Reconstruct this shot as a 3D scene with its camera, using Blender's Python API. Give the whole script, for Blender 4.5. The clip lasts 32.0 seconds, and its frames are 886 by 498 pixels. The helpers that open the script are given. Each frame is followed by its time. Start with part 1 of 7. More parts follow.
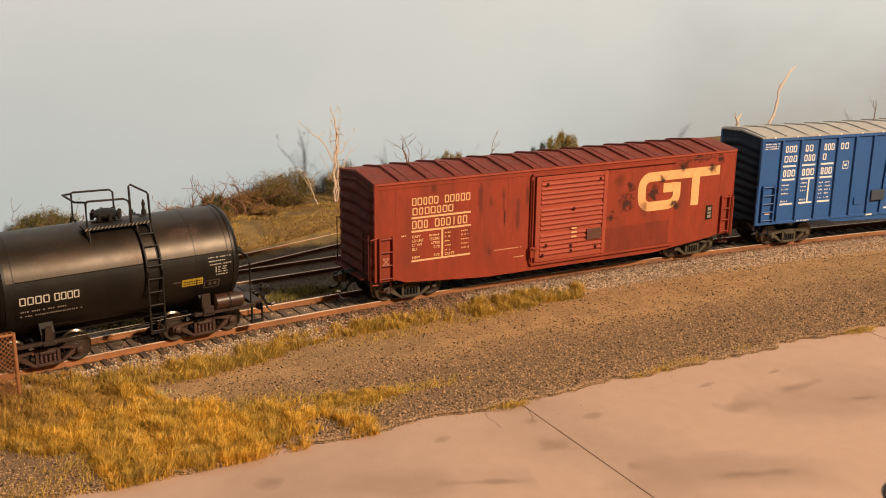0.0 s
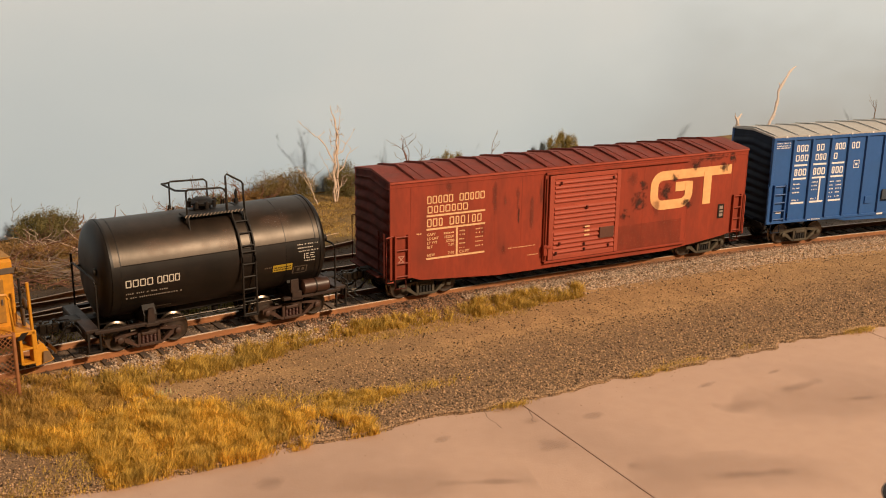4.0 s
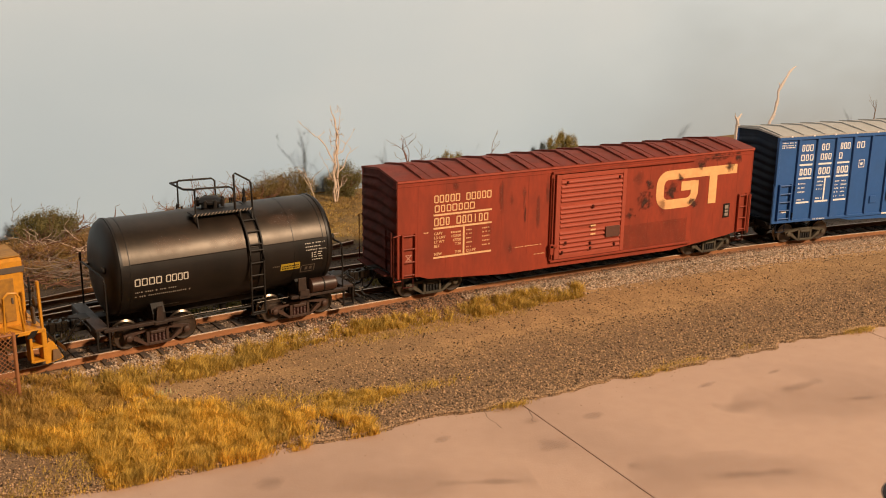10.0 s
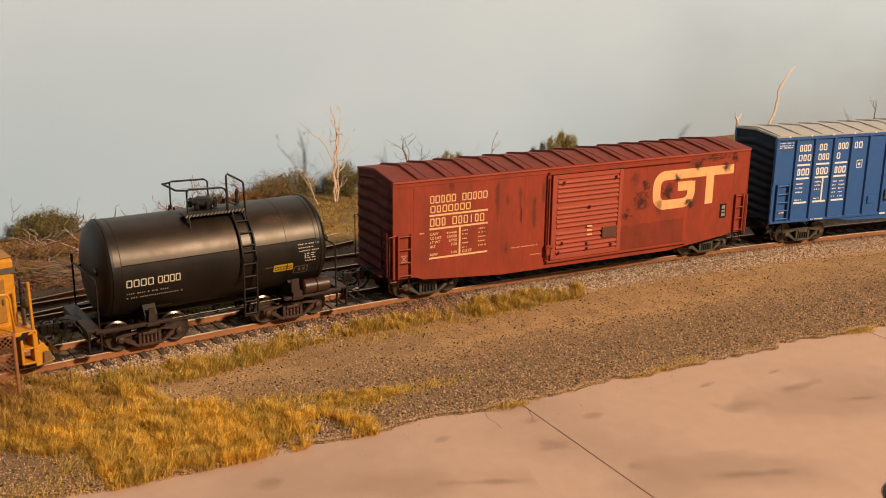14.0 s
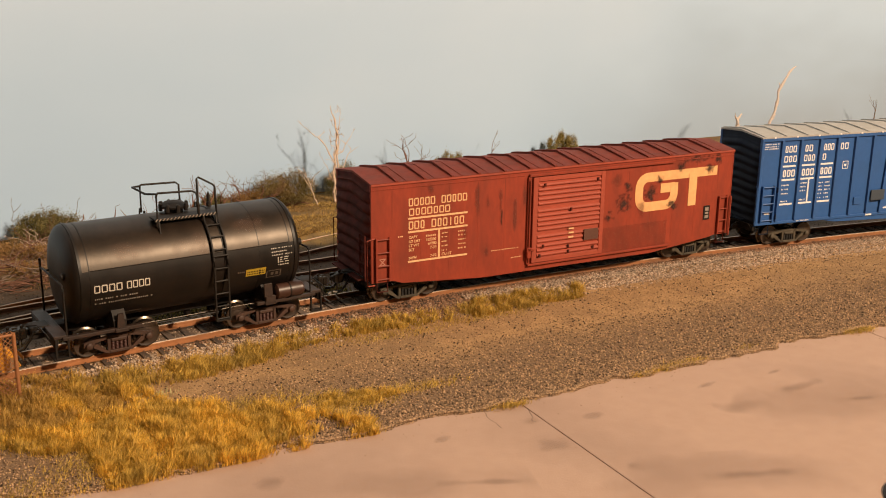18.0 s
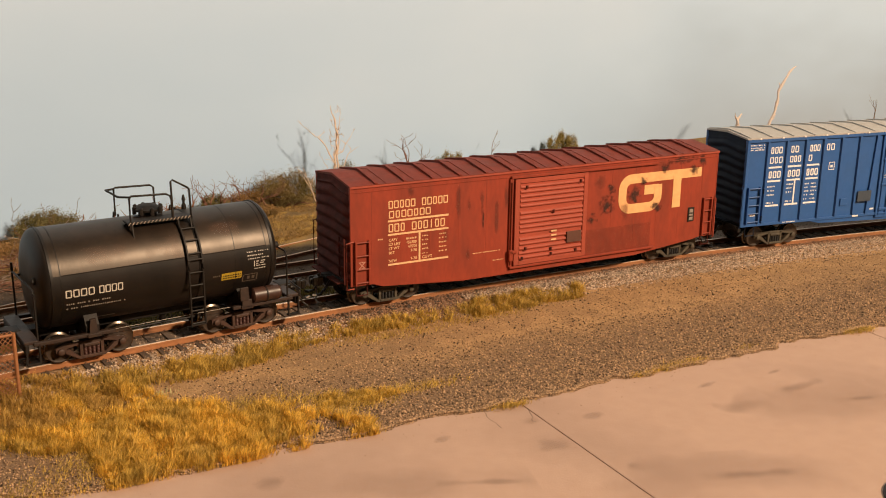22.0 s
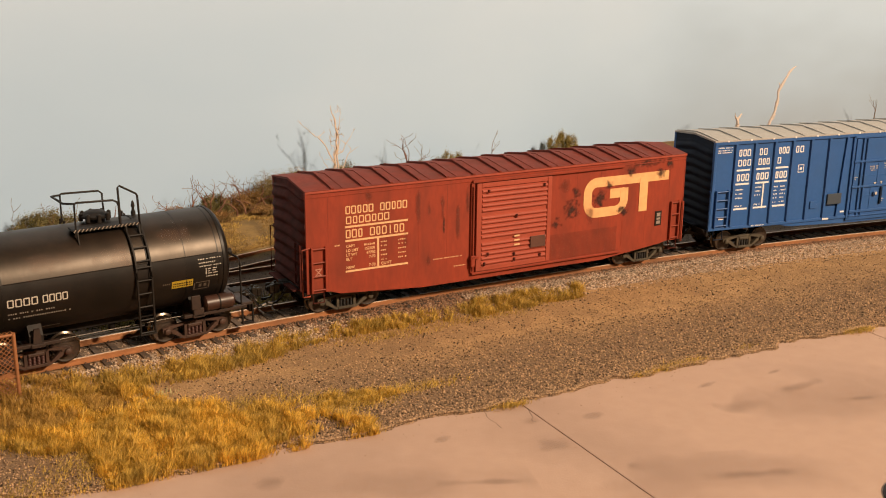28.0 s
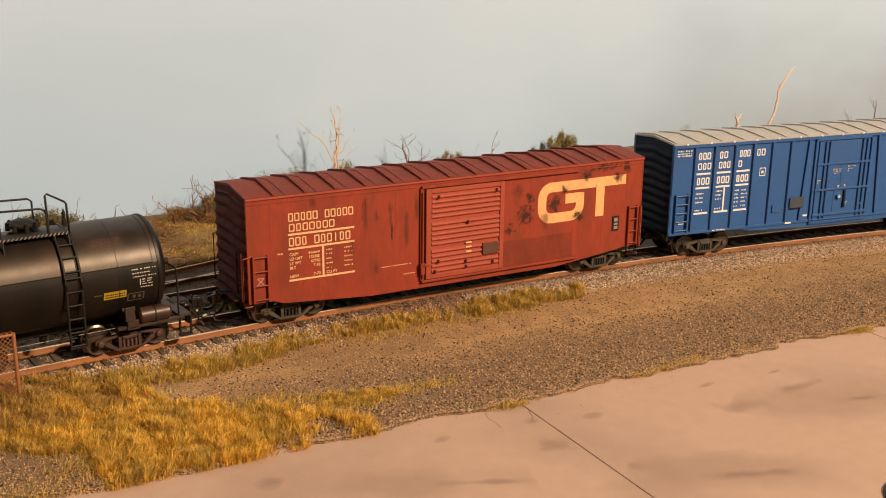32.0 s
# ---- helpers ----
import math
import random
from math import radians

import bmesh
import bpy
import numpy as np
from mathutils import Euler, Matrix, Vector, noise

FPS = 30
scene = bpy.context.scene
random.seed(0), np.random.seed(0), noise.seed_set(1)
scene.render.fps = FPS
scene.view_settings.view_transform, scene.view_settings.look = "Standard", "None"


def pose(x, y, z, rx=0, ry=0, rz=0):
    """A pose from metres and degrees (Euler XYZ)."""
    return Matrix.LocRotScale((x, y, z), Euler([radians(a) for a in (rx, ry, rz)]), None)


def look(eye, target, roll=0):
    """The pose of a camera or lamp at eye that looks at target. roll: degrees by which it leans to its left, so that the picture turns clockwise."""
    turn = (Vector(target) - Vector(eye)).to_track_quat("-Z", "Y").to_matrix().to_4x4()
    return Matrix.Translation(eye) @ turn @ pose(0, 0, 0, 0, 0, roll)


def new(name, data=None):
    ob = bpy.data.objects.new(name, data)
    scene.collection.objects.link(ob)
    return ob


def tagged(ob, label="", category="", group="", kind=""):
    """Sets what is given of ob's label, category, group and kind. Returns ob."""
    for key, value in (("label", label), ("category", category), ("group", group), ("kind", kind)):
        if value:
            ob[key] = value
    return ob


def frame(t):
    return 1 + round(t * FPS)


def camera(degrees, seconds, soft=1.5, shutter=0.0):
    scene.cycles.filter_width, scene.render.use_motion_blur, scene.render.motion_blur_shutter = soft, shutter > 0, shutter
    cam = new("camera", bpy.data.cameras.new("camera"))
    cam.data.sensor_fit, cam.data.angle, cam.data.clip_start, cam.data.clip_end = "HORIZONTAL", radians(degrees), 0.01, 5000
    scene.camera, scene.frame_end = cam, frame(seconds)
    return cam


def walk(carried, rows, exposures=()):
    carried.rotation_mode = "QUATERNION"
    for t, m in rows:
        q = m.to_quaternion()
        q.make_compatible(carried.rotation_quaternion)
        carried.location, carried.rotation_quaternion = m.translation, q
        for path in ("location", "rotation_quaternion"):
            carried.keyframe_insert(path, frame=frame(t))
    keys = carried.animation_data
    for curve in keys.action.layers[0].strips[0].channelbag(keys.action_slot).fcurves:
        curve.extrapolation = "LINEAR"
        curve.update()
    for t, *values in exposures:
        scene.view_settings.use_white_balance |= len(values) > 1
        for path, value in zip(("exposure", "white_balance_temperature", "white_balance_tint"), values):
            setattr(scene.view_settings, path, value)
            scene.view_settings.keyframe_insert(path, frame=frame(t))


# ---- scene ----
MM = 0.001          # the models are 1:87; local numbers are millimetres
KAP = -0.0006265    # curvature of the main track, per millimetre


def track_at(u, off=0.0):
    """Plan point and heading at arc length u, offset to the far side."""
    a = KAP * u
    return (math.sin(a) / KAP - off * math.sin(a), (1 - math.cos(a)) / KAP + off * math.cos(a), a)


def car_pose(u, wheelbase):
    ax, ay, _ = track_at(u - wheelbase / 2)
    bx_, by_, _ = track_at(u + wheelbase / 2)
    return pose((ax + bx_) / 2 * MM, (ay + by_) / 2 * MM, 0, 0, 0, math.degrees(math.atan2(by_ - ay, bx_ - ax)))


# camera
cam = camera(46.14, 32.0, soft=1.05)
EYE = Vector((-255.86, -371.17, 131.82)) * MM
YAW, PITCH = radians(27.69), radians(-15.62)
AIM = EYE + Vector((math.sin(YAW) * math.cos(PITCH), math.cos(YAW) * math.cos(PITCH), math.sin(PITCH)))
CAM = look(EYE, AIM, 0.65)
walk(cam, [(0, CAM), (32.0, CAM)], [(0, 0.10), (1, 0.08), (3, 0.04), (6, 0.02), (14, 0.03), (17, 0.07), (20, 0.08), (23, 0.10), (32, 0.10)])

# light: a warm ceiling spot over the aisle, an added dim fill and the room
scene.view_settings.exposure = 0.0
world = bpy.data.worlds.new("room_air")
scene.world = world
world.use_nodes = True
world.node_tree.nodes["Background"].inputs[0].default_value = (0.62, 0.70, 0.80, 1)
world.node_tree.nodes["Background"].inputs[1].default_value = 0.0


def strip_lamp(name, at, aim, sx, sy, watts, colour):
    data = bpy.data.lights.new(name, "AREA")
    data.shape, data.size, data.size_y, data.energy, data.color = "RECTANGLE", sx, sy, watts, colour
    ob = new(name, data)
    ob.matrix_world = look(at, aim)
    return ob


strip_lamp("ceiling_spot_light", (0.73, -1.49, 1.12), (0.0, 0.0, 0.0), 0.14, 0.10, 58.0, (1.0, 0.745, 0.51))
# unseen fill lamp, added only to lift the shadows a little
strip_lamp("ceiling_panel_light", (-0.30, -1.20, 1.30), (-0.30, -1.0, 0.0), 1.2, 0.5, 0.25, (1.0, 0.78, 0.58))

# ---- materials ----


def material(name, base, rough=0.6, metal=0.0, second=None, grain=2.0, amount=0.5, third=None, patch=20.0, patch_amount=0.5,
             bump=0.0, bump_size=0.6, spec=0.5, island=0.0, stretch=(1, 1, 1), rough_var=0.12, sheen=(1, 1, 1)):
    """Base colour with fine grain, large patches and relief; sizes in millimetres."""
    m = bpy.data.materials.new(name)
    m.use_nodes = True
    nt = m.node_tree
    bsdf = nt.nodes["Principled BSDF"]
    bsdf.inputs["Metallic"].default_value = metal
    bsdf.inputs["Specular IOR Level"].default_value = spec
    bsdf.inputs["Specular Tint"].default_value = (*sheen, 1)
    tc = nt.nodes.new("ShaderNodeTexCoord")
    mp = nt.nodes.new("ShaderNodeMapping")
    mp.inputs["Scale"].default_value = tuple(1000.0 * s for s in stretch)
    nt.links.new(tc.outputs["Object"], mp.inputs[0])

    def tex(size, detail=4.0):
        n = nt.nodes.new("ShaderNodeTexNoise")
        n.inputs["Scale"].default_value = 1.0 / size
        n.inputs["Detail"].default_value = detail
        nt.links.new(mp.outputs[0], n.inputs["Vector"])
        return n.outputs[0]

    def ramp(sock, lo, hi):
        r = nt.nodes.new("ShaderNodeMapRange")
        r.inputs[1].default_value, r.inputs[2].default_value = lo, hi
        nt.links.new(sock, r.inputs[0])
        return r.outputs[0]

    def mix(fac, a, b, k):
        mul = nt.nodes.new("ShaderNodeMath")
        mul.operation = "MULTIPLY"
        mul.inputs[1].default_value = k
        nt.links.new(fac, mul.inputs[0])
        mx = nt.nodes.new("ShaderNodeMix")
        mx.data_type = "RGBA"
        nt.links.new(mul.outputs[0], mx.inputs[0])
        for sock, v in ((mx.inputs[6], a), (mx.inputs[7], b)):
            if isinstance(v, tuple):
                sock.default_value = (*v, 1)
            else:
                nt.links.new(v, sock)
        return mx.outputs[2]

    col = base
    fine = tex(grain)
    if second:
        col = mix(ramp(fine, 0.35, 0.65), col, second, amount)
    if third:
        col = mix(ramp(tex(patch, 5.0), 0.45, 0.68), col, third, patch_amount)
    if island:
        gi = nt.nodes.new("ShaderNodeNewGeometry")
        oi = nt.nodes.new("ShaderNodeObjectInfo")
        add = nt.nodes.new("ShaderNodeMath")
        add.operation = "ADD"
        nt.links.new(gi.outputs["Random Per Island"], add.inputs[0])
        nt.links.new(oi.outputs["Random"], add.inputs[1])
        fr = nt.nodes.new("ShaderNodeMath")
        fr.operation = "FRACT"
        nt.links.new(add.outputs[0], fr.inputs[0])
        hsv = nt.nodes.new("ShaderNodeHueSaturation")
        nt.links.new(ramp_to(nt, fr.outputs[0], 1 - island, 1 + island), hsv.inputs["Value"])
        if isinstance(col, tuple):
            hsv.inputs["Color"].default_value = (*col, 1)
        else:
            nt.links.new(col, hsv.inputs["Color"])
        col = hsv.outputs[0]
    if isinstance(col, tuple):
        bsdf.inputs["Base Color"].default_value = (*col, 1)
    else:
        nt.links.new(col, bsdf.inputs["Base Color"])
    nt.links.new(ramp_to(nt, tex(patch * 0.6), max(0.03, rough - rough_var), min(1.0, rough + rough_var)), bsdf.inputs["Roughness"])
    if bump:
        b = nt.nodes.new("ShaderNodeBump")
        b.inputs["Strength"].default_value = 1.0
        b.inputs["Distance"].default_value = bump * MM
        nt.links.new(tex(bump_size, 3.0), b.inputs["Height"])
        nt.links.new(b.outputs[0], bsdf.inputs["Normal"])
    return m


def ramp_to(nt, sock, lo, hi):
    r = nt.nodes.new("ShaderNodeMapRange")
    r.inputs[3].default_value, r.inputs[4].default_value = lo, hi
    nt.links.new(sock, r.inputs[0])
    return r.outputs[0]


def stain_material(name, colour, density=0.8, size=3.0, square=False):
    """A thin wash of dirt with a ragged edge that thins out to nothing."""
    m = bpy.data.materials.new(name)
    m.use_nodes = True
    nt = m.node_tree
    bsdf = nt.nodes["Principled BSDF"]
    bsdf.inputs["Base Color"].default_value = (*colour, 1)
    bsdf.inputs["Roughness"].default_value = 0.8
    tc = nt.nodes.new("ShaderNodeTexCoord")
    ln = nt.nodes.new("ShaderNodeVectorMath")
    ln.operation = "LENGTH"
    mp = nt.nodes.new("ShaderNodeMapping")
    mp.inputs["Location"].default_value = (-1, -1, -1)
    mp.inputs["Scale"].default_value = (2, 2, 2)
    nt.links.new(tc.outputs["Generated"], mp.inputs[0])
    flat = nt.nodes.new("ShaderNodeVectorMath")
    flat.operation = "MULTIPLY"
    flat.inputs[1].default_value = (1, 0, 1)
    nt.links.new(mp.outputs[0], flat.inputs[0])
    nt.links.new(flat.outputs[0], ln.inputs[0])
    if square:
        ab = nt.nodes.new("ShaderNodeVectorMath")
        ab.operation = "MULTIPLY"
        ab.inputs[1].default_value = (0.25, 0, 0.25)
        nt.links.new(mp.outputs[0], ab.inputs[0])
        nt.links.new(ab.outputs[0], ln.inputs[0])
    ns = nt.nodes.new("ShaderNodeTexNoise")
    ns.inputs["Scale"].default_value = 1000.0 / size
    ns.inputs["Detail"].default_value = 5.0
    oi = nt.nodes.new("ShaderNodeObjectInfo")
    sh = nt.nodes.new("ShaderNodeVectorMath")
    sh.operation = "ADD"
    nt.links.new(tc.outputs["Object"], sh.inputs[0])
    nt.links.new(oi.outputs["Random"], sh.inputs[1])
    nt.links.new(sh.outputs[0], ns.inputs["Vector"])
    s0 = nt.nodes.new("ShaderNodeMath")
    s0.operation = "MULTIPLY_ADD"
    s0.inputs[1].default_value, s0.inputs[2].default_value = 2.6, -0.55
    nt.links.new(ns.outputs[0], s0.inputs[0])
    s1 = nt.nodes.new("ShaderNodeMath")
    s1.operation = "SUBTRACT"
    nt.links.new(s0.outputs[0], s1.inputs[0])
    nt.links.new(ln.outputs["Value"], s1.inputs[1])
    mr = nt.nodes.new("ShaderNodeMapRange")
    mr.inputs[1].default_value, mr.inputs[2].default_value = -0.12, 0.55
    mr.inputs[3].default_value, mr.inputs[4].default_value = 0.0, density
    nt.links.new(s1.outputs[0], mr.inputs[0])
    nt.links.new(mr.outputs[0], bsdf.inputs["Alpha"])
    return m


M = {}
M["red"] = material("boxcar_red_paint", (0.305, 0.047, 0.022), 0.58, second=(0.23, 0.037, 0.019), grain=1.5, amount=0.6,
                    third=(0.17, 0.034, 0.019), patch=9.0, patch_amount=0.6, bump=0.02, bump_size=0.5, stretch=(1, 1, 0.35), spec=0.3)
M["red_roof"] = material("boxcar_red_roof", (0.21, 0.034, 0.018), 0.66, second=(0.15, 0.026, 0.015), grain=1.2, amount=0.6,
                         third=(0.12, 0.030, 0.020), patch=8.0, patch_amount=0.6, bump=0.03, spec=0.25)
# car red lowered to about a third, with the unlit end's shade in it
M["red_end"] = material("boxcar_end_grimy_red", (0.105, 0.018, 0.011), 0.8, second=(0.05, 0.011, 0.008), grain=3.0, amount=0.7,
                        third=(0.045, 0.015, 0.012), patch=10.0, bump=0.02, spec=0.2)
M["red_bright"] = material("door_bright_red", (0.375, 0.064, 0.031), 0.6, second=(0.31, 0.052, 0.027), grain=2.0, amount=0.6, third=(0.22, 0.05, 0.03),
                           patch=12.0, patch_amount=0.35)
M["cream"] = material("cream_lettering", (0.80, 0.50, 0.26), 0.6, second=(0.62, 0.34, 0.17), grain=1.0, amount=0.5)
M["orange_letter"] = material("logo_cream_orange", (0.85, 0.47, 0.20), 0.6, second=(0.72, 0.36, 0.15), grain=2.0, amount=0.5, patch=6.0,
                              third=(0.5, 0.2, 0.09), patch_amount=0.25)
M["blue"] = material("boxcar_blue_paint", (0.025, 0.103, 0.325), 0.5, second=(0.021, 0.09, 0.285), grain=2.0, amount=0.6,
                     third=(0.026, 0.088, 0.24), patch=14.0, patch_amount=0.4, bump=0.015)
# body blue taken almost to black: the shade on the ends is in this colour
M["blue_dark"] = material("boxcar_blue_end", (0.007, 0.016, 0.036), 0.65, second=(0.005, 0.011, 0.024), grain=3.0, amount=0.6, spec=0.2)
M["blue_roof"] = material("boxcar_grey_white_roof", (0.44, 0.425, 0.40), 0.6, second=(0.35, 0.335, 0.31), grain=2.0, amount=0.6, third=(0.40, 0.37, 0.34),
                          patch=9.0, patch_amount=0.5, bump=0.02)
M["roof_seam"] = material("roof_seam_grey", (0.48, 0.47, 0.45), 0.6, second=(0.36, 0.34, 0.32), grain=2.0)
M["worn_edge"] = material("worn_edge_paint", (0.40, 0.34, 0.28), 0.7, second=(0.28, 0.23, 0.18), grain=0.8)
M["scuffed"] = material("scuffed_bare_brown", (0.20, 0.115, 0.055), 0.7, second=(0.12, 0.075, 0.04), grain=1.0)
M["board_grey"] = material("placard_board_grey", (0.042, 0.058, 0.082), 0.6, second=(0.052, 0.068, 0.088), grain=1.0)
M["worn_white"] = material("worn_white_lettering", (0.58, 0.53, 0.46), 0.6, second=(0.40, 0.36, 0.31), grain=0.7)
M["cloudy"] = material("worn_grey_print", (0.30, 0.25, 0.22), 0.6, second=(0.2, 0.15, 0.13), grain=0.6)
M["white"] = material("white_lettering", (0.83, 0.81, 0.80), 0.6, second=(0.72, 0.69, 0.67), grain=1.0)
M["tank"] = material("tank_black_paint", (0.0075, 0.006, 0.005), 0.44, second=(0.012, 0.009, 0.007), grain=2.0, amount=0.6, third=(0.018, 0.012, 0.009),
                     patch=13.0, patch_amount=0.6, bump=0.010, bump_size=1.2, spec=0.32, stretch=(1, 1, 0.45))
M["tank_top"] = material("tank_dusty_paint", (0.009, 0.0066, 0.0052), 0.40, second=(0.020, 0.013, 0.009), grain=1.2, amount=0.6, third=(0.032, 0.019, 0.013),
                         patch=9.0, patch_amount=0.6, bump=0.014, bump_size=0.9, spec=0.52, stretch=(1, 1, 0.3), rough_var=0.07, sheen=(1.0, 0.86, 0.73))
M["black"] = material("underframe_black", (0.010, 0.008, 0.007), 0.6, second=(0.017, 0.013, 0.010), grain=1.5, amount=0.7, third=(0.028, 0.018, 0.013),
                      patch=6.0, patch_amount=0.4, spec=0.3)
M["grime"] = material("truck_grimy_brown", (0.030, 0.017, 0.012), 0.55, second=(0.050, 0.025, 0.017), grain=1.0, amount=0.6, third=(0.015, 0.011, 0.009),
                      patch=4.0)
M["truck_brown"] = material("truck_weathered_brown", (0.058, 0.030, 0.021), 0.55, second=(0.09, 0.046, 0.031), grain=1.0, amount=0.6, third=(0.026, 0.016, 0.012),
                            patch=4.0, spec=0.45)
M["truck_grey"] = material("truck_grimy_grey", (0.075, 0.062, 0.044), 0.6, second=(0.11, 0.09, 0.062), grain=1.0, amount=0.6, third=(0.026, 0.021, 0.018),
                           patch=4.0, spec=0.35)
M["spring"] = material("spring_rust_red", (0.065, 0.020, 0.014), 0.6, second=(0.035, 0.016, 0.012), grain=0.8)
M["rust_brown"] = material("air_tank_brown", (0.056, 0.024, 0.016), 0.42, second=(0.042, 0.019, 0.013), grain=2.0, third=(0.033, 0.018, 0.014), patch=5.0)
M["wheel"] = material("wheel_face_rust", (0.038, 0.026, 0.019), 0.3, second=(0.066, 0.042, 0.03), grain=1.0, spec=0.6)
M["tread"] = material("wheel_tread_steel", (0.17, 0.135, 0.105), 0.2, metal=0.9, second=(0.09, 0.065, 0.05), grain=1.5)
M["coupler"] = material("coupler_dark_metal", (0.055, 0.047, 0.039), 0.3, metal=0.8, second=(0.022, 0.018, 0.014), grain=0.8)
M["steel_wire"] = material("bright_wire", (0.17, 0.145, 0.12), 0.5, metal=0.7)
M["rail_dark"] = material("rail_dark_side", (0.12, 0.066, 0.042), 0.75, second=(0.18, 0.092, 0.055), grain=2.0)
M["yellow"] = material("loco_yellow_paint", (0.66, 0.29, 0.016), 0.5, second=(0.52, 0.215, 0.015), grain=1.2, amount=0.6, third=(0.48, 0.205, 0.018), patch=2.2,
                       patch_amount=0.6, bump=0.015)
M["yellow_dirty"] = material("loco_dirty_yellow", (0.40, 0.19, 0.02), 0.6, second=(0.26, 0.125, 0.02), grain=1.5, amount=0.7, third=(0.13, 0.07, 0.022), patch=4.0)
M["board_brown"] = material("placard_board_brown", (0.115, 0.045, 0.03), 0.6, second=(0.08, 0.034, 0.024), grain=1.0)
M["placard"] = material("placard_yellow", (0.43, 0.29, 0.02), 0.6, second=(0.32, 0.20, 0.02), grain=0.8)
M["dark_steel"] = material("bare_plate_grey", (0.105, 0.078, 0.058), 0.6, second=(0.08, 0.06, 0.045), grain=1.0)
M["rail_side"] = material("rail_rust", (0.33, 0.135, 0.052), 0.6, second=(0.42, 0.185, 0.075), grain=2.0, amount=0.6, third=(0.14, 0.07, 0.038), patch=16.0,
                          patch_amount=0.5)
M["rail_top"] = material("rail_polished_top", (0.74, 0.56, 0.42), 0.4, metal=0.4, second=(0.52, 0.33, 0.21), grain=4.0, stretch=(0.2, 1, 1))
M["tie"] = material("tie_weathered", (0.10, 0.067, 0.046), 0.85, second=(0.14, 0.094, 0.065), grain=0.8, amount=0.6, third=(0.04, 0.032, 0.027), patch=5.0,
                    bump=0.15, bump_size=0.5, island=0.3, stretch=(1, 0.2, 1))
M["fence"] = material("fence_rust_orange", (0.33, 0.135, 0.05), 0.7, second=(0.24, 0.095, 0.04), grain=1.0)
M["stain"] = stain_material("soot_stain", (0.035, 0.016, 0.012), 0.75, 2.2)
M["stain_soft"] = stain_material("faded_grime", (0.10, 0.034, 0.024), 0.36, 5.0)
M["panel_grime"] = stain_material("panel_grime", (0.10, 0.034, 0.022), 0.2, 9.0, True)
M["hose"] = material("glossy_black_rubber", (0.012, 0.011, 0.010), 0.28, second=(0.02, 0.018, 0.016), grain=1.0, spec=0.6)
M["dust"] = stain_material("dry_reddish_dust", (0.30, 0.17, 0.12), 0.13, 4.0)
M["mark_pink"] = material("worn_pink_mark", (0.50, 0.24, 0.17), 0.6, second=(0.34, 0.12, 0.08), grain=0.7)
M["dull_print"] = material("dull_grey_print", (0.34, 0.30, 0.26), 0.6, second=(0.2, 0.17, 0.15), grain=0.6)
M["oil_faint"] = stain_material("faint_damp_mark", (0.20, 0.13, 0.10), 0.13, 30.0)
M["oil"] = stain_material("oil_mark", (0.15, 0.10, 0.085), 0.18, 8.0)

# ---- mesh helpers, in millimetres ----


def part(name, bm, mat, parent=None, label="", at=(0, 0, 0), smooth=35):
    me = bpy.data.meshes.new(name)
    bmesh.ops.recalc_face_normals(bm, faces=bm.faces)
    bmesh.ops.scale(bm, vec=(MM, MM, MM), verts=bm.verts)
    bm.to_mesh(me)
    bm.free()
    me.materials.append(M[mat] if isinstance(mat, str) else mat)
    if smooth:
        me.polygons.foreach_set("use_smooth", [True] * len(me.polygons))
        me.set_sharp_from_angle(angle=radians(smooth))
    ob = new(name, me)
    ob.location = Vector(at) * MM
    if parent:
        ob.parent = parent
    if label:
        tagged(ob, label)
    return ob


def again(ob, at, parent=None, turn=0.0):
    """Another object on the same mesh."""
    o = new(ob.name.split(".")[0], ob.data)
    o.location = Vector(at) * MM
    o.rotation_euler = (0, 0, radians(turn))
    o.parent = parent or ob.parent
    if "label" in ob:
        tagged(o, ob["label"])
    return o


def box(bm, x0, x1, y0, y1, z0, z1, bevel=0.0):
    r = bmesh.ops.create_cube(bm, size=1.0)
    for v in r["verts"]:
        v.co = Vector(((x0 + x1) / 2 + v.co.x * (x1 - x0), (y0 + y1) / 2 + v.co.y * (y1 - y0), (z0 + z1) / 2 + v.co.z * (z1 - z0)))
    if bevel:
        edges = list({e for v in r["verts"] for e in v.link_edges})
        bmesh.ops.bevel(bm, geom=edges, offset=bevel, segments=1, affect="EDGES")
    return bm


def prism(bm, outline, a0, a1, axis="y"):
    """Extrudes an outline of (x, z) points from y=a0 to a1 (or (y, z) points along x)."""
    def co(p, a):
        return (p[0], a, p[1]) if axis == "y" else ((a, p[0], p[1]) if axis == "x" else (p[0], p[1], a))
    lo = [bm.verts.new(co(p, a0)) for p in outline]
    hi = [bm.verts.new(co(p, a1)) for p in outline]
    bm.faces.new(lo)
    bm.faces.new(hi[::-1])
    n = len(outline)
    for i in range(n):
        bm.faces.new((lo[i], lo[(i + 1) % n], hi[(i + 1) % n], hi[i]))
    return bm


def strut(bm, p, q, w, y0, y1):
    """A flat bar in the x-z plane from p to q."""
    d = Vector((q[0] - p[0], q[1] - p[1])).normalized()
    n = Vector((-d.y, d.x)) * w / 2
    prism(bm, [(p[0] + n.x, p[1] + n.y), (q[0] + n.x, q[1] + n.y), (q[0] - n.x, q[1] - n.y), (p[0] - n.x, p[1] - n.y)], y0, y1)


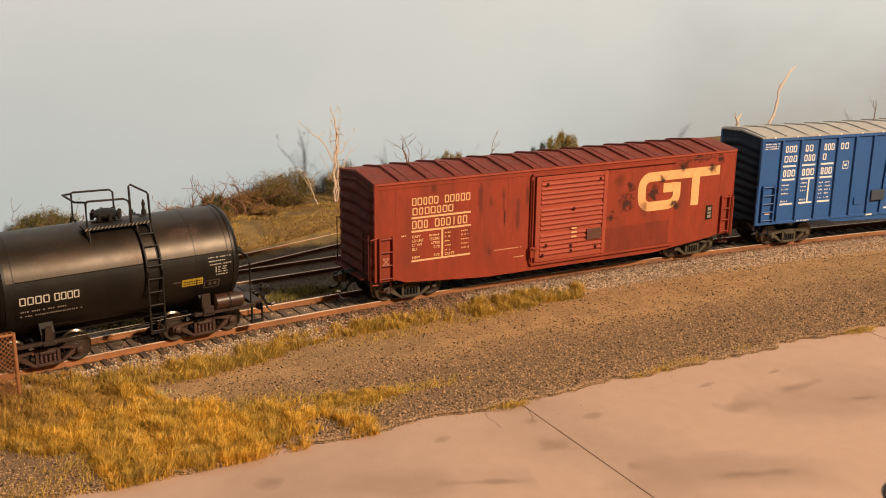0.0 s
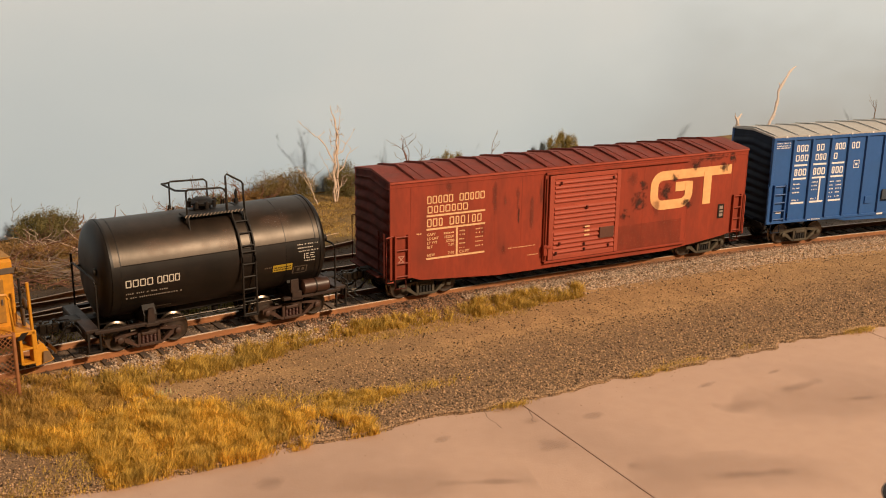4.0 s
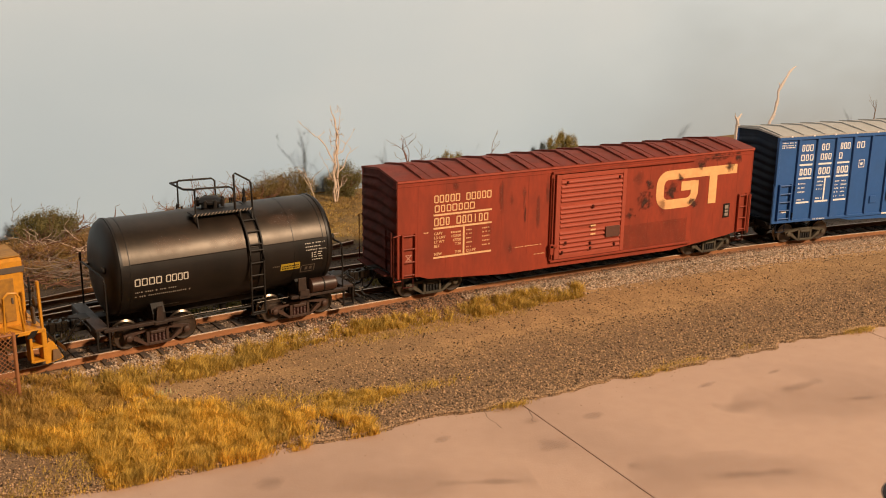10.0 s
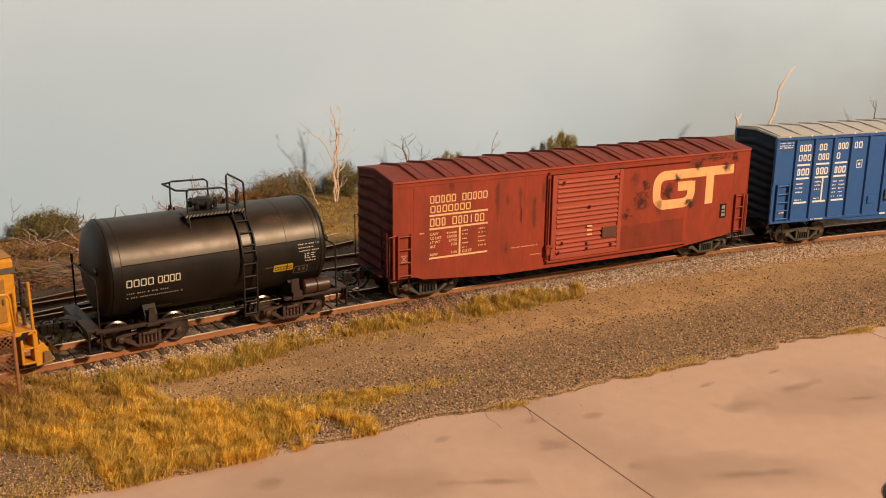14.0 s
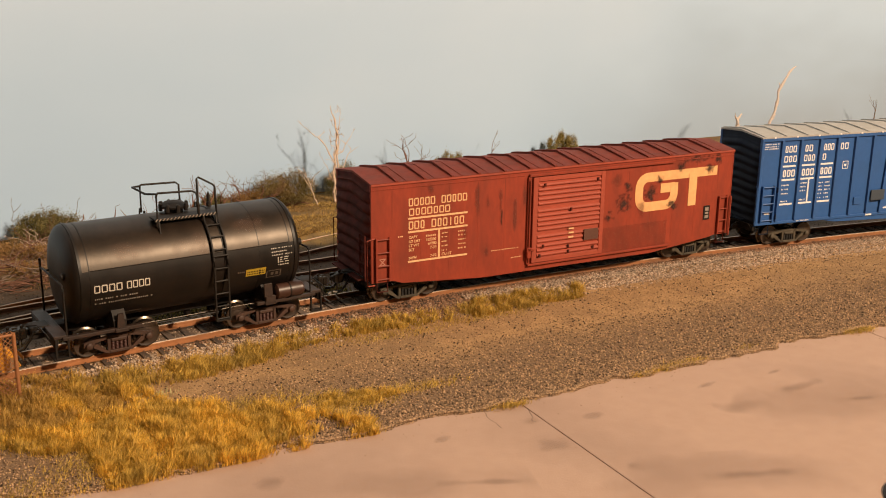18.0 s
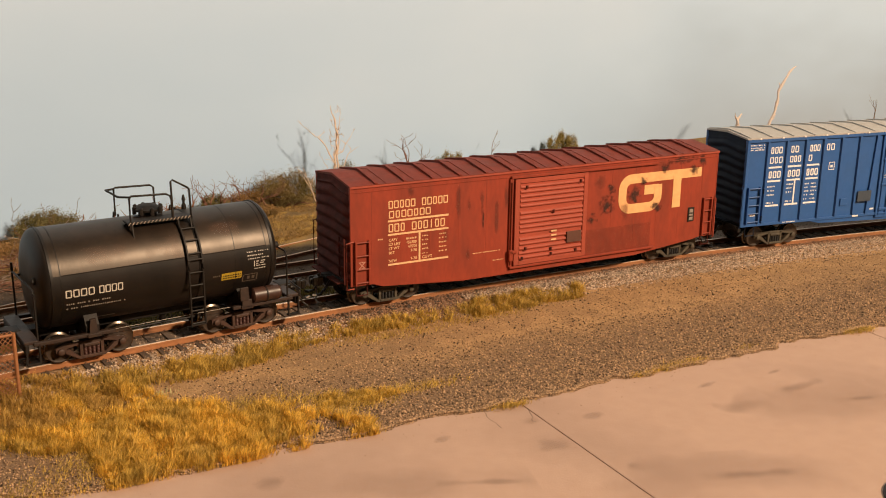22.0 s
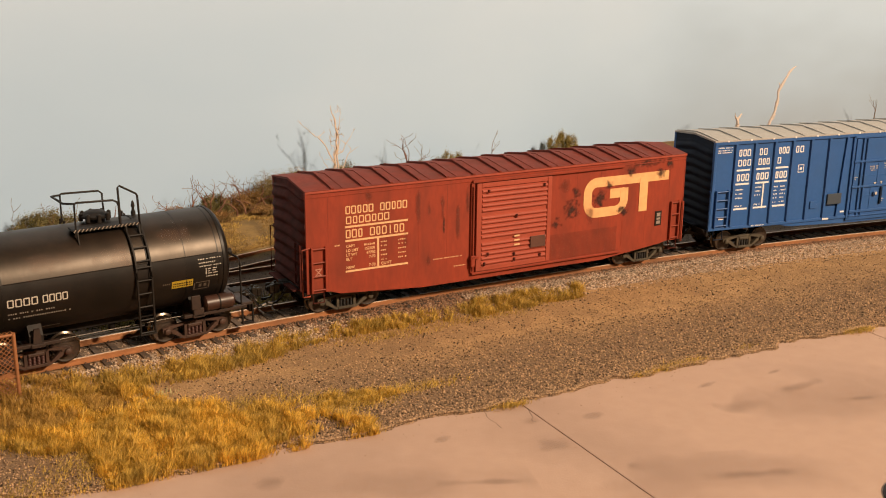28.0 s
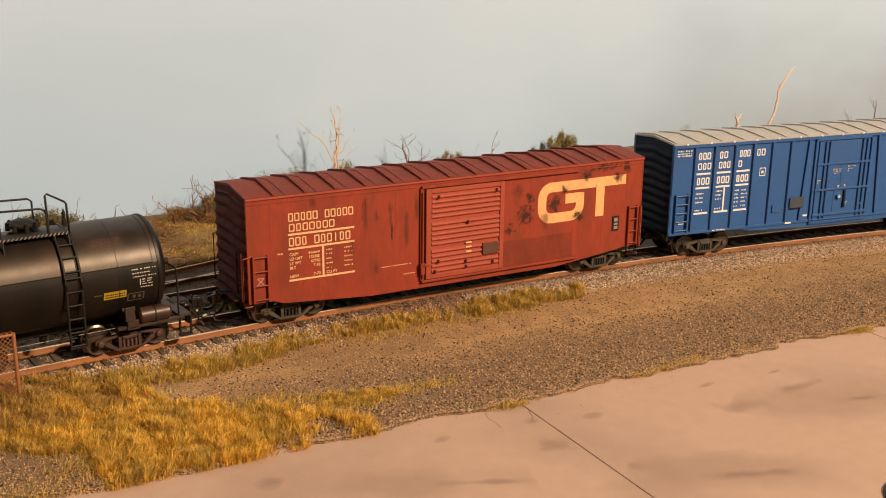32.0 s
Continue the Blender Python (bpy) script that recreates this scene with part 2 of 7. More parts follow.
def tube(bm, pts, r, seg=6, closed_ends=True):
    """A round bar through points."""
    pts = [Vector(p) for p in pts]
    rings = []
    for i, p in enumerate(pts):
        a = pts[max(i - 1, 0)]
        b = pts[min(i + 1, len(pts) - 1)]
        d = (b - a).normalized()
        s = d.cross(Vector((0, 0, 1)))
        if s.length < 0.05:
            s = d.cross(Vector((0, 1, 0)))
        s.normalize()
        t = s.cross(d)
        rr = r[i] if isinstance(r, (list, tuple)) else r
        rings.append([bm.verts.new(p + (s * math.cos(k * 2 * math.pi / seg) + t * math.sin(k * 2 * math.pi / seg)) * rr) for k in range(seg)])
    for a, b in zip(rings, rings[1:]):
        for k in range(seg):
            bm.faces.new((a[k], a[(k + 1) % seg], b[(k + 1) % seg], b[k]))
    if closed_ends:
        bm.faces.new(rings[0][::-1])
        bm.faces.new(rings[-1])
    return bm


def lathe(bm, profile, axis="y", seg=28, centre=(0, 0, 0)):
    """Turns (along, radius) points about an axis."""
    c = Vector(centre)
    rings = []
    for a, r in profile:
        ring = []
        for k in range(seg):
            t = 2 * math.pi * k / seg
            s, q = r * math.sin(t), r * math.cos(t)
            ring.append(bm.verts.new(c + Vector((s, a, q) if axis == "y" else ((a, s, q) if axis == "x" else (s, q, a)))))
        rings.append(ring)
    for a, b in zip(rings, rings[1:]):
        for k in range(seg):
            bm.faces.new((a[k], a[(k + 1) % seg], b[(k + 1) % seg], b[k]))
    for ring in (rings[0], rings[-1]):
        bm.faces.new(ring)
    return bm


def B():
    return bmesh.new()


def thing(name, label, category, m, group=""):
    ob = new(name)
    ob.empty_display_size = 0.01
    ob.matrix_world = m
    return tagged(ob, label, category, group)


def bar(bm, x0, x1, z0, z1, y):
    """A thin painted bar on a side that faces -y."""
    box(bm, x0, x1, y - 0.05, y, z0, z1)


def mark_bars(a, b, z0, z1, w, kind):
    """Plain bars that fill the place of one letter: a block outline with clipped corners, or one bar."""
    k = w * 0.45
    bars = {"l": (a, a + w, z0 + k, z1 - k), "r": (b - w, b, z0 + k, z1 - k), "t": (a + k, b - k, z1 - w, z1), "d": (a + k, b - k, z0, z0 + w),
            "i": ((a + b - w) / 2, (a + b + w) / 2, z0, z1)}
    return [bars[c] for c in kind]


def glyphs(parent, mat, text, x0, x1, z0, z1, y, w=0.55):
    """A row of plain letter-sized marks, a part for each; they spell nothing."""
    step = (x1 - x0) / len(text)
    for i, ch in enumerate(text):
        if ch == " ":
            continue
        gap = (0.10, 0.16, 0.08)[(i * 5 + int(z1)) % 3] * step
        a, b = x0 + i * step + gap, x0 + (i + 1) * step - gap
        bm = B()
        kind = "i" if ch == "|" else "lrtd"
        for n, (p, q, r, t) in enumerate(mark_bars(a, b, z0, z1, w, kind)):
            bar(bm, p, q, r, t, y - 0.002 * n)
        part("letter_mark", bm, mat, parent, smooth=0)


def fine_print(bm, x0, x1, z, h, y, rng):
    """A line of writing too small to read, as short bars."""
    x = x0
    while x < x1 - 0.4:
        w = min(rng.uniform(0.3, 0.62), x1 - x)
        k = rng.uniform(0.55, 0.75) * h
        bar(bm, x, x + w, z, z + k, y)
        x += w + (0.28 if rng.random() < 0.8 else 0.9)


def words(name, text, size, x, z, y, mat, parent):
    """Readable words on a side that faces -y."""
    cu = bpy.data.curves.new(name, "FONT")
    cu.body, cu.size, cu.extrude, cu.offset = text, size * MM, 0.02 * MM, 0.018 * size * MM
    tmp = new(name, cu)
    me = bpy.data.meshes.new_from_object(tmp.evaluated_get(bpy.context.evaluated_depsgraph_get()))
    bpy.data.objects.remove(tmp)
    me.materials.clear()
    me.materials.append(M[mat])
    me.transform(Matrix.Translation(Vector((x, y - 0.03, z)) * MM) @ Matrix.Rotation(radians(90), 4, "X"))
    ob = new(name, me)
    ob.parent = parent
    return ob


def decal(name, mat, parent, x0, x1, z0, z1, y):
    bm = B()
    vs = [bm.verts.new(((x0 if i in (0, 3) else x1), y, (z0 if i < 2 else z1))) for i in range(4)]
    bm.faces.new(vs)
    ob = part(name, bm, mat, parent, smooth=0)
    return ob

# ---- room and layout base ----


def room():
    wall = material("room_wall_paint", (0.17, 0.145, 0.125), 0.8, second=(0.155, 0.13, 0.11), grain=40.0, patch=400.0)
    ceil = material("room_ceiling_paint", (0.30, 0.26, 0.22), 0.85, second=(0.28, 0.24, 0.20), grain=40.0, patch=400.0)
    floor = material("room_floor_carpet", (0.16, 0.14, 0.12), 0.9, second=(0.13, 0.11, 0.1), grain=8.0, patch=200.0)
    bits = (("wall_south", (-2000, 2000, -2360, -2300, -1100, 1450), wall, "plain cream painted wall of the hobby room"),
            ("wall_west", (-2060, -2000, -2300, 1000, -1100, 1450), wall, "plain cream painted side wall of the room"),
            ("wall_east", (2000, 2060, -2300, 1000, -1100, 1450), wall, "plain cream painted side wall of the room"),
            ("wall_north", (-2000, 2000, 1000, 1060, -1100, 1450), wall, "plain cream painted wall behind the backdrop"),
            ("floor", (-2060, 2060, -2360, 1060, -1160, -1100), floor, "dark carpeted floor of the hobby room"),
            ("ceiling", (-2060, 2060, -2360, 1060, 1450, 1500), ceil, "plain off-white painted ceiling"))
    for name, b, m, label in bits:
        tagged(part(name, box(B(), *b), m, smooth=0), label, name.split("_")[0], kind="structure")
    # shelf edge that carries the scenery
    fascia = material("fascia_dark_paint", (0.05, 0.045, 0.04), 0.5, second=(0.06, 0.05, 0.045), grain=10.0)
    tagged(part("fascia", box(B(), -900, 900, -294, -288, -110, -7), fascia), "dark painted front board of the layout shelf", "trim", kind="structure")


WALL_A, WALL_S = 133.0, 0.25    # the backdrop's line in plan


def wall_y(x):
    if x < 180:
        return WALL_A + WALL_S * (x + 220)
    return WALL_A + WALL_S * 400 + 20 * (1 - math.exp((180 - x) / 80))


def backdrop():
    m = bpy.data.materials.new("backdrop_painted_sky")
    m.use_nodes = True
    nt = m.node_tree
    bsdf = nt.nodes["Principled BSDF"]
    bsdf.inputs["Roughness"].default_value = 0.75
    tc = nt.nodes.new("ShaderNodeTexCoord")
    sep = nt.nodes.new("ShaderNodeSeparateXYZ")
    nt.links.new(tc.outputs["Object"], sep.inputs[0])
    ns = nt.nodes.new("ShaderNodeTexNoise")
    ns.inputs["Scale"].default_value = 5.0
    ns.inputs["Detail"].default_value = 3.0
    mp = nt.nodes.new("ShaderNodeMapping")
    mp.inputs["Scale"].default_value = (1, 1, 2.2)
    nt.links.new(tc.outputs["Object"], mp.inputs[0])
    nt.links.new(mp.outputs[0], ns.inputs["Vector"])
    add = nt.nodes.new("ShaderNodeMath")
    add.operation = "MULTIPLY_ADD"
    add.inputs[1].default_value = 0.15
    nt.links.new(ns.outputs[0], add.inputs[0])
    nt.links.new(sep.outputs[2], add.inputs[2])
    rp = nt.nodes.new("ShaderNodeValToRGB")
    mr = nt.nodes.new("ShaderNodeMapRange")
    mr.inputs[1].default_value, mr.inputs[2].default_value = 0.045, 0.245
    nt.links.new(add.outputs[0], mr.inputs[0])
    nt.links.new(mr.outputs[0], rp.inputs[0])
    e = rp.color_ramp.elements
    e[0].position, e[0].color = 0.0, (0.368, 0.541, 0.778, 1)
    e[1].position, e[1].color = 1.0, (0.532, 0.681, 0.89, 1)
    k = rp.color_ramp.elements.new(0.45)
    k.color = (0.442, 0.611, 0.84, 1)
    east = nt.nodes.new("ShaderNodeMapRange")
    east.inputs[1].default_value, east.inputs[2].default_value = 0.10, 0.42
    nt.links.new(sep.outputs[0], east.inputs[0])
    low = nt.nodes.new("ShaderNodeMapRange")
    low.inputs[1].default_value, low.inputs[2].default_value = 0.16, 0.06
    nt.links.new(add.outputs[0], low.inputs[0])
    both = nt.nodes.new("ShaderNodeMath")
    both.operation = "MULTIPLY"
    nt.links.new(east.outputs[0], both.inputs[0])
    nt.links.new(low.outputs[0], both.inputs[1])
    hz = nt.nodes.new("ShaderNodeMix")
    hz.data_type = "RGBA"
    nt.links.new(both.outputs[0], hz.inputs[0])
    nt.links.new(rp.outputs[0], hz.inputs[6])
    hz.inputs[7].default_value = (0.325, 0.40, 0.505, 1)
    nt.links.new(hz.outputs[2], bsdf.inputs["Base Color"])
    bm = B()
    xs = [-1200, -600, 0, 180] + [180 + 25 * i for i in range(1, 17)] + [1300]
    prism(bm, [(x, wall_y(x)) for x in xs] + [(x, wall_y(x) + 8) for x in reversed(xs)], -20, 900, axis="z")
    tagged(part("backdrop", bm, m, smooth=40), "plain backdrop board painted as hazy pale blue-grey sky", "backdrop", kind="structure")


GROUND_Z = -5.5


def edge_y(x):
    """The ragged line where the gravel ends on the pavement."""
    west = max(0.0, min(1.0, (-222 - x) / 24.0))
    return -106.9 + 3.6 * noise.noise((x * 0.045, 0.0, 4.0)) + 2.0 * noise.noise((x * 0.17, 7.0, 4.0)) + 7.0 * west * west * (3 - 2 * west)


def ground_height(x, y):
    """Height of the scenery: ballast beds, the flat yard and the grassy bank behind."""
    off = math.hypot(x, y - 1 / KAP) + 1 / KAP
    z = GROUND_Z
    if off < 0:
        z += 2.75 * max(0.0, min(1.0, (24 + off) / 8.0))
    elif off < 95:
        z += 2.75 - 0.75 * max(0.0, min(1.0, (off - 15) / 8.0)) + 0.6 * max(0.0, min(1.0, (off - 36) / 6.0))
    if off >= 95:
        z = GROUND_Z + 2.1
    # bank against the backdrop
    bank = 0.5 + 0.5 * math.tanh((-40 - x) / 60.0)
    if off > 80:
        t = max(0.0, min(1.0, (off - 80) / 45.0))
        z += t * t * (3 - 2 * t) * (2.6 + bank * (4.6 + 2.0 * noise.noise((x * 0.03, y * 0.03, 3.0))))
    z += 0.35 * noise.noise((x * 0.12, y * 0.12, 0.0)) * (1.0 if abs(off) > 24 else 0.4)
    return z


def ground():
    m = bpy.data.materials.new("layout_ground")
    m.use_nodes = True
    nt = m.node_tree
    bsdf = nt.nodes["Principled BSDF"]
    bsdf.inputs["Roughness"].default_value = 0.92
    tc = nt.nodes.new("ShaderNodeTexCoord")
    mp = nt.nodes.new("ShaderNodeMapping")
    mp.inputs["Scale"].default_value = (1000, 1000, 1000)
    nt.links.new(tc.outputs["Object"], mp.inputs[0])
    sep = nt.nodes.new("ShaderNodeSeparateXYZ")
    nt.links.new(mp.outputs[0], sep.inputs[0])

    def tex(size, detail=5.0, kind="ShaderNodeTexNoise"):
        n = nt.nodes.new(kind)
        n.inputs["Scale"].default_value = 1.0 / size
        if kind == "ShaderNodeTexNoise":
            n.inputs["Detail"].default_value = detail
        nt.links.new(mp.outputs[0], n.inputs["Vector"])
        return n

    def rng(sock, lo, hi, a=0.0, b=1.0):
        r = nt.nodes.new("ShaderNodeMapRange")
        for i, v in enumerate((lo, hi, a, b)):
            r.inputs[i + 1].default_value = v
        nt.links.new(sock, r.inputs[0])
        return r.outputs[0]

    def mix(fac, a, b):
        mx = nt.nodes.new("ShaderNodeMix")
        mx.data_type = "RGBA"
        nt.links.new(fac, mx.inputs[0])
        for sock, v in ((mx.inputs[6], a), (mx.inputs[7], b)):
            if isinstance(v, tuple):
                sock.default_value = (*v, 1)
            else:
                nt.links.new(v, sock)
        return mx.outputs[2]

    wob = tex(14.0, 4.0).outputs[0]
    ysh = nt.nodes.new("ShaderNodeMath")
    ysh.operation = "MULTIPLY_ADD"
    ysh.inputs[1].default_value = 26.0
    nt.links.new(wob, ysh.inputs[0])
    nt.links.new(sep.outputs[1], ysh.inputs[2])
    fine = rng(tex(0.7, 3.0).outputs[0], 0.35, 0.65)
    tan = mix(fine, (0.53, 0.325, 0.15), (0.31, 0.19, 0.09))
    tan = mix(rng(tex(9.0).outputs[0], 0.42, 0.62), tan, (0.33, 0.20, 0.095))
    dark = mix(fine, (0.27, 0.165, 0.088), (0.13, 0.080, 0.044))
    soil = mix(rng(tex(9.0).outputs[0], 0.4, 0.6), (0.25, 0.155, 0.05), (0.12, 0.073, 0.028))
    soil = mix(rng(fine, 0.0, 1.0, 0.0, 0.5), soil, (0.27, 0.18, 0.06))
    front = mix(rng(ysh.outputs[0], -62.0, -42.0), dark, tan)
    drift = nt.nodes.new("ShaderNodeMapping")
    drift.inputs["Scale"].default_value = (0.011, 0.05, 0.05)
    drift.inputs["Rotation"].default_value = (0, 0, radians(4))
    nt.links.new(mp.outputs[0], drift.inputs[0])
    dn = nt.nodes.new("ShaderNodeTexNoise")
    dn.inputs["Scale"].default_value = 1.0
    dn.inputs["Detail"].default_value = 4.0
    nt.links.new(drift.outputs[0], dn.inputs["Vector"])
    front = mix(rng(dn.outputs[0], 0.46, 0.66, 0.0, 0.45), front, dark)
    col = mix(rng(ysh.outputs[0], 84.0, 100.0), front, soil)
    # rear bed soil, darkened too for the shadow that the cars throw
    bed = mix(fine, (0.105, 0.07, 0.044), (0.05, 0.034, 0.023))
    bed = mix(rng(ysh.outputs[0], 20.0, 30.0), mix(fine, (0.24, 0.165, 0.11), (0.12, 0.08, 0.053)), bed)
    col = mix(rng(ysh.outputs[0], -14.0, 0.0), col, mix(rng(ysh.outputs[0], 88.0, 104.0), bed, soil))
    nt.links.new(col, bsdf.inputs["Base Color"])
    bp = nt.nodes.new("ShaderNodeBump")
    bp.inputs["Distance"].default_value = 0.5 * MM
    nt.links.new(tex(0.8, 2.0).outputs[0], bp.inputs["Height"])
    nt.links.new(bp.outputs[0], bsdf.inputs["Normal"])

    xs = np.concatenate([np.arange(-900, -320, 40.0), np.arange(-320, 420, 3.0), np.arange(420, 901, 40.0)])
    fs = np.linspace(0, 1, 120)
    verts, faces = [], []
    for x in xs:
        ya, yb = edge_y(x), wall_y(x) + 2
        for f in fs:
            y = ya + (yb - ya) * f
            verts.append((x * MM, y * MM, (ground_height(x, y) if f > 0 else -6.3) * MM))
    n = len(fs)
    for i in range(len(xs) - 1):
        for j in range(n - 1):
            a = i * n + j
            faces.append((a, a + n, a + n + 1, a + 1))
    me = bpy.data.meshes.new("ground")
    me.from_pydata(verts, [], faces)
    me.polygons.foreach_set("use_smooth", [True] * len(me.polygons))
    me.materials.append(m)
    tagged(new("ground", me), "tan dirt and grey gravel yard ground with a grassy bank", "ground", kind="structure")


STAINS = ((-95, -140, 8, 6.5, 10, "oil"), (-27, -142, 11, 8, 0, "oil"), (1, -138.8, 14, 2.6, 5, "oil"), (-178, -124, 5, 4.2, 0, "oil"), (-124, -121, 4, 1.8, 20, "oil"),
          (-74, -127, 4, 3, 0, "oil"), (-83, -160, 5, 3.6, 0, "oil"), (-94, -122, 4, 3, 0, "oil"), (5, -125, 4, 1.4, 10, "oil"), (-25, -124, 5, 1.4, 10, "oil"),
          (-124, -150, 15, 1.9, -22, "oil"), (-55, -179, 16, 2.3, -20, "oil"), (14, -155, 9, 1.6, -12, "oil"),
          (0, -150, 46, 26, -10, "oil_faint"), (-62, -176, 50, 14, -20, "oil_faint"), (-150, -140, 40, 12, -15, "oil_faint"), (40, -190, 50, 20, -12, "oil_faint"))


def slab():
    mat = material("concrete_pavement", (0.485, 0.328, 0.248), 0.72, second=(0.45, 0.30, 0.224), grain=6.0, amount=0.6, third=(0.34, 0.225, 0.17), patch=70.0,
                   patch_amount=0.7, bump=0.05, bump_size=0.7)
    pave = thing("pavement", "pinkish tan concrete pavement slabs with dark joints and stains", "pavement", pose(0, 0, 0))
    tagged(pave, kind="structure")
    base = material("joint_dirt", (0.15, 0.10, 0.072), 0.9)
    part("bed", box(B(), -880, 880, -287, -96.2, -9, -6.5), base, pave)
    edges = [-560, -403, -246, -89.6, 67.4, 224, 381, 538]
    for a, b in zip(edges, edges[1:]):
        for y0, y1 in ((-287.0, -96.0),):
            bm = box(B(), a + 0.14, b - 0.14, y0, y1, -8.8, -6.0, 0.12)
            part("slab", bm, mat, pave)
    # a hairline crack that runs from the joint
    rng = random.Random(5)
    for turns in (((-89.9, -109.3), (-94, -109.6), (-98.6, -109.2), (-103.3, -110.0), (-104.4, -113.0), (-104.1, -118), (-104.5, -124.6)), ((-89.4, -113), (-91, -119), (-93, -121), (-92.5, -124))):
        bm = B()
        pts = []
        for q, r in zip(turns, turns[1:]):
            for f in (0, 0.33, 0.66):
                pts.append(Vector((q[0] + (r[0] - q[0]) * f + rng.uniform(-.25, .25), q[1] + (r[1] - q[1]) * f + rng.uniform(-.25, .25), 0)))
        for q, r in zip(pts, pts[1:]):
            d = (r - q).normalized()
            s = Vector((-d.y, d.x, 0)) * rng.uniform(0.06, 0.15)
            vs = [bm.verts.new((*c[:2], -5.985)) for c in (q - s, r - s, r + s, q + s)]
            bm.faces.new(vs)
        part("crack", bm, base, pave, "fine dark crack", smooth=0)
    cover = thing("utility_cover", "round black iron cover set in the pavement", "cover", pose(-0.0225, -0.2125, -0.006))
    cm = lathe(B(), [(0.0, 14.0), (0.35, 14.0), (0.5, 13.2), (0.5, 12.4), (0.3, 12.2), (0.3, 0.1)], "z", 48)
    part("plate", cm, "black", cover)
    # oil marks
    for x, y, sx, sy, turn, kind in STAINS:
        bm = B()
        for i in range(4):
            cx, cy = ((-1, -1), (1, -1), (1, 1), (-1, 1))[i]
            bm.verts.new((cx * sx, 0, cy * sy))
        bm.verts.ensure_lookup_table()
        bm.faces.new(bm.verts[:])
        ob = part("oil_stain", bm, kind, pave, "faint dark oil stain", at=(x, y, -5.965 if kind == "oil" else -5.975 - 0.00005 * sx), smooth=0)
        ob.rotation_euler = (radians(-90), 0, radians(turn))


def rail_run(name, parent, line, z0, steps=90, mat="rail_side"):
    """A rail along line(f) -> (x, y): foot, web and head, with a polished top."""
    prof = [(-0.95, 0.0), (0.95, 0.0), (0.95, 0.25), (0.25, 0.45), (0.25, 1.25), (0.45, 1.4), (0.45, 2.05), (-0.45, 2.05), (-0.45, 1.4), (-0.25, 1.25), (-0.25, 0.45), (-0.95, 0.25)]
    bm, top = B(), B()
    prev = pt = None
    for i in range(steps + 1):
        f = i / steps
        x, y = line(f)
        xa, ya = line(max(0, f - 0.005))
        xb, yb = line(min(1, f + 0.005))
        d = Vector((xb - xa, yb - ya)).normalized()
        nrm = Vector((-d.y, d.x))
        ring = [bm.verts.new((x + nrm.x * a, y + nrm.y * a, z0 + b)) for a, b in prof]
        tr = [top.verts.new((x + nrm.x * a, y + nrm.y * a, z0 + b)) for a, b in ((-0.48, 2.0), (-0.4, 2.1), (0.4, 2.1), (0.48, 2.0))]
        if prev:
            for k in range(len(prof)):
                bm.faces.new((prev[k], prev[(k + 1) % len(prof)], ring[(k + 1) % len(prof)], ring[k]))
            for k in range(3):
                top.faces.new((pt[k], pt[k + 1], tr[k + 1], tr[k]))
        else:
            bm.faces.new(ring)
        prev, pt = ring, tr
    bm.faces.new(prev[::-1])
    ob = part(name, bm, mat, parent)
    part("railhead", top, "rail_top", ob, "polished rail top")
    return ob


def siding_off(u):
    """Offset of the diverging siding's centre line."""
    return 54.5 + 38.0 * max(0.0, min(1.3, (u + 262) / 200.0)) ** 1.55


def tracks():
    rng = random.Random(11)
    tie_bm = box(B(), -1.25, 1.25, -14.8, 14.8, -1.8, 0, 0.15)
    proto = None
    for name, label, off, u0, u1, z in (("main_track", "rusty-sided steel rails on weathered wooden ties", lambda u: 0.0, -400, 330, 0.0),
                                        ("second_track", "dark weathered parallel track with polished rail tops", lambda u: 54.0, -400, 330, -1.0),
                                        ("siding", "rusty diverging siding track ending in the grass", siding_off, -262, -64, -1.0)):
        tr = thing(name, label, "track", pose(0, 0, 0))
        tagged(tr, kind="structure")
        for side in (-8.25, 8.25):
            rail_run("rail", tr, lambda f, s=side: track_at(u0 + f * (u1 - u0), off(u0 + f * (u1 - u0)) + s)[:2], z - 2.1, mat="rail_dark" if name == "second_track" or side < 0 < -z else "rail_side")
        u = u0 + 2.0
        while u < u1:
            o = off(u)
            if not (name == "siding" and o - 54 < 16):
                x, y, a = track_at(u, o)
                slope = (off(u + 1) - off(u - 1)) / 2
                if proto is None:
                    proto = part("tie", tie_bm, "tie", tr)
                    t = proto
                else:
                    t = again(proto, (0, 0, 0), tr)
                t.location = Vector((x + rng.uniform(-.15, .15), y + rng.uniform(-0.5, 0.5), z - 2.15 + rng.uniform(-0.1, 0.05))) * MM
                t.rotation_euler = (0, 0, a + math.atan(slope) + rng.uniform(-0.02, 0.02))
            u += 6.65
    # spike heads along the rail foot
    bm = B()
    tr = bpy.data.objects["main_track"]
    u = -398.0
    while u < 330:
        for o in (-9.6, -6.9, 6.9, 9.6):
            x, y, _ = track_at(u + rng.uniform(-0.5, 0.5), o)
            box(bm, x - 0.22, x + 0.22, y - 0.28, y + 0.28, -2.15, -1.6)
        u += 6.65
    tagged(part("spike", bm, "rail_dark", tr, smooth=0), kind="stuff")


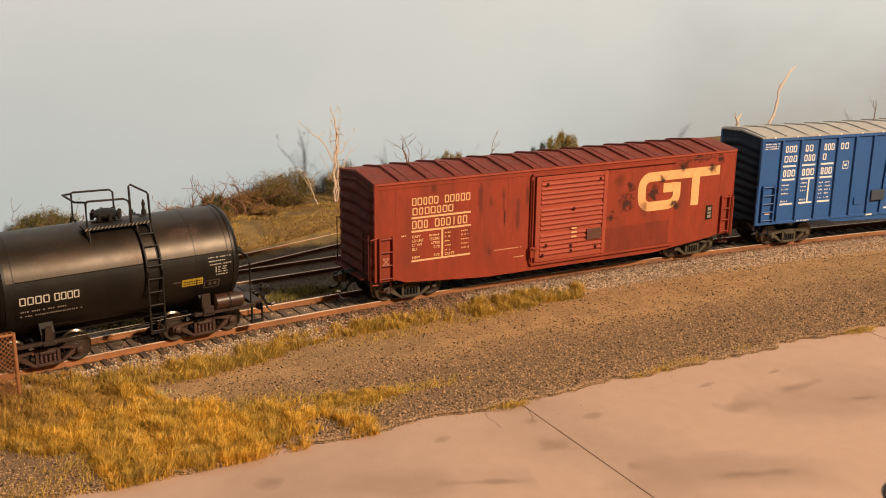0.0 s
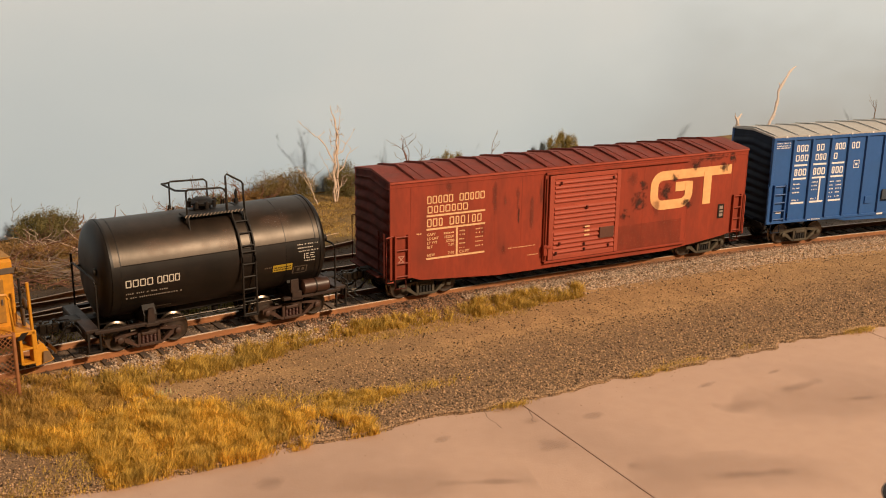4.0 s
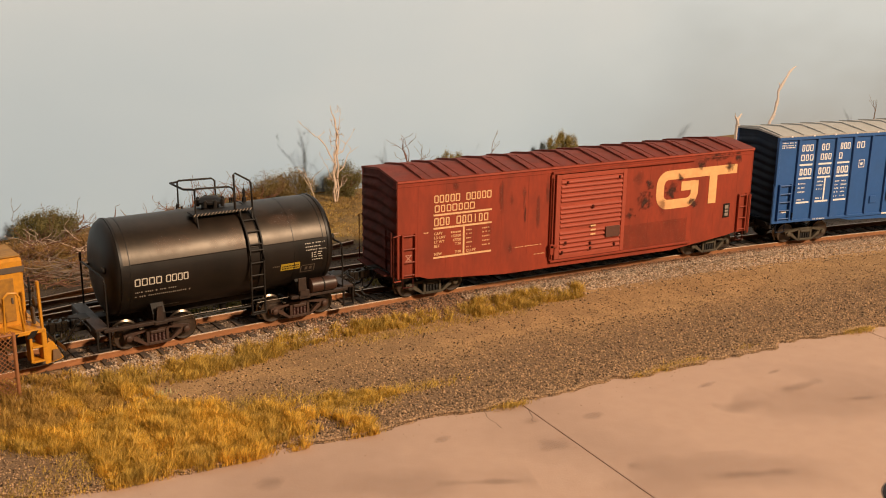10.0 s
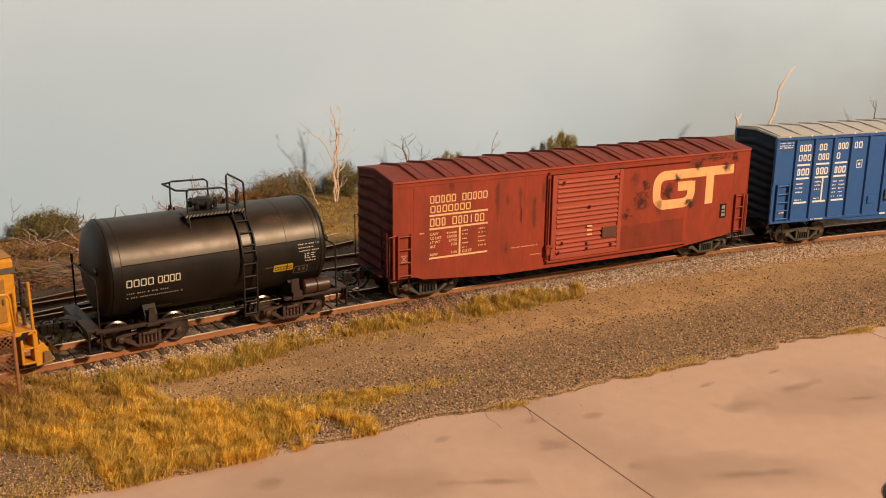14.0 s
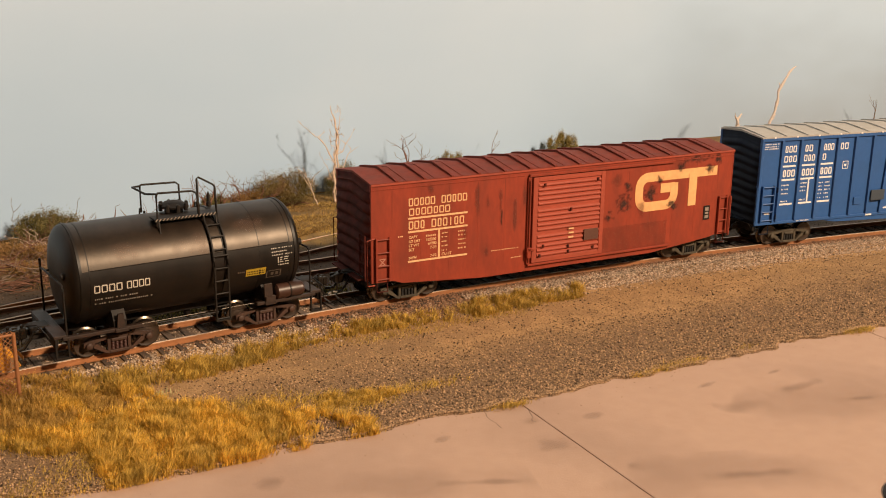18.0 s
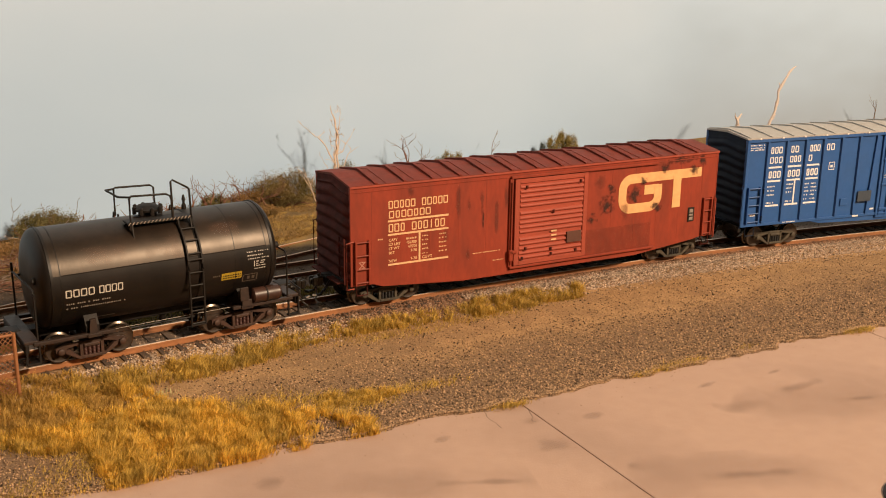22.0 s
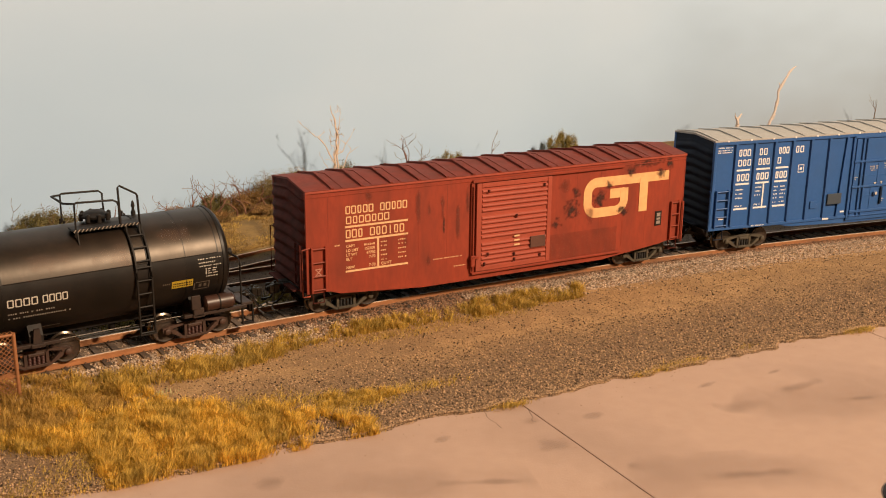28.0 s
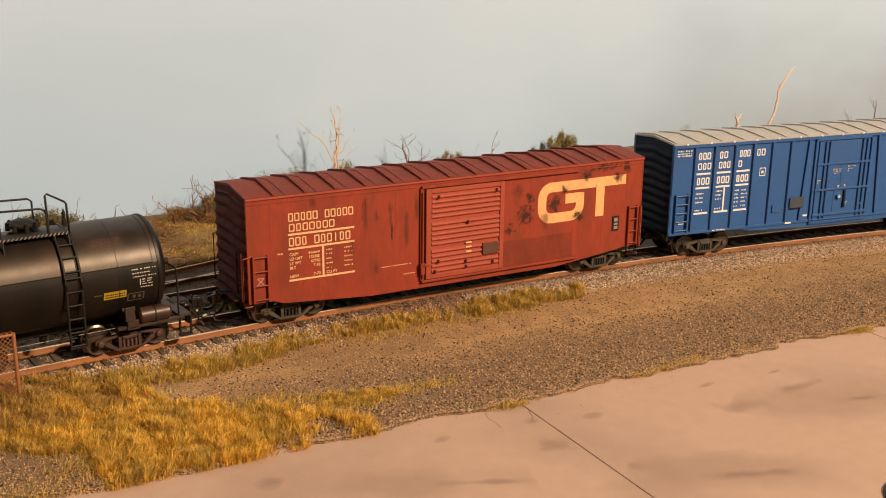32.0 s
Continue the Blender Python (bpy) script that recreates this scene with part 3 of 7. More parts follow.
def chips(name, label, category, points, sizes, mat, rng, parent=None):
    """Many small angular stones as one mesh."""
    base = np.array([(1, 0, 0), (-1, 0, 0), (0, 1, 0), (0, -1, 0), (0, 0, 1), (0, 0, -1)], float)
    tri = np.array([(0, 2, 4), (2, 1, 4), (1, 3, 4), (3, 0, 4), (2, 0, 5), (1, 2, 5), (3, 1, 5), (0, 3, 5)])
    n = len(points)
    v = base[None] * rng.uniform(0.6, 1.25, (n, 6, 1)) + rng.uniform(-0.3, 0.3, (n, 6, 3))
    ang = rng.uniform(0, 6.28, n)
    c, s = np.cos(ang)[:, None], np.sin(ang)[:, None]
    v = np.stack([v[..., 0] * c - v[..., 1] * s, v[..., 0] * s + v[..., 1] * c, v[..., 2] * 0.75], -1)
    v = v * sizes[:, None, None] + points[:, None, :]
    f = (tri[None] + (np.arange(n) * 6)[:, None, None]).reshape(-1, 3)
    me = bpy.data.meshes.new(name)
    me.vertices.add(n * 6)
    me.vertices.foreach_set("co", (v.reshape(-1, 3) * MM).ravel())
    me.loops.add(f.size)
    me.loops.foreach_set("vertex_index", f.ravel().astype(np.int32))
    me.polygons.add(len(f))
    me.polygons.foreach_set("loop_start", np.arange(0, f.size, 3, dtype=np.int32))
    me.update(calc_edges=True)
    me.materials.append(mat)
    return tagged(new(name, me), label, category, kind="stuff")


def stones():
    rng = np.random.default_rng(3)
    grey = material("ballast_stone", (0.49, 0.37, 0.275), 0.9, second=(0.33, 0.24, 0.175), grain=1.5, island=0.55)
    # dirty stones whose colour also holds the tank car's shadow
    bed = material("ballast_dirty_stone", (0.125, 0.086, 0.056), 0.9, second=(0.06, 0.042, 0.03), grain=1.5, island=0.65)
    brown = material("yard_gravel", (0.37, 0.238, 0.135), 0.9, second=(0.19, 0.112, 0.06), grain=1.0, island=0.68)
    tan = material("yard_grit", (0.46, 0.295, 0.155), 0.9, second=(0.27, 0.17, 0.09), grain=1.0, island=0.6)

    def place(n, u0, u1, o0, o1, power=1.0):
        u = rng.uniform(u0, u1, n)
        o = o0 + (o1 - o0) * rng.uniform(0, 1, n) ** power
        a = KAP * u
        x = np.sin(a) / KAP - o * np.sin(a)
        y = (1 - np.cos(a)) / KAP + o * np.cos(a)
        return x, y, o

    def settle(x, y, lift):
        return np.stack([x, y, np.array([ground_height(float(p), float(q)) for p, q in zip(x, y)]) + lift], -1)

    def off_ties(x, o):
        """True for stones that do not hide a tie's near end."""
        u = np.arcsin(np.clip(x * abs(KAP), -1, 1)) / abs(KAP)
        gap = np.abs((u + 398.0 + 3.325) % 6.65 - 3.325)
        return (o < -13.9) | (o > -9.0) | (gap > 1.45) | (rng.uniform(0, 1, len(x)) < np.clip(0.08 + (u + 175) / 110, 0.08, 0.7))

    x, y, o = place(28000, -330, 330, -23, -9.6)
    keep = ((o < -15.2) | (x > -110) | (rng.uniform(0, 1, len(x)) < 0.4)) & off_ties(x, o)
    x, y = x[keep], y[keep]
    s = rng.uniform(0.3, 0.66, len(x))
    rusty = material("ballast_rusty_stone", (0.30, 0.165, 0.095), 0.9, second=(0.17, 0.09, 0.055), grain=1.5, island=0.55)
    stained = rng.uniform(0, 1, len(x)) < 0.85 * np.exp(-((x + 82) / 42) ** 4) + 0.10
    chips("ballast", "light grey-brown ballast stones along the track shoulder", "ballast", settle(x[~stained], y[~stained], s[~stained] * 0.4), s[~stained], grey, rng)
    chips("ballast", "rust-stained ballast stones along the track shoulder", "ballast", settle(x[stained], y[stained], s[stained] * 0.4), s[stained], rusty, rng)
    x, y, o = place(15000, -330, 330, -14, 16)
    keep = (np.abs(np.abs(o) - 8.25) > 1.1) & off_ties(x, o)
    x, y = x[keep], y[keep]
    s = rng.uniform(0.25, 0.5, len(x))
    middle = material("ballast_track_stone", (0.38, 0.275, 0.195), 0.9, second=(0.21, 0.15, 0.105), grain=1.5, island=0.6)
    chips("ballast", "brown-grey ballast stones between the ties", "ballast", settle(x, y, s * 0.2), s, middle, rng)
    # rust-stained stones heaped against the near rail
    x, y, o = place(9500, -330, 330, -13.2, -9.5)
    u = np.arcsin(np.clip(x * abs(KAP), -1, 1)) / abs(KAP)
    keep = (rng.uniform(-230, -40, len(x)) < u) & off_ties(x, o)
    x, y, o, u = x[keep], y[keep], o[keep], u[keep]
    s = rng.uniform(0.28, 0.52, len(x))
    z = -2.0 + 0.9 * np.clip((o + 13.2) / 3.7, 0, 1) * np.clip((u + 200) / 110, 0.25, 1) - 0.2
    chips("ballast", "rust-stained ballast heaped against the rail", "ballast", np.stack([x, y, z], -1), s, rusty, rng)
    x, y, o = place(5200, -60, 330, -17, -10.5)
    s = rng.uniform(0.28, 0.55, len(x))
    chips("ballast", "pale ballast stones covering the tie ends", "ballast", np.stack([x, y, -2.05 - 0.35 * np.clip((-o - 12) / 5, 0, 1) + s * 0.2], -1), s, grey, rng)
    x, y, o = place(9000, -330, 330, 16, 90)
    s = rng.uniform(0.25, 0.5, len(x))
    chips("ballast", "dirty ballast around the rear tracks, darkened for the cars' shadow", "ballast", settle(x, y, s * 0.2), s, bed, rng)
    # coarse gravel beside the pavement
    n = 56000
    x = rng.uniform(-330, 330, n)
    y = np.array([edge_y(float(v)) for v in x]) - 0.3 + 52 * rng.uniform(0, 1, n) ** 3.2
    keep = (x > -214) | (rng.uniform(0, 1, n) < 0.45)
    x, y = x[keep], y[keep]
    s = rng.uniform(0.22, 0.56, len(x))
    chips("gravel", "coarse brown-grey gravel along the pavement edge", "gravel", settle(x, y, s * 0.3), s, brown, rng)
    # loose toe of the ballast
    x, y, o = place(3000, -330, 330, -30, -21.5, 0.35)
    s = rng.uniform(0.28, 0.6, len(x))
    half = rng.uniform(0, 1, len(x)) < 0.5
    chips("ballast", "scattered pale stones at the ballast toe", "ballast", settle(x[half], y[half], s[half] * 0.3), s[half], grey, rng)
    chips("gravel", "scattered brown stones at the ballast toe", "gravel", settle(x[~half], y[~half], s[~half] * 0.3), s[~half], brown, rng)
    # dark cinders strewn over the yard
    cinder = material("yard_cinder", (0.065, 0.039, 0.022), 0.9, second=(0.035, 0.022, 0.013), grain=1.0, island=0.4)
    n = 6500
    x = rng.uniform(-330, 330, n)
    y = -106 + 82 * rng.uniform(0, 1, n) ** 1.4
    s = 0.2 + 0.32 * rng.uniform(0, 1, n) ** 2
    chips("cinders", "dark cinder specks strewn over the yard dirt", "gravel", settle(x, y, s * 0.35), s, cinder, rng)
    # a ragged fringe of gravel over the pavement's edge
    n = 15000
    x = rng.uniform(-260, 330, n)
    y = np.array([edge_y(float(v)) for v in x]) + 0.6 - 1.9 * rng.uniform(0, 1, n) ** 1.6
    s = rng.uniform(0.16, 0.42, n)
    chips("gravel", "gravel spilling over the pavement edge", "gravel", np.stack([x, y, -5.95 + s * 0.35], -1), s, brown, rng)
    n = 260
    x = rng.uniform(-230, 200, n)
    y = -108.5 - 14 * rng.uniform(0, 1, n) ** 3
    s = rng.uniform(0.1, 0.22, n)
    chips("grit", "stray gravel crumbs on the pavement edge", "gravel", np.stack([x, y, -5.95 + s * 0.4], -1), s, brown, rng)
    n = 40000
    x = rng.uniform(-330, 330, n)
    y = rng.uniform(-98, -18, n)
    s = 0.14 + 0.34 * rng.uniform(0, 1, n) ** 1.8
    chips("grit", "fine tan grit scattered over packed dirt", "gravel", settle(x, y, s * 0.3), s, tan, rng)

# ---- rolling stock ----
WHEELS = []     # (wheelset, its car's key) for the rolling


def wheelset(parent, key, x, r=4.75):
    prof = [(-9.95, 1.2), (-9.95, 1.9), (-9.75, 2.6), (-9.75, r - 0.7), (-9.95, r - 0.4), (-9.95, r - 0.12), (-9.6, r), (-7.6, r), (-7.3, r + 0.65), (-6.9, r + 0.6),
            (-6.9, r - 0.8), (-7.5, r - 1.2), (-7.5, 1.8), (-6.5, 1.0), (6.5, 1.0), (7.5, 1.8), (7.5, r - 1.2), (6.9, r - 0.8), (6.9, r + 0.6), (7.3, r + 0.65),
            (7.6, r), (9.6, r), (9.95, r - 0.12), (9.95, r - 0.4), (9.75, r - 0.7), (9.75, 2.6), (9.95, 1.9), (9.95, 1.2)]
    ob = part("wheelset", lathe(B(), prof, "y", 32), "wheel", parent, at=(x, 0, r))
    me = ob.data
    me.materials.append(M["tread"])
    lim = (r - 0.32) * MM
    for p in me.polygons:
        c = p.center
        if math.hypot(c.x, c.z) > lim:
            p.material_index = 1
    WHEELS.append((ob, key, r))
    return ob


def truck(parent, key, x, mat, half=10.15, spring="spring"):
    """A four-wheel truck: bolster, two side frames with springs and journals, two wheelsets."""
    bol = part("truck", box(box(B(), x - 2.4, x + 2.4, -10.4, 10.4, 4.6, 6.8, 0.4), x - 1.8, x + 1.8, -6, 6, 6.6, 9.5, 0.3), mat, parent, "cast truck with two side frames")
    for side in (-1, 1):
        y0, y1 = sorted((side * 10.9, side * 12.2))
        bm = B()
        for sx in (-1, 1):
            # arched arm from the journal up to the middle, and the belly bar down to the spring seat
            arm = [(half + 1.6, 4.3), (half + 1.6, 5.8), (half - 0.6, 6.5), (5.2, 6.9), (3.2, 7.2), (3.2, 6.3), (5.0, 6.0), (half - 2.0, 5.4), (half - 1.6, 4.2)]
            prism(bm, [(x + sx * p, z) for p, z in arm], y0, y1)
            belly = [(half - 1.4, 4.8), (half - 2.6, 5.0), (4.4, 2.1), (3.0, 2.1), (3.0, 1.0), (4.2, 1.0), (half - 1.6, 3.7)]
            prism(bm, [(x + sx * p, z) for p, z in belly], y0 - 0.1, y1 + 0.1)
            box(bm, min(x + sx * 2.9, x + sx * 4.0), max(x + sx * 2.9, x + sx * 4.0), y0, y1, 1.6, 7.2, 0.1)
        box(bm, x - 3.6, x + 3.6, y0, y1, 5.9, 7.2, 0.15)
        box(bm, x - 3.4, x + 3.4, y0 - 0.3, y1 + 0.3, 1.0, 2.0, 0.15)
        part("side_frame", bm, mat, bol)
        for sx in (-1, 1):
            jb = box(B(), x + sx * half - 1.35, x + sx * half + 1.35, y0 - 0.2, y1 + 0.35, 3.4, 6.0, 0.45)
            lathe(jb, [(side * 12.4, 1.15), (side * 13.1, 1.05), (side * 13.3, 0.6), (side * 13.3, 0.1)], "y", 14, (x + sx * half, 0, 4.75))
            part("journal_box", jb, mat, bol)
        sp0 = None
        for k in (-1.5, -0.5, 0.5, 1.5):
            if sp0 is None:
                prof = [(q * 0.26, 0.68 if q % 2 else 0.52) for q in range(13)]
                sp0 = part("spring", lathe(B(), prof, "z", 10), spring, bol, at=(x + k * 1.4, (y0 + y1) / 2, 1.95))
            else:
                again(sp0, (x + k * 1.4, (y0 + y1) / 2, 1.95))
        part("bolster_end", box(B(), x - 2.7, x + 2.7, y0 - 0.35, y1 + 0.35, 4.9, 6.1, 0.3), mat, bol)
    for sx in (-1, 1):
        wheelset(bol, key, x + sx * half)
        bs = B()
        box(bs, x + sx * (half - 5.6) - 0.4, x + sx * (half - 5.6) + 0.4, -8.8, 8.8, 3.6, 4.4, 0.1)
        for s in (-8.25, 8.25):
            box(bs, x + sx * (half - 5.1) - 0.35, x + sx * (half - 5.1) + 0.35, s - 1.0, s + 1.0, 3.0, 5.4, 0.15)
        part("brake_beam", bs, "black", bol)
    return bol


def coupler(parent, x, d, z=9.6):
    """Knuckle coupler that points along d, with draft gear, cut lever and air hoses."""
    def bx(bm, a, b, *rest):
        return box(bm, min(x + d * a, x + d * b), max(x + d * a, x + d * b), *rest)
    bm = bx(B(), 0, 7, -1.2, 1.2, z - 1.1, z + 1.1, 0.25)
    bx(bm, 5.4, 8.0, -2.4, 1.5, z - 1.9, z + 1.9, 0.5)
    bx(bm, 7.4, 9.8, -2.5, -0.8, z - 1.7, z + 1.7, 0.5)
    bx(bm, 7.8, 10.0, 0.5, 2.0, z - 1.7, z + 1.7, 0.45)
    c = part("coupler", bm, "coupler", parent, "dark metal knuckle coupler")
    part("knuckle", bx(B(), 9.0, 10.3, -1.6, 0.4, z - 1.1, z + 1.1, 0.45), "coupler", c)
    part("draft_gear_box", bx(B(), -2.0, 4.4, -3.2, 3.2, z - 2.3, z + 2.0, 0.35), "black", c)
    part("centre_pin", lathe(B(), [(z + 1.4, 0.6), (z + 2.6, 0.6), (z + 2.8, 0.3)], "z", 10, (x + d * 6.6, -0.4, 0)), "coupler", c)
    lv = B()
    tube(lv, [(x + d * 1.2, -14.5, z + 1.0), (x + d * 1.8, -13.5, z + 2.6), (x + d * 2.4, -4.0, z + 2.8), (x + d * 5.6, -0.6, z + 2.2)], 0.24)
    part("cut_lever", lv, "black", c)
    for yy, k in ((-4.4, 0.0), (3.6, 0.6)):
        ho = B()
        tube(ho, [(x + d * 1.6, yy, z + 0.9), (x + d * 3.8, yy - 0.2, z + 0.6), (x + d * 5.4, yy, z - 2.0 - k), (x + d * 7.2, yy + 0.5, z - 4.6 - k), (x + d * 9.4, yy + 1.1, z - 5.2 - k)], 0.5)
        part("air_hose", ho, "hose", c, "glossy black air hose")
        part("hose_fitting", tube(B(), [(x + d * 8.9, yy + 1.0, z - 5.2 - k), (x + d * 10.6, yy + 1.3, z - 4.9 - k)], 0.62), "coupler", c)
        part("angle_cock", bx(B(), 0.8, 2.2, yy - 0.7, yy + 0.7, z + 0.3, z + 1.8, 0.2), "coupler", c)
    trip = B()
    tube(trip, [(x + d * 7.6, -0.5, z - 1.4), (x + d * 7.8, -0.6, z - 5.4), (x + d * 8.6, -1.8, z - 7.4), (x + d * 8.8, -4.8, z - 7.6), (x + d * 8.2, -6.4, z - 7.2)], 0.3)
    part("trip_pin", trip, "steel_wire", c)


def ladder(parent, x0, x1, y, z0, z1, n, mat, rail=0.42, depth=0.9, name="ladder"):
    bm = B()
    for x in (x0, x1):
        box(bm, x - rail, x + rail, y - depth, y, z0, z1, 0.08)
    lad = part(name, bm, mat, parent)
    r0 = None
    for i in range(n):
        z = z0 + 1.0 + (z1 - z0 - 1.6) * i / (n - 1)
        if r0 is None:
            r0 = part("rung", tube(B(), [(x0 - 0.3, 0, 0), (x1 + 0.3, 0, 0)], 0.27), mat, lad, at=(0, y - depth * 0.75, z))
        else:
            again(r0, (0, y - depth * 0.75, z))
    return lad


def corrugated_end(parent, x, d, half_w, z0, z1, peak, mat, ribs, depth=1.1):
    """A pressed steel end: horizontal ridges that taper out to the sides. d is the way that it faces."""
    bm = B()
    ny, nz = 14, ribs * 8
    grid = []
    for j in range(nz + 1):
        row = []
        for i in range(ny + 1):
            s = -1 + 2 * i / ny
            top = z1 + (peak - z1) * (1 - abs(s))
            f = j / nz
            z = z0 + (top - z0) * f
            w = math.sin(math.pi * (f * ribs % 1.0)) ** 1.6
            fade = max(0.0, min(1.0, (1 - abs(s)) / 0.12))
            if f > 0.93 or f < 0.03:
                w = 0
            row.append(bm.verts.new((x + d * depth * w * fade, s * half_w, z)))
        grid.append(row)
    for j in range(nz):
        for i in range(ny):
            bm.faces.new((grid[j][i], grid[j][i + 1], grid[j + 1][i + 1], grid[j + 1][i]))
    return part("end_panel", bm, mat, parent, "pressed end with horizontal ridges", smooth=60)


def boxcar_red():
    c = thing("boxcar", "weathered red-brown steel boxcar with cream lettering and soot stains", "boxcar", car_pose(0, 145), "freight cars on the track")
    L, LR, W, ze, zp = 90.8, 89.9, 17.0, 49.5, 52.0      # half length to each end, half width, eave and ridge
    side = [(-L, 10.4), (-81.5, 10.4), (-77.5, 9.0), (-42, 6.4), (45, 6.2), (77.5, 9.6), (81.5, 10.4), (LR, 10.4), (LR, ze), (-L, ze)]
    for y, nm in ((-W, "side_wall"), (W - 0.8, "side_wall")):
        part(nm, prism(B(), side, y, y + 0.8), "red", c)
    part("floor_pan", box(B(), -L + 0.3, LR - 0.3, -W + 0.9, W - 0.9, 10.6, 12.0), "black", c)
    # roof
    bm = B()
    prism(bm, [(-W - 0.35, ze - 0.5), (-W - 0.35, ze + 0.1), (0, zp), (W + 0.35, ze + 0.1), (W + 0.35, ze - 0.5), (0, zp - 0.9)], -L - 0.25, LR + 0.25, axis="x")
    roof = part("roof", bm, "red_roof", c, "dull red sheet metal roof")
    rib = None
    for i in range(14):
        x = -80.1 + i * 12.1
        if rib is None:
            bm = B()
            prism(bm, [(-W - 0.42, ze + 0.05), (-W - 0.42, ze + 0.6), (-W * 0.85, ze + 1.25), (-W * 0.5, ze + 2.15), (0, zp + 0.95), (W * 0.5, ze + 2.15), (W * 0.85, ze + 1.25), (W + 0.42, ze + 0.6), (W + 0.42, ze + 0.05), (0, zp - 0.1)], -0.55, 0.55, axis="x")
            rib = part("roof_rib", bm, "red_roof", roof, at=(x, 0, 0))
        else:
            again(rib, (x, 0, 0))
    seam = None
    for i in range(14):
        x = -75.9 + i * 12.1
        if seam is None:
            bm = B()
            prism(bm, [(-W - 0.3, ze + 0.08), (-W - 0.3, ze + 0.28), (0, zp + 0.2), (W + 0.3, ze + 0.28), (W + 0.3, ze + 0.08), (0, zp - 0.1)], -0.16, 0.16, axis="x")
            seam = part("roof_seam", bm, "red_roof", roof, at=(x, 0, 0))
        else:
            again(seam, (x, 0, 0))
    # eave flange and top chord
    for s in (-1, 1):
        y0, y1 = sorted((s * (W + 0.02), s * (W + 0.55)))
        part("eave_flange", box(B(), -L - 0.2, LR + 0.2, y0, y1, ze - 0.9, ze - 0.15, 0.12), "red_bright", c)
    part("top_chord", box(B(), -L, LR, -W - 0.22, -W, ze - 2.6, ze - 2.2, 0.05), "red", c)
    # ends, in a red darkened to carry their shade
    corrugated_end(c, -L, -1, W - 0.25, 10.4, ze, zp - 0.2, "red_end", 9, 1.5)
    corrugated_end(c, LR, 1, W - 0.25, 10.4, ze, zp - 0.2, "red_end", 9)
    for d, H in ((-1, L), (1, LR)):
        x0, x1 = sorted((d * (H - 0.1), d * (H + 4.2)))
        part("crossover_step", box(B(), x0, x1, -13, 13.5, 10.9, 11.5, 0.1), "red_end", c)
        x0, x1 = sorted((d * (H - 1.0), d * (H + 0.9)))
        part("end_sill", box(B(), x0, x1, -16.4, 16.4, 8.2, 10.8, 0.2), "black", c)
        for s in (-1, 1):
            x0, x1 = sorted((d * (H - 0.4), d * (H + 0.15)))
            y0, y1 = sorted((s * (W - 1.1), s * (W + 0.12)))
            part("corner_post", box(B(), x0, x1, y0, y1, 10.4, ze - 0.5, 0.12), "red", c)
    # weld seams of the side sheets
    sm = None
    for x in (-82, -69.5, -57, -44, -31.5, 31.0, 43.5, 56.0, 68.5, 81.5):
        if sm is None:
            sm = part("sheet_seam", box(B(), -0.16, 0.16, -W - 0.04, -W, 11.5, ze - 2.7), "red", c, at=(x, 0, 0))
        else:
            again(sm, (x, 0, 0))
    # door with its tracks
    y = -W
    part("door_track", box(B(), -20.5, 55, y - 1.25, y, 46.4, 47.5, 0.15), "red", c, "upper door track")
    part("door_track", box(B(), -20.5, 55, y - 1.3, y, 8.6, 9.5, 0.15), "red", c, "lower door track")
    part("door_post", box(B(), -21.0, -19.4, y - 0.9, y, 9.5, 46.4, 0.12), "red", c, "narrow red door post")
    door = part("door", box(box(box(box(box(B(), -18.4, 17.2, y - 0.55, y - 0.05, 9.7, 45.9, 0.05), -18.6, -16.2, y - 1.15, y - 0.5, 9.7, 46.0, 0.15),
                15.4, 17.4, y - 1.15, y - 0.5, 9.7, 46.0, 0.15), -16.2, 15.4, y - 1.1, y - 0.5, 44.2, 46.0, 0.12), -16.2, 15.4, y - 1.1, y - 0.5, 9.7, 11.6, 0.12), "red_bright", c,
                "brighter red sliding door with horizontal ridges")
    slat = None
    for i in range(15):
        z = 12.9 + i * 1.97 + 1.15 * (i // 5)
        if slat is None:
            bm = B()
            prism(bm, [(-0.55, -0.86), (-1.15, -0.6), (-1.3, -0.2), (-1.15, 0.35), (-0.55, 0.8)], -16.0, 15.2, axis="x")
            slat = part("door_ridge", bm, "red_bright", door, at=(0, y, z))
        else:
            again(slat, (0, y, z))
    lk = B()
    tube(lk, [(-20.2, y - 1.3, 10.5), (-20.2, y - 1.3, 45.0)], 0.35)
    box(lk, -21.4, -17.5, y - 1.9, y - 0.9, 15.2, 16.4, 0.15)
    box(lk, -21.2, -19.4, y - 1.9, y - 0.9, 12.2, 16.8, 0.15)
    part("lock_bar", lk, "red", door)
    part("placard_board", box(B(), 7.2, 14.6, y - 1.75, y - 1.2, 16.8, 21.6, 0.08), "board_brown", door, "brown placard board")
    for x, z in ((-13.2, 42.6), (13.4, 42.9), (-14.8, 12.6), (-13.2, 16.6), (12.2, 13.3), (0.2, 31.2), (-0.6, 15.2), (-0.4, 12.9)):
        part("door_bracket", box(B(), x - 0.42, x + 0.42, y - 1.8, y - 1.2, z - 0.7, z + 0.7, 0.1), "red_end", door)
    bm = B()
    for z in (20.6, 18.7, 22.4):
        bar(bm, -0.6, 2.0, z, z + 0.7, y - 1.38)
    part("chalk_mark", bm, "cream", door)
    # ladders, grab irons, poling
    ladder(c, -89.0, -83.4, y, 10.8, 28.3, 4, "red", rail=0.36, depth=1.2)
    ladder(c, 82.8, 87.4, y, 10.8, 28.5, 4, "red", rail=0.36, depth=1.2)
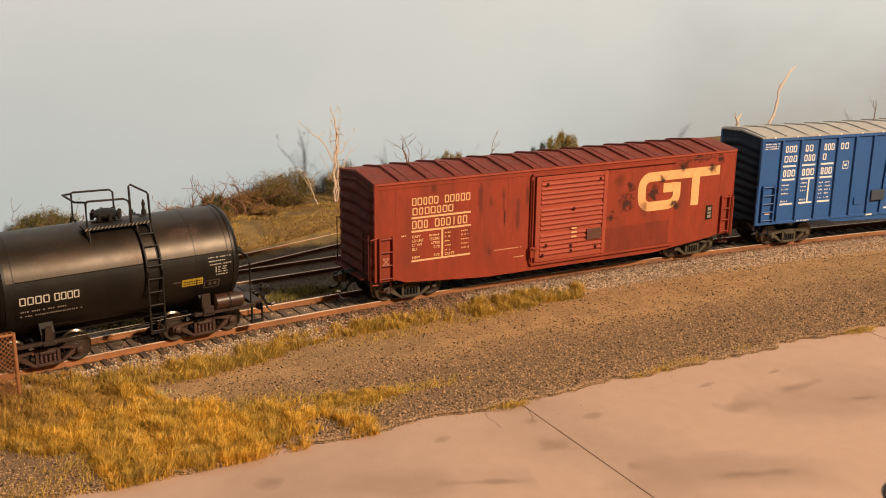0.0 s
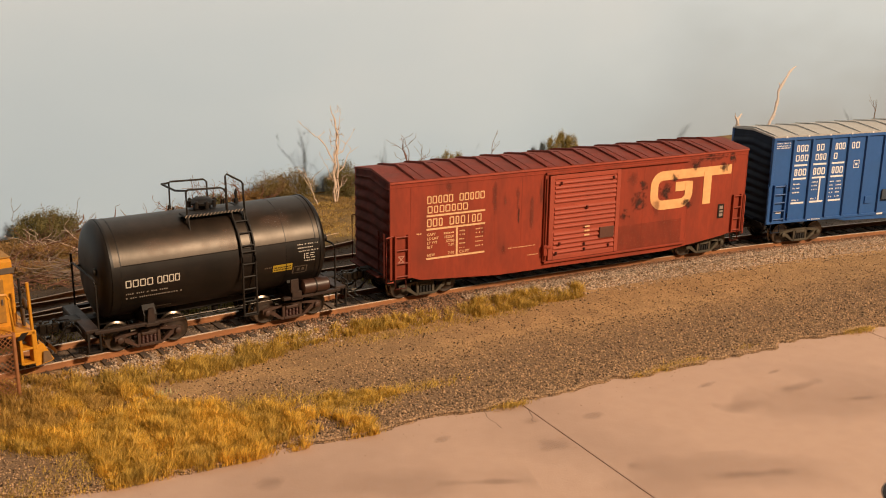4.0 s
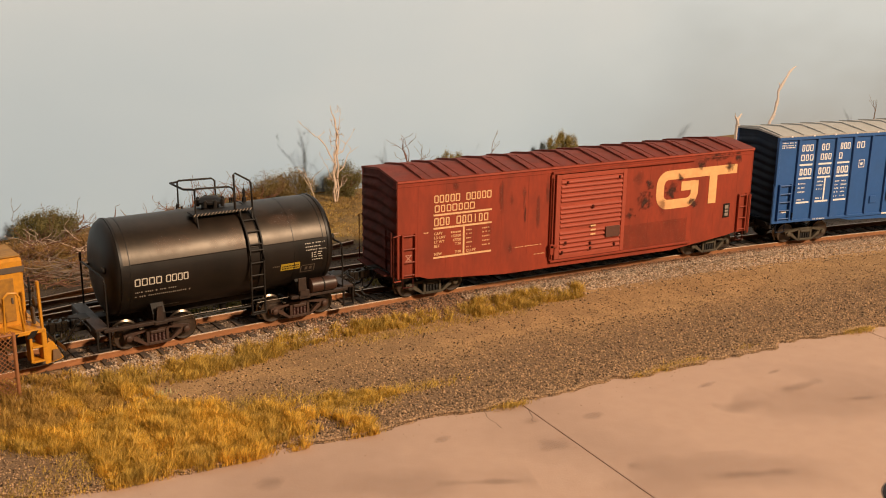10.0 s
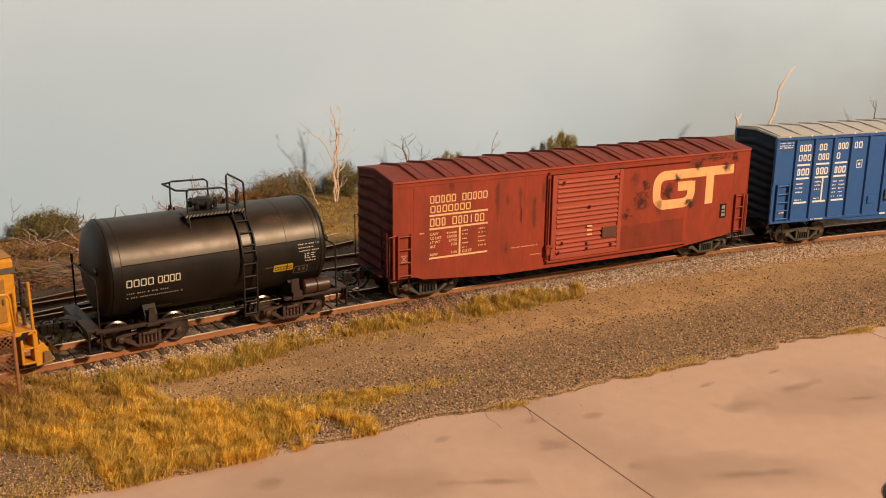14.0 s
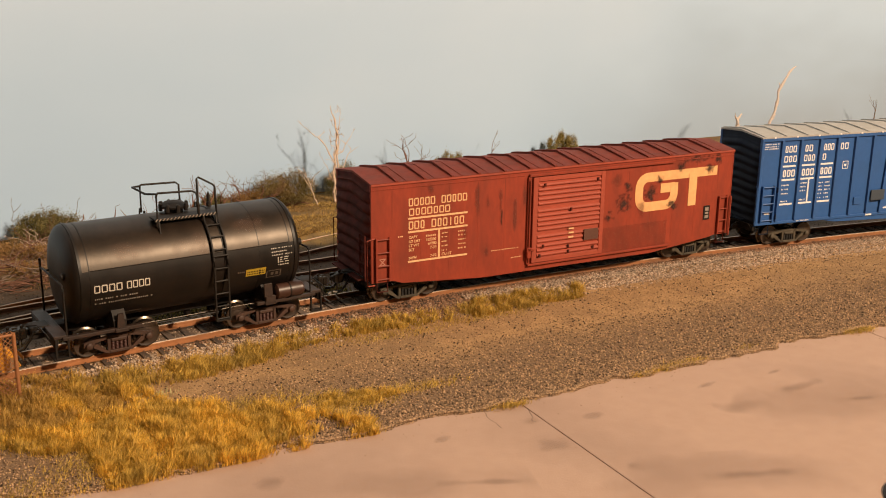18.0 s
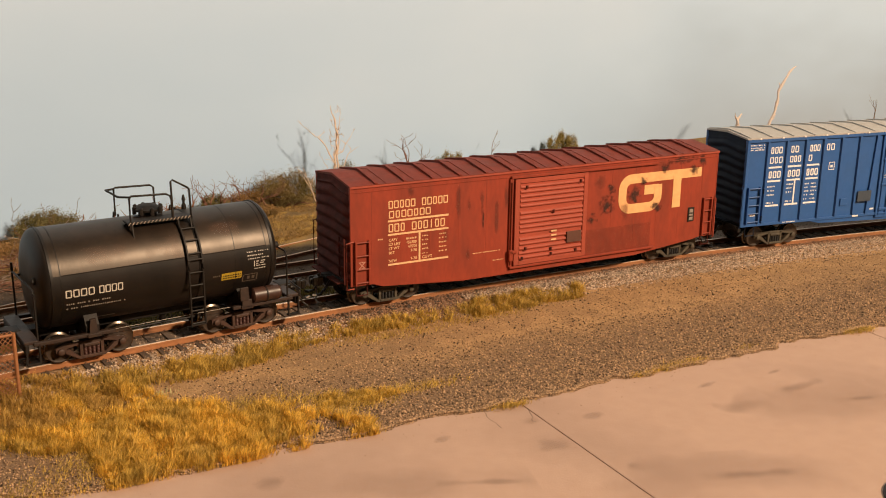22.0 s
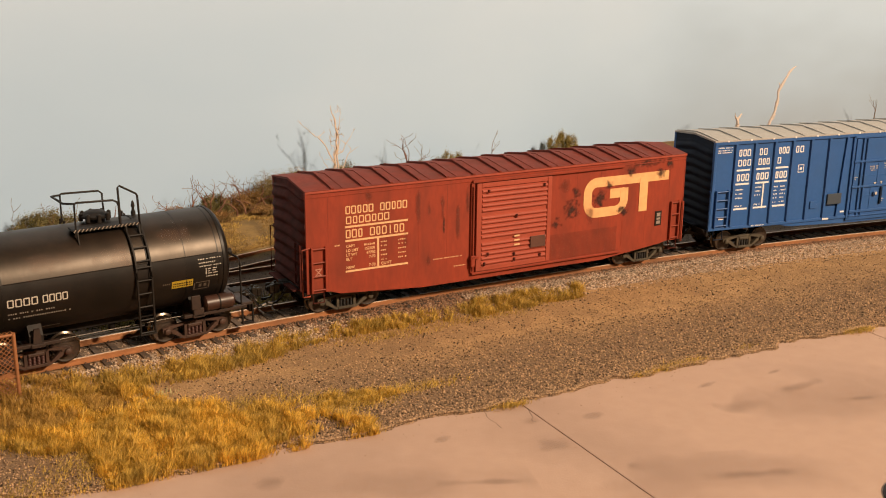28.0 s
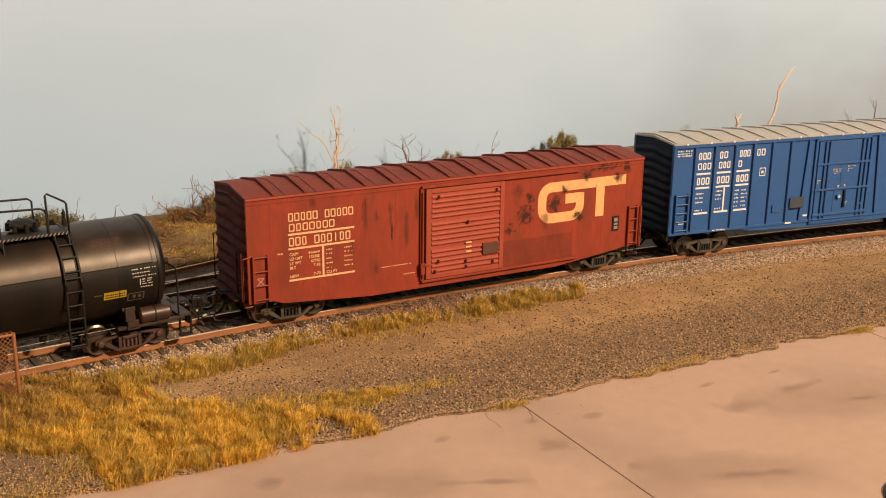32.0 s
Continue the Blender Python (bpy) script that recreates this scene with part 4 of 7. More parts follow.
    for x in (-L - 2.1, LR - 0.4):
        gm = B()
        tube(gm, [(math.copysign(L - 1.2, x), y - 0.2, 9.6), (x, y - 0.9, 9.8), (x, y - 0.9, 27.9), (math.copysign(L - 1.2, x), y - 0.2, 28.2)], 0.33)
        part("corner_grab", gm, "red_bright", c, "thin pinkish vertical grab iron")
    el = B()
    for yy in (-9.5, -14.5):
        box(el, -L - 1.9, -L - 1.3, yy - 0.3, yy + 0.3, 11, 29, 0.05)
    for k in range(4):
        tube(el, [(-L - 1.7, -14.7, 13 + 4.6 * k), (-L - 1.7, -9.3, 13 + 4.6 * k)], 0.25)
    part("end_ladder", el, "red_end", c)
    fg = B()
    tube(fg, [(-L - 0.4, W - 0.2, 29.5), (-L - 1.5, W + 0.3, 29.5), (-L - 1.5, W + 0.3, 11), (-L - 0.4, W - 0.2, 11)], 0.3)
    part("corner_grab", fg, "red_end", c)
    for x0 in (-88.5, 82.9):
        part("sill_step", tube(B(), [(x0, y + 0.3, 10.6), (x0, y - 0.1, 6.6), (x0 + 4.4, y - 0.1, 6.6), (x0 + 4.4, y + 0.3, 10.6)], 0.3), "red_end", c)
    # underframe
    uf = box(B(), -86, 86, -2.6, 2.6, 7.4, 10.8, 0.3)
    for x in (-50, -30, -10, 10, 30, 50):
        box(uf, x - 0.8, x + 0.8, -15.5, 15.5, 8.4, 10.7)
    part("centre_sill", uf, "black", c)
    bmk = B()
    lathe(bmk, [(22, 0.5), (22.3, 3.2), (32, 3.2), (32.3, 0.5)], "x", 16, (0, 7, 6.4))
    box(bmk, -14, -8, 4, 8, 4.4, 8.4, 0.3)
    tube(bmk, [(-60, 5, 6.5), (60, 5, 6.5)], 0.35)
    part("brake_gear", bmk, "black", c)
    # lettering in cream
    yl = y - 0.03
    glyphs(c, "cream", "aaaaa aaaaa", -75.2, -49.0, 39.5, 42.6, yl, 0.44)
    glyphs(c, "cream", "aaaaaaa", -75.0, -56.6, 35.7, 38.6, yl, 0.44)
    glyphs(c, "cream", "aaa aaa|aa", -75.2, -50.2, 30.2, 33.5, yl, 0.47)
    bm = B()
    for z in (34.25, 28.85, 16.9):
        bar(bm, -75.2, -48.8, z, z + 0.75, yl)
    bar(bm, -62.0, -61.2, 17.6, 28.9, yl)
    part("stripe", bm, "cream", c, "cream rules framing the data")
    for txt, z in (("CAPY", 26.6), ("LD LMT", 24.9), ("LT WT", 23.2), ("BLT", 21.5), ("NEW", 18.2)):
        words("data_line", txt, 1.5, -74.9, z, y - 0.02, "cream", c)
    words("data_line", "CU FT", 1.6, -60.4, 18.1, y - 0.02, "cream", c)
    rng = random.Random(2)
    bm = B()
    for txt, x, z in (("152300", -67.4, 24.9), ("67700", -66.5, 23.2), ("7-70", -65.5, 21.5), ("7-70", -65.5, 18.2)):
        words("data_line", txt, 1.5, x, z, y - 0.02, "cream", c)
    fine_print(bm, -67.4, -62.6, 26.6, 1.0, yl, rng)
    for z in (27.0, 25.4, 23.6, 21.8, 20.0):
        fine_print(bm, -60.4, -57.6, z, 0.75, yl, rng)
        fine_print(bm, -53.0, -49.4, z, 0.75, yl, rng)
    fine_print(bm, -79.5, -77.0, 27.6, 0.9, yl, rng)
    fine_print(bm, -37.5, -24.0, 17.0, 0.55, yl, rng)
    fine_print(bm, -28.0, -22.5, 13.0, 0.5, yl, rng)
    tagged(part("data_print", bm, "cream", c), kind="stuff")
    bm = B()
    strut(bm, (-87.3, 17.2), (-85.0, 19.6), 0.4, yl - 0.04, yl)
    strut(bm, (-85.0, 17.2), (-87.3, 19.6), 0.4, yl - 0.045, yl)
    for z in (17.0, 19.5):
        bar(bm, -87.5, -84.8, z, z + 0.35, yl - 0.05)
    part("ladder_mark", bm, "mark_pink", c)
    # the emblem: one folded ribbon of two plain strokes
    em = B()
    t = 4.2
    def ribbon(pts):
        for i, (p, q) in enumerate(zip(pts, pts[1:])):
            strut(em, p, q, t, yl - 0.05 - 0.006 * i, yl)
        for i, p in enumerate(pts[1:-1]):
            lathe(em, [(yl - 0.053 - 0.006 * i, t / 2), (yl, t / 2)], "y", 24, (p[0], 0, p[1]))
    def bend(x, z, r, a0):
        return [(x + r * math.cos(radians(a0 + k * 15)), z + r * math.sin(radians(a0 + k * 15))) for k in range(7)]
    ribbon([(80.6, 40.8), (60, 40.8)] + bend(41.3, 36.2, 4.6, 90) + bend(41.3, 32.2, 4.6, 180) + bend(51.5, 32.2, 4.6, 270) + [(56.1, 37.2)])
    strut(em, (48.5, 35.3), (56.5, 35.3), t, yl - 0.13, yl)
    strut(em, (66.8, 25.8), (66.8, 40.8), t + 0.3, yl - 0.14, yl)
    part("emblem", em, "orange_letter", c, "large cream-orange ribbon emblem")
    sg = part("data_plate", box(B(), 74.2, 77.8, y - 0.3, y, 18.2, 24.8, 0.05), "black", c, "small black consolidated data panel")
    bm = B()
    for z, hh in ((22.4, 1.6), (20.9, 0.9), (19.0, 1.4)):
        bar(bm, 75.0, 77.0, z, z + hh, y - 0.32)
    part("print", bm, "cloudy", sg)
    # soot and grime
    for x0, x1, z0, z1, m in ((24, 33, 26, 36, "stain"), (28, 33, 35, 40, "stain"), (39, 47, 29, 38, "stain"), (45, 50, 37, 42, "stain"),
                              (52, 59, 24, 30, "stain"), (57, 63, 41, 47, "stain"), (60, 78, 45, 49, "stain"), (73, 79, 39, 45, "stain"), (78, 83, 43, 49, "stain"),
                              (-46, -43, 32, 49, "stain_soft"), (-34.6, -32.6, 29, 47, "stain_soft"), (-40.5, -38.6, 34, 43, "stain_soft"), (-27.6, -25.8, 20, 42, "stain_soft"), (-41, -38.6, 15, 22, "stain_soft"), (-33.5, -32.4, 26, 36, "stain"),
                              (-23.4, -21.2, 32, 48, "stain_soft"), (-67, -64, 42, 49, "stain_soft"), (-52, -48, 22, 30, "stain_soft"), (18, 24, 22, 28, "stain"), (36, 41, 20, 34, "stain_soft"),
                              (17.6, 53, 8.9, 20.5, "panel_grime"), (20, 30, 38, 44, "stain_soft")):
        decal("soot_stain", m, c, x0, x1, z0, z1, y - 0.2)
    truck(c, "red", -73, "truck_grey", spring="black")
    truck(c, "red", 72, "truck_grey", spring="black")
    coupler(c, -L, -1)
    coupler(c, LR, 1)
    return c


def boxcar_blue():
    c = thing("boxcar", "clean blue exterior-post boxcar with white lettering and pale roof", "boxcar", car_pose(197.8, 145), "freight cars on the track")
    x0, x1, W, ze, zp = -90.3, 99.0, 15.6, 53.0, 55.4
    side = [(x0, 11.6), (-50, 11.4), (-44, 10.2), (-12, 9.2), (26, 9.0), (56, 10.2), (60, 11.4), (x1, 11.6), (x1, ze), (x0, ze)]
    for y in (-W, W - 0.8):
        part("side_wall", prism(B(), side, y, y + 0.8), "blue", c)
    part("floor_pan", box(B(), x0 + 0.5, x1 - 0.5, -W + 0.9, W - 0.9, 11.7, 13), "black", c)
    bm = B()
    prism(bm, [(-W - 0.8, ze + 0.1), (-W - 0.8, ze + 0.75), (0, zp), (W + 0.3, ze + 0.75), (W + 0.3, ze + 0.1), (0, zp - 1.0)], x0 - 0.4, x1 + 0.4, axis="x")
    roof = part("roof", bm, "blue_roof", c, "pale grey galvanised roof")
    rib = None
    for i in range(-1, 15):
        x = -77.1 + i * 12.05
        if rib is None:
            bm = B()
            prism(bm, [(-W - 0.95, ze + 0.5), (-W - 0.95, ze + 1.15), (-W * 0.5, ze + 2.3), (0, zp + 0.6), (W * 0.5, ze + 2.3), (W + 0.35, ze + 1.15), (W + 0.35, ze + 0.5), (0, zp - 0.1)], -0.3, 0.3, axis="x")
            rib = part("roof_rib", bm, "roof_seam", roof, at=(x, 0, 0))
        else:
            again(rib, (x, 0, 0))
    # white blocks along the eave that stand in for its highlights
    clip = None
    for i in range(15):
        at = (-83.7 + i * 12.6, -W - 0.85, ze + 0.3)
        if clip is None:
            clip = part("roof_clip", box(B(), -0.5, 0.5, -0.25, 0.1, -0.35, 0.35, 0.06), "white", roof, "small white block standing for an eave highlight", at=at)
        else:
            again(clip, at)
    for s in (-1, 1):
        y0, y1 = sorted((s * (W + 0.02), s * (W + 0.8)))
        part("top_chord", box(B(), x0, x1, y0, y1, ze - 1.4, ze + 0.1, 0.12), "blue", c)
        y0, y1 = sorted((s * W, s * (W + 0.6)))
        part("side_sill", box(B(), x0, x1, y0, y1, 11.7, 13.0, 0.1), "blue", c)
    # both ends wear the darkened blue, so their shade is painted in
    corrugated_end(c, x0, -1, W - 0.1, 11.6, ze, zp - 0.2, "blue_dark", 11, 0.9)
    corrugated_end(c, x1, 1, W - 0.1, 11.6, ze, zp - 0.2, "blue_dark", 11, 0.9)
    for x, d in ((x0, -1), (x1, 1)):
        a, b = sorted((x + d * -0.5, x + d * 0.9))
        part("end_sill", box(B(), a, b, -15.2, 15.2, 9.0, 11.8, 0.2), "black", c)
        for s in (-1, 1):
            a, b = sorted((x - d * 1.2, x + d * 0.2))
            y0, y1 = sorted((s * (W - 0.9), s * (W + 0.7)))
            part("corner_post", box(B(), a, b, y0, y1, 11.7, ze, 0.15), "blue", c)
        a, b = sorted((x, x + d * 3.2))
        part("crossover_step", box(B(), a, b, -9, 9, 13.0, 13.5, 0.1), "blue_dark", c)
    y = -W
    post = None
    for x in (-78.6, -67.8, -56.7, -46.3, -35.6, -24.8, 40, 51, 62, 73, 84):
        if post is None:
            bm = B()
            prism(bm, [(-0.95, y), (-0.6, y - 0.95), (0.6, y - 0.95), (0.95, y)], 12.9, ze - 1.3, axis="z")
            post = part("side_post", bm, "blue", c, at=(x, 0, 0))
        else:
            again(post, (x, 0, 0))
    for xa, xb in ((-14.3, -16.6), (28.0, 30.5)):
        bm = B()
        strut(bm, (xa, ze - 1.3), (xb, 12.9), 1.3, y - 0.9, y)
        part("side_post", bm, "blue", c)
    # plug door
    fr = B()
    for xa, xb, za, zb in ((-10.8, -9.4, 11, 52), (23.2, 24.6, 11, 52), (-10.8, 24.6, 50.8, 52), (-10.8, 24.6, 10.4, 12)):
        box(fr, xa, xb, y - 0.9, y, za, zb, 0.12)
    part("door_frame", fr, "blue", c)
    door = part("door", box(B(), -8.6, 22.4, y - 0.75, y - 0.1, 12.4, 50.4, 0.15), "blue", c, "blue plug door with lock rods and bars")
    for z, hh in ((39.0, 1.3), (26.5, 1.3), (14.2, 1.6), (12.2, 0.8)):
        part("door_bar", box(B(), -9.6, 23.6, y - 1.5, y - 0.7, z, z + hh * 0.8, 0.15), "blue", door)
    for x in (-5.0, -2.6, 17.6, 20.2):
        part("lock_rod", tube(B(), [(x, y - 1.25, 12.0), (x, y - 1.25, 50.5)], 0.36), "blue", door)
    for xa, xb, za, zb in ((-4, 16, 32, 32.5), (6, 6.5, 27, 38), (-4, 16, 22.0, 22.5), (2.6, 3.1, 15, 26)):
        part("door_seam", box(B(), xa, xb, y - 0.95, y - 0.72, za, zb), "blue", door)
    part("lock_wheel", lathe(B(), [(y - 1.9, 1.0), (y - 1.7, 1.3), (y - 1.4, 1.0), (y - 0.8, 0.5)], "y", 18, (5.4, 0, 23.2)), "blue", door)
    part("lock_box", box(B(), 8.6, 9.8, y - 1.6, y - 0.7, 17.5, 26.0, 0.15), "blue_dark", door)
    rng = random.Random(6)
    bm = B()
    yd = y - 0.98
    for xa, xb, z in ((0.8, 6.4, 36.4), (1.0, 6.0, 35.4), (1.6, 4.6, 34.4), (9.6, 14.6, 37.4), (9.9, 12.4, 36.2), (9.9, 11.6, 35.2), (-9.1, -7.0, 31.6), (-8.8, -7.4, 30.6), (9.4, 12.0, 19.8), (9.6, 11.2, 18.8), (19, 20.2, 18.6)):
        fine_print(bm, xa, xb, z, 0.75, yd - 0.8 if xa < -5 or xa > 18 else yd, rng)
    prism(bm, [(4.3, 28.6), (5.9, 28.6), (4.9, 27.0)], yd - 0.05, yd)
    prism(bm, [(8.2, 28.8), (9.2, 27.2), (9.4, 28.9)], yd - 0.05, yd)
    lathe(bm, [(yd - 1.12, 0.75), (yd - 1.05, 0.75)], "y", 14, (5.4, 0, 23.2))
    tagged(part("door_print", bm, "worn_white", door), kind="stuff")
    # ladders and grabs
    ladder(c, -87.8, -81.2, y, 13.0, 30.6, 5, "blue", rail=0.35, depth=1.3)
    gm = B()
    tube(gm, [(x0 - 0.8, y - 0.2, 11.5), (x0 - 0.8, y - 0.9, 12.0), (x0 - 0.8, y - 0.9, 30.0), (x0 - 0.8, y, 30.6)], 0.3)
    part("corner_grab", gm, "blue", c)
    gm = B()
    for z in (15.5, 28.5):
        tube(gm, [(-79.9, y - 1.4, z - 1.2), (-79.9, y - 1.4, z + 1.2)], 0.35)
    part("latch", gm, "blue_dark", c)
    st = B()
    tube(st, [(-87.5, y + 0.3, 11.6), (-87.5, y - 0.1, 7.2), (-82.5, y - 0.1, 7.2), (-82.5, y + 0.3, 11.6)], 0.3)
    part("sill_step", st, "blue_dark", c)
    part("placard_board", box(B(), -23.9, -15.6, y - 1.7, y - 1.0, 19.6, 24.7, 0.1), "board_grey", c, "grey-brown placard board")
    part("placard_board", box(B(), -33.2, -29.4, y - 0.6, y - 0.05, 18.0, 21.6, 0.1), "blue", c, "small blue card board")
    # lettering
    yl = y - 0.03
    for a, b, t in ((-77.0, -70.0, "oaa"), (-65.6, -60.6, "aa"), (-54.6, -48.2, "aao"), (-44.9, -39.6, "aa")):
        glyphs(c, "white", t, a, b, 45.8, 49.0, yl, 0.5)
    for a, b, t in ((-77.0, -69.4, "aaa"), (-65.6, -58.9, "aaa"), (-54.8, -52.4, "a")):
        glyphs(c, "white", t, a, b, 41.2, 44.3, yl, 0.5)
    for a, b, t in ((-77.2, -69.8, "oaa"), (-66.3, -58.8, "aao"), (-55.4, -48.2, "oao")):
        glyphs(c, "white", t, a, b, 34.2, 37.6, yl, 0.6)
    bm = B()
    for a, b in ((-77.4, -69.8), (-66.3, -58.6), (-55.5, -48.0)):
        for z in (38.9, 32.4, 20.6):
            bar(bm, a, b, z, z + 0.85, yl)
    bar(bm, -61.8, -61.0, 21.4, 32.6, yl)
    part("stripe", bm, "white", c, "white rules framing the data")
    rng = random.Random(8)
    bm = B()
    for z in (29.9, 27.9, 25.9, 22.1):
        fine_print(bm, -76.9, -72.4, z, 0.95, yl, rng)
    for z in (30.4, 28.6, 26.7, 22.2):
        fine_print(bm, -66.0, -62.4, z, 1.0, yl, rng)
    for z in (30.0, 28.2, 26.4, 24.6, 22.6):
        fine_print(bm, -55.3, -53.0, z, 0.9, yl, rng)
        fine_print(bm, -51.6, -48.4, z, 0.9, yl, rng)
    for z in (50.0, 48.8, 47.8):
        fine_print(bm, -88.2, -80.5, z, 0.75, yl, rng)
    fine_print(bm, -66.8, -59.2, 12.2, 0.8, yl - 0.62, rng)
    bar(bm, -25.0, -21.4, 11.9, 12.7, yl - 0.62)
    bar(bm, -14.0, -11.6, 14.6, 15.4, yl)
    bar(bm, -85.4, -82.4, 16.6, 17.6, yl)
    tagged(part("data_print", bm, "white", c), kind="stuff")
    bm = B()
    for a, b, za, zb in ((-42.2, -38.8, 39.7, 40.0), (-42.2, -38.8, 36.2, 36.5), (-42.2, -41.9, 36.5, 39.7), (-39.1, -38.8, 36.5, 39.7), (-41.2, -39.9, 37.4, 38.6)):
        bar(bm, a, b, za, zb, yl)
    part("square_mark", bm, "white", c)
    uf = box(B(), -84, 92, -2.6, 2.6, 7.6, 11.6, 0.3)
    for x in (-40, -20, 0, 20, 40):
        box(uf, x - 0.8, x + 0.8, -14.4, 14.4, 9.6, 11.6)
    part("centre_sill", uf, "black", c)
    truck(c, "blue", -67.0, "truck_grey", spring="black")
    truck(c, "blue", 75, "truck_grey", spring="black")
    coupler(c, x0, -1)
    return c


def tank_car():
    c = thing("tank_car", "short black tank car with brass-lit sheen and walkway on top", "tank car", car_pose(-159.5, 54.3), "freight cars on the track")
    R_, zc, xl, xr = 17.0, 27.5, -39.6, 37.9
    prof = []
    for k in range(11):
        a = math.pi / 2 * k / 10
        prof.append((xl - 4.2 * math.cos(a), max(0.05, R_ * math.sin(a) ** 0.62)))
    for f in (0.0, 0.06, 0.25, 0.5, 0.75, 0.94, 1.0):
        prof.append((xl + 0.2 + (xr - xl - 0.4) * f, R_))
    for k in range(11):
        a = math.pi / 2 * (1 - k / 10)
        prof.append((xr + 3.7 * math.cos(a), max(0.05, R_ * math.sin(a) ** 0.62)))
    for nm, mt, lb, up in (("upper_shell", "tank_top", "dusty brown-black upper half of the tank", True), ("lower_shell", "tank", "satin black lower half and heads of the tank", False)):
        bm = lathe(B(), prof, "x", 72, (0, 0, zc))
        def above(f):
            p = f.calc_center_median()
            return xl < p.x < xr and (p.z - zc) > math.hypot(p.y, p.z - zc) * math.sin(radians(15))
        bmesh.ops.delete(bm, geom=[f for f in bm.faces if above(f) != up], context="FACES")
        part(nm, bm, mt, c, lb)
    # dry dust on the near flank
    for x0, x1, z0, z1 in ((-8, 9.6, 31.9, 39.5), (-3, 8, 31.9, 37.0), (-34, -12, 33.0, 40.0), (13, 30, 36.0, 43.0)):
        bm = B()
        rows = []
        for k in range(9):
            z = z0 + (z1 - z0) * k / 8
            yy = -math.sqrt(max(0.1, (R_ + 0.035) ** 2 - (z - zc) ** 2))
            rows.append([bm.verts.new((x, yy, z)) for x in (x0, x1)])
        for a, b in zip(rows, rows[1:]):
            bm.faces.new((a[0], a[1], b[1], b[0]))
        part("dust_streak", bm, "dust", c, "dry reddish dust on the shell")
    for x, w, d in ((xl + 0.4, 0.45, 0.28), (xr - 0.4, 0.45, 0.28), (xl + 3.2, 0.14, 0.1), (xr - 2.6, 0.14, 0.1), (10.6, 0.5, 0.3), (23.5, 0.12, 0.08)):
        part("shell_band", lathe(B(), [(x - w, R_ - 0.1), (x - w, R_ + d), (x + w, R_ + d), (x + w, R_ - 0.1)], "x", 72, (0, 0, zc)), "tank", c)
    # seam along the waist
    for x0, x1 in ((xl + 3.4, 10.0), (11.2, xr - 2.8)):
        bm = B()
        a = radians(15)
        yy, zz = -R_ * math.cos(a), zc + R_ * math.sin(a)
        box(bm, x0, x1, yy - 0.06, yy + 0.3, zz - 0.16, zz + 0.16)
        part("shell_seam", bm, "tank", c)
    # walkway, dome and rails on top
    top = zc + R_
    wk = part("walkway", box(B(), -11.7, 10.6, -10.5, -4.8, top - 0.2, top + 0.4, 0.1), "black", c, "narrow black walkway beside the dome")
    tr = None
    for i in range(17):
        x = -11.0 + i * 1.3
        if tr is None:
            bm = B()
            prism(bm, [(-0.25, -0.5), (0.45, 0.35), (0.1, 0.35), (-0.6, -0.5)], -0.12, 0.0)
            tr = part("tread_edge", bm, "worn_edge", wk, "worn pale tread edge", at=(x, -10.52, top + 0.1))
        else:
            again(tr, (x, -10.52, top + 0.1))
    br = B()
    for x in (-10.2, 10.2):
        for s in (-1, 1):
            tube(br, [(x, s * 10.0, top), (x, s * 11.4, top - 4.6)], 0.34)
            tube(br, [(x, s * 5.0, top - 2.0), (x, s * 5.0, top + 0.2)], 0.4)
    part("walkway_bracket", br, "black", wk)
    dm = B()
    lathe(dm, [(top - 1.0, 3.3), (top + 1.5, 3.2), (top + 1.7, 4.8), (top + 2.4, 4.9), (top + 2.8, 4.0), (top + 3.5, 3.2), (top + 3.9, 1.2), (top + 4.0, 0.1)], "z", 26, (-1.3, 0, 0))
    dome = part("manway", dm, "black", c, "low black bolted manway cover")
    bt = None
    for k in range(8):
        a = k * math.pi / 4
        if bt is None:
            bt = part("bolt", lathe(B(), [(-1.6, 0.75), (0.7, 0.75), (1.1, 0.3)], "z", 8), "black", dome, at=(-1.3 + 4.7 * math.cos(a), 4.7 * math.sin(a), top + 2.3))
        else:
            again(bt, (-1.3 + 4.7 * math.cos(a), 4.7 * math.sin(a), top + 2.3))
    vv = B()
    lathe(vv, [(top - 0.6, 0.9), (top + 1.4, 0.8), (top + 1.7, 0.5), (top + 2.6, 0.45), (top + 3.4, 0.7), (top + 4.6, 0.4), (top + 5.2, 0.15)], "z", 12, (12.5, 2.0, 0))
    part("relief_valve", vv, "black", c)

    def rail(pts):
        bm = B()
        tube(bm, pts, 0.38)
        part("handrail", bm, "black", c, "thin black wire handrail")
    rail([(-10.6, -10.2, 42.4), (-10.6, -10.2, 53.0), (-10.0, -10.2, 53.9), (2.0, -10.2, 53.4), (3.4, -10.2, 52.6), (3.9, -10.2, 51.2), (3.9, -10.2, 44.8)])
    rail([(4.2, -10.2, 44.2), (3.9, -10.2, 57.4), (4.5, -10.2, 58.0), (9.8, -10.2, 54.8), (10.3, -10.2, 54.0), (10.6, -10.2, 44.2)])
    rail([(-9.6, 10.2, 43.0), (-9.6, 10.2, 52.7), (-9.0, 10.2, 53.0), (3.4, 10.2, 52.6), (4.6, 10.2, 51.6), (4.8, 10.2, 45.0)])
    rail([(-10.3, -10.2, 53.6), (-13.0, -6.0, 53.2), (-13.0, 8.0, 52.9), (-9.6, 10.2, 52.6)])
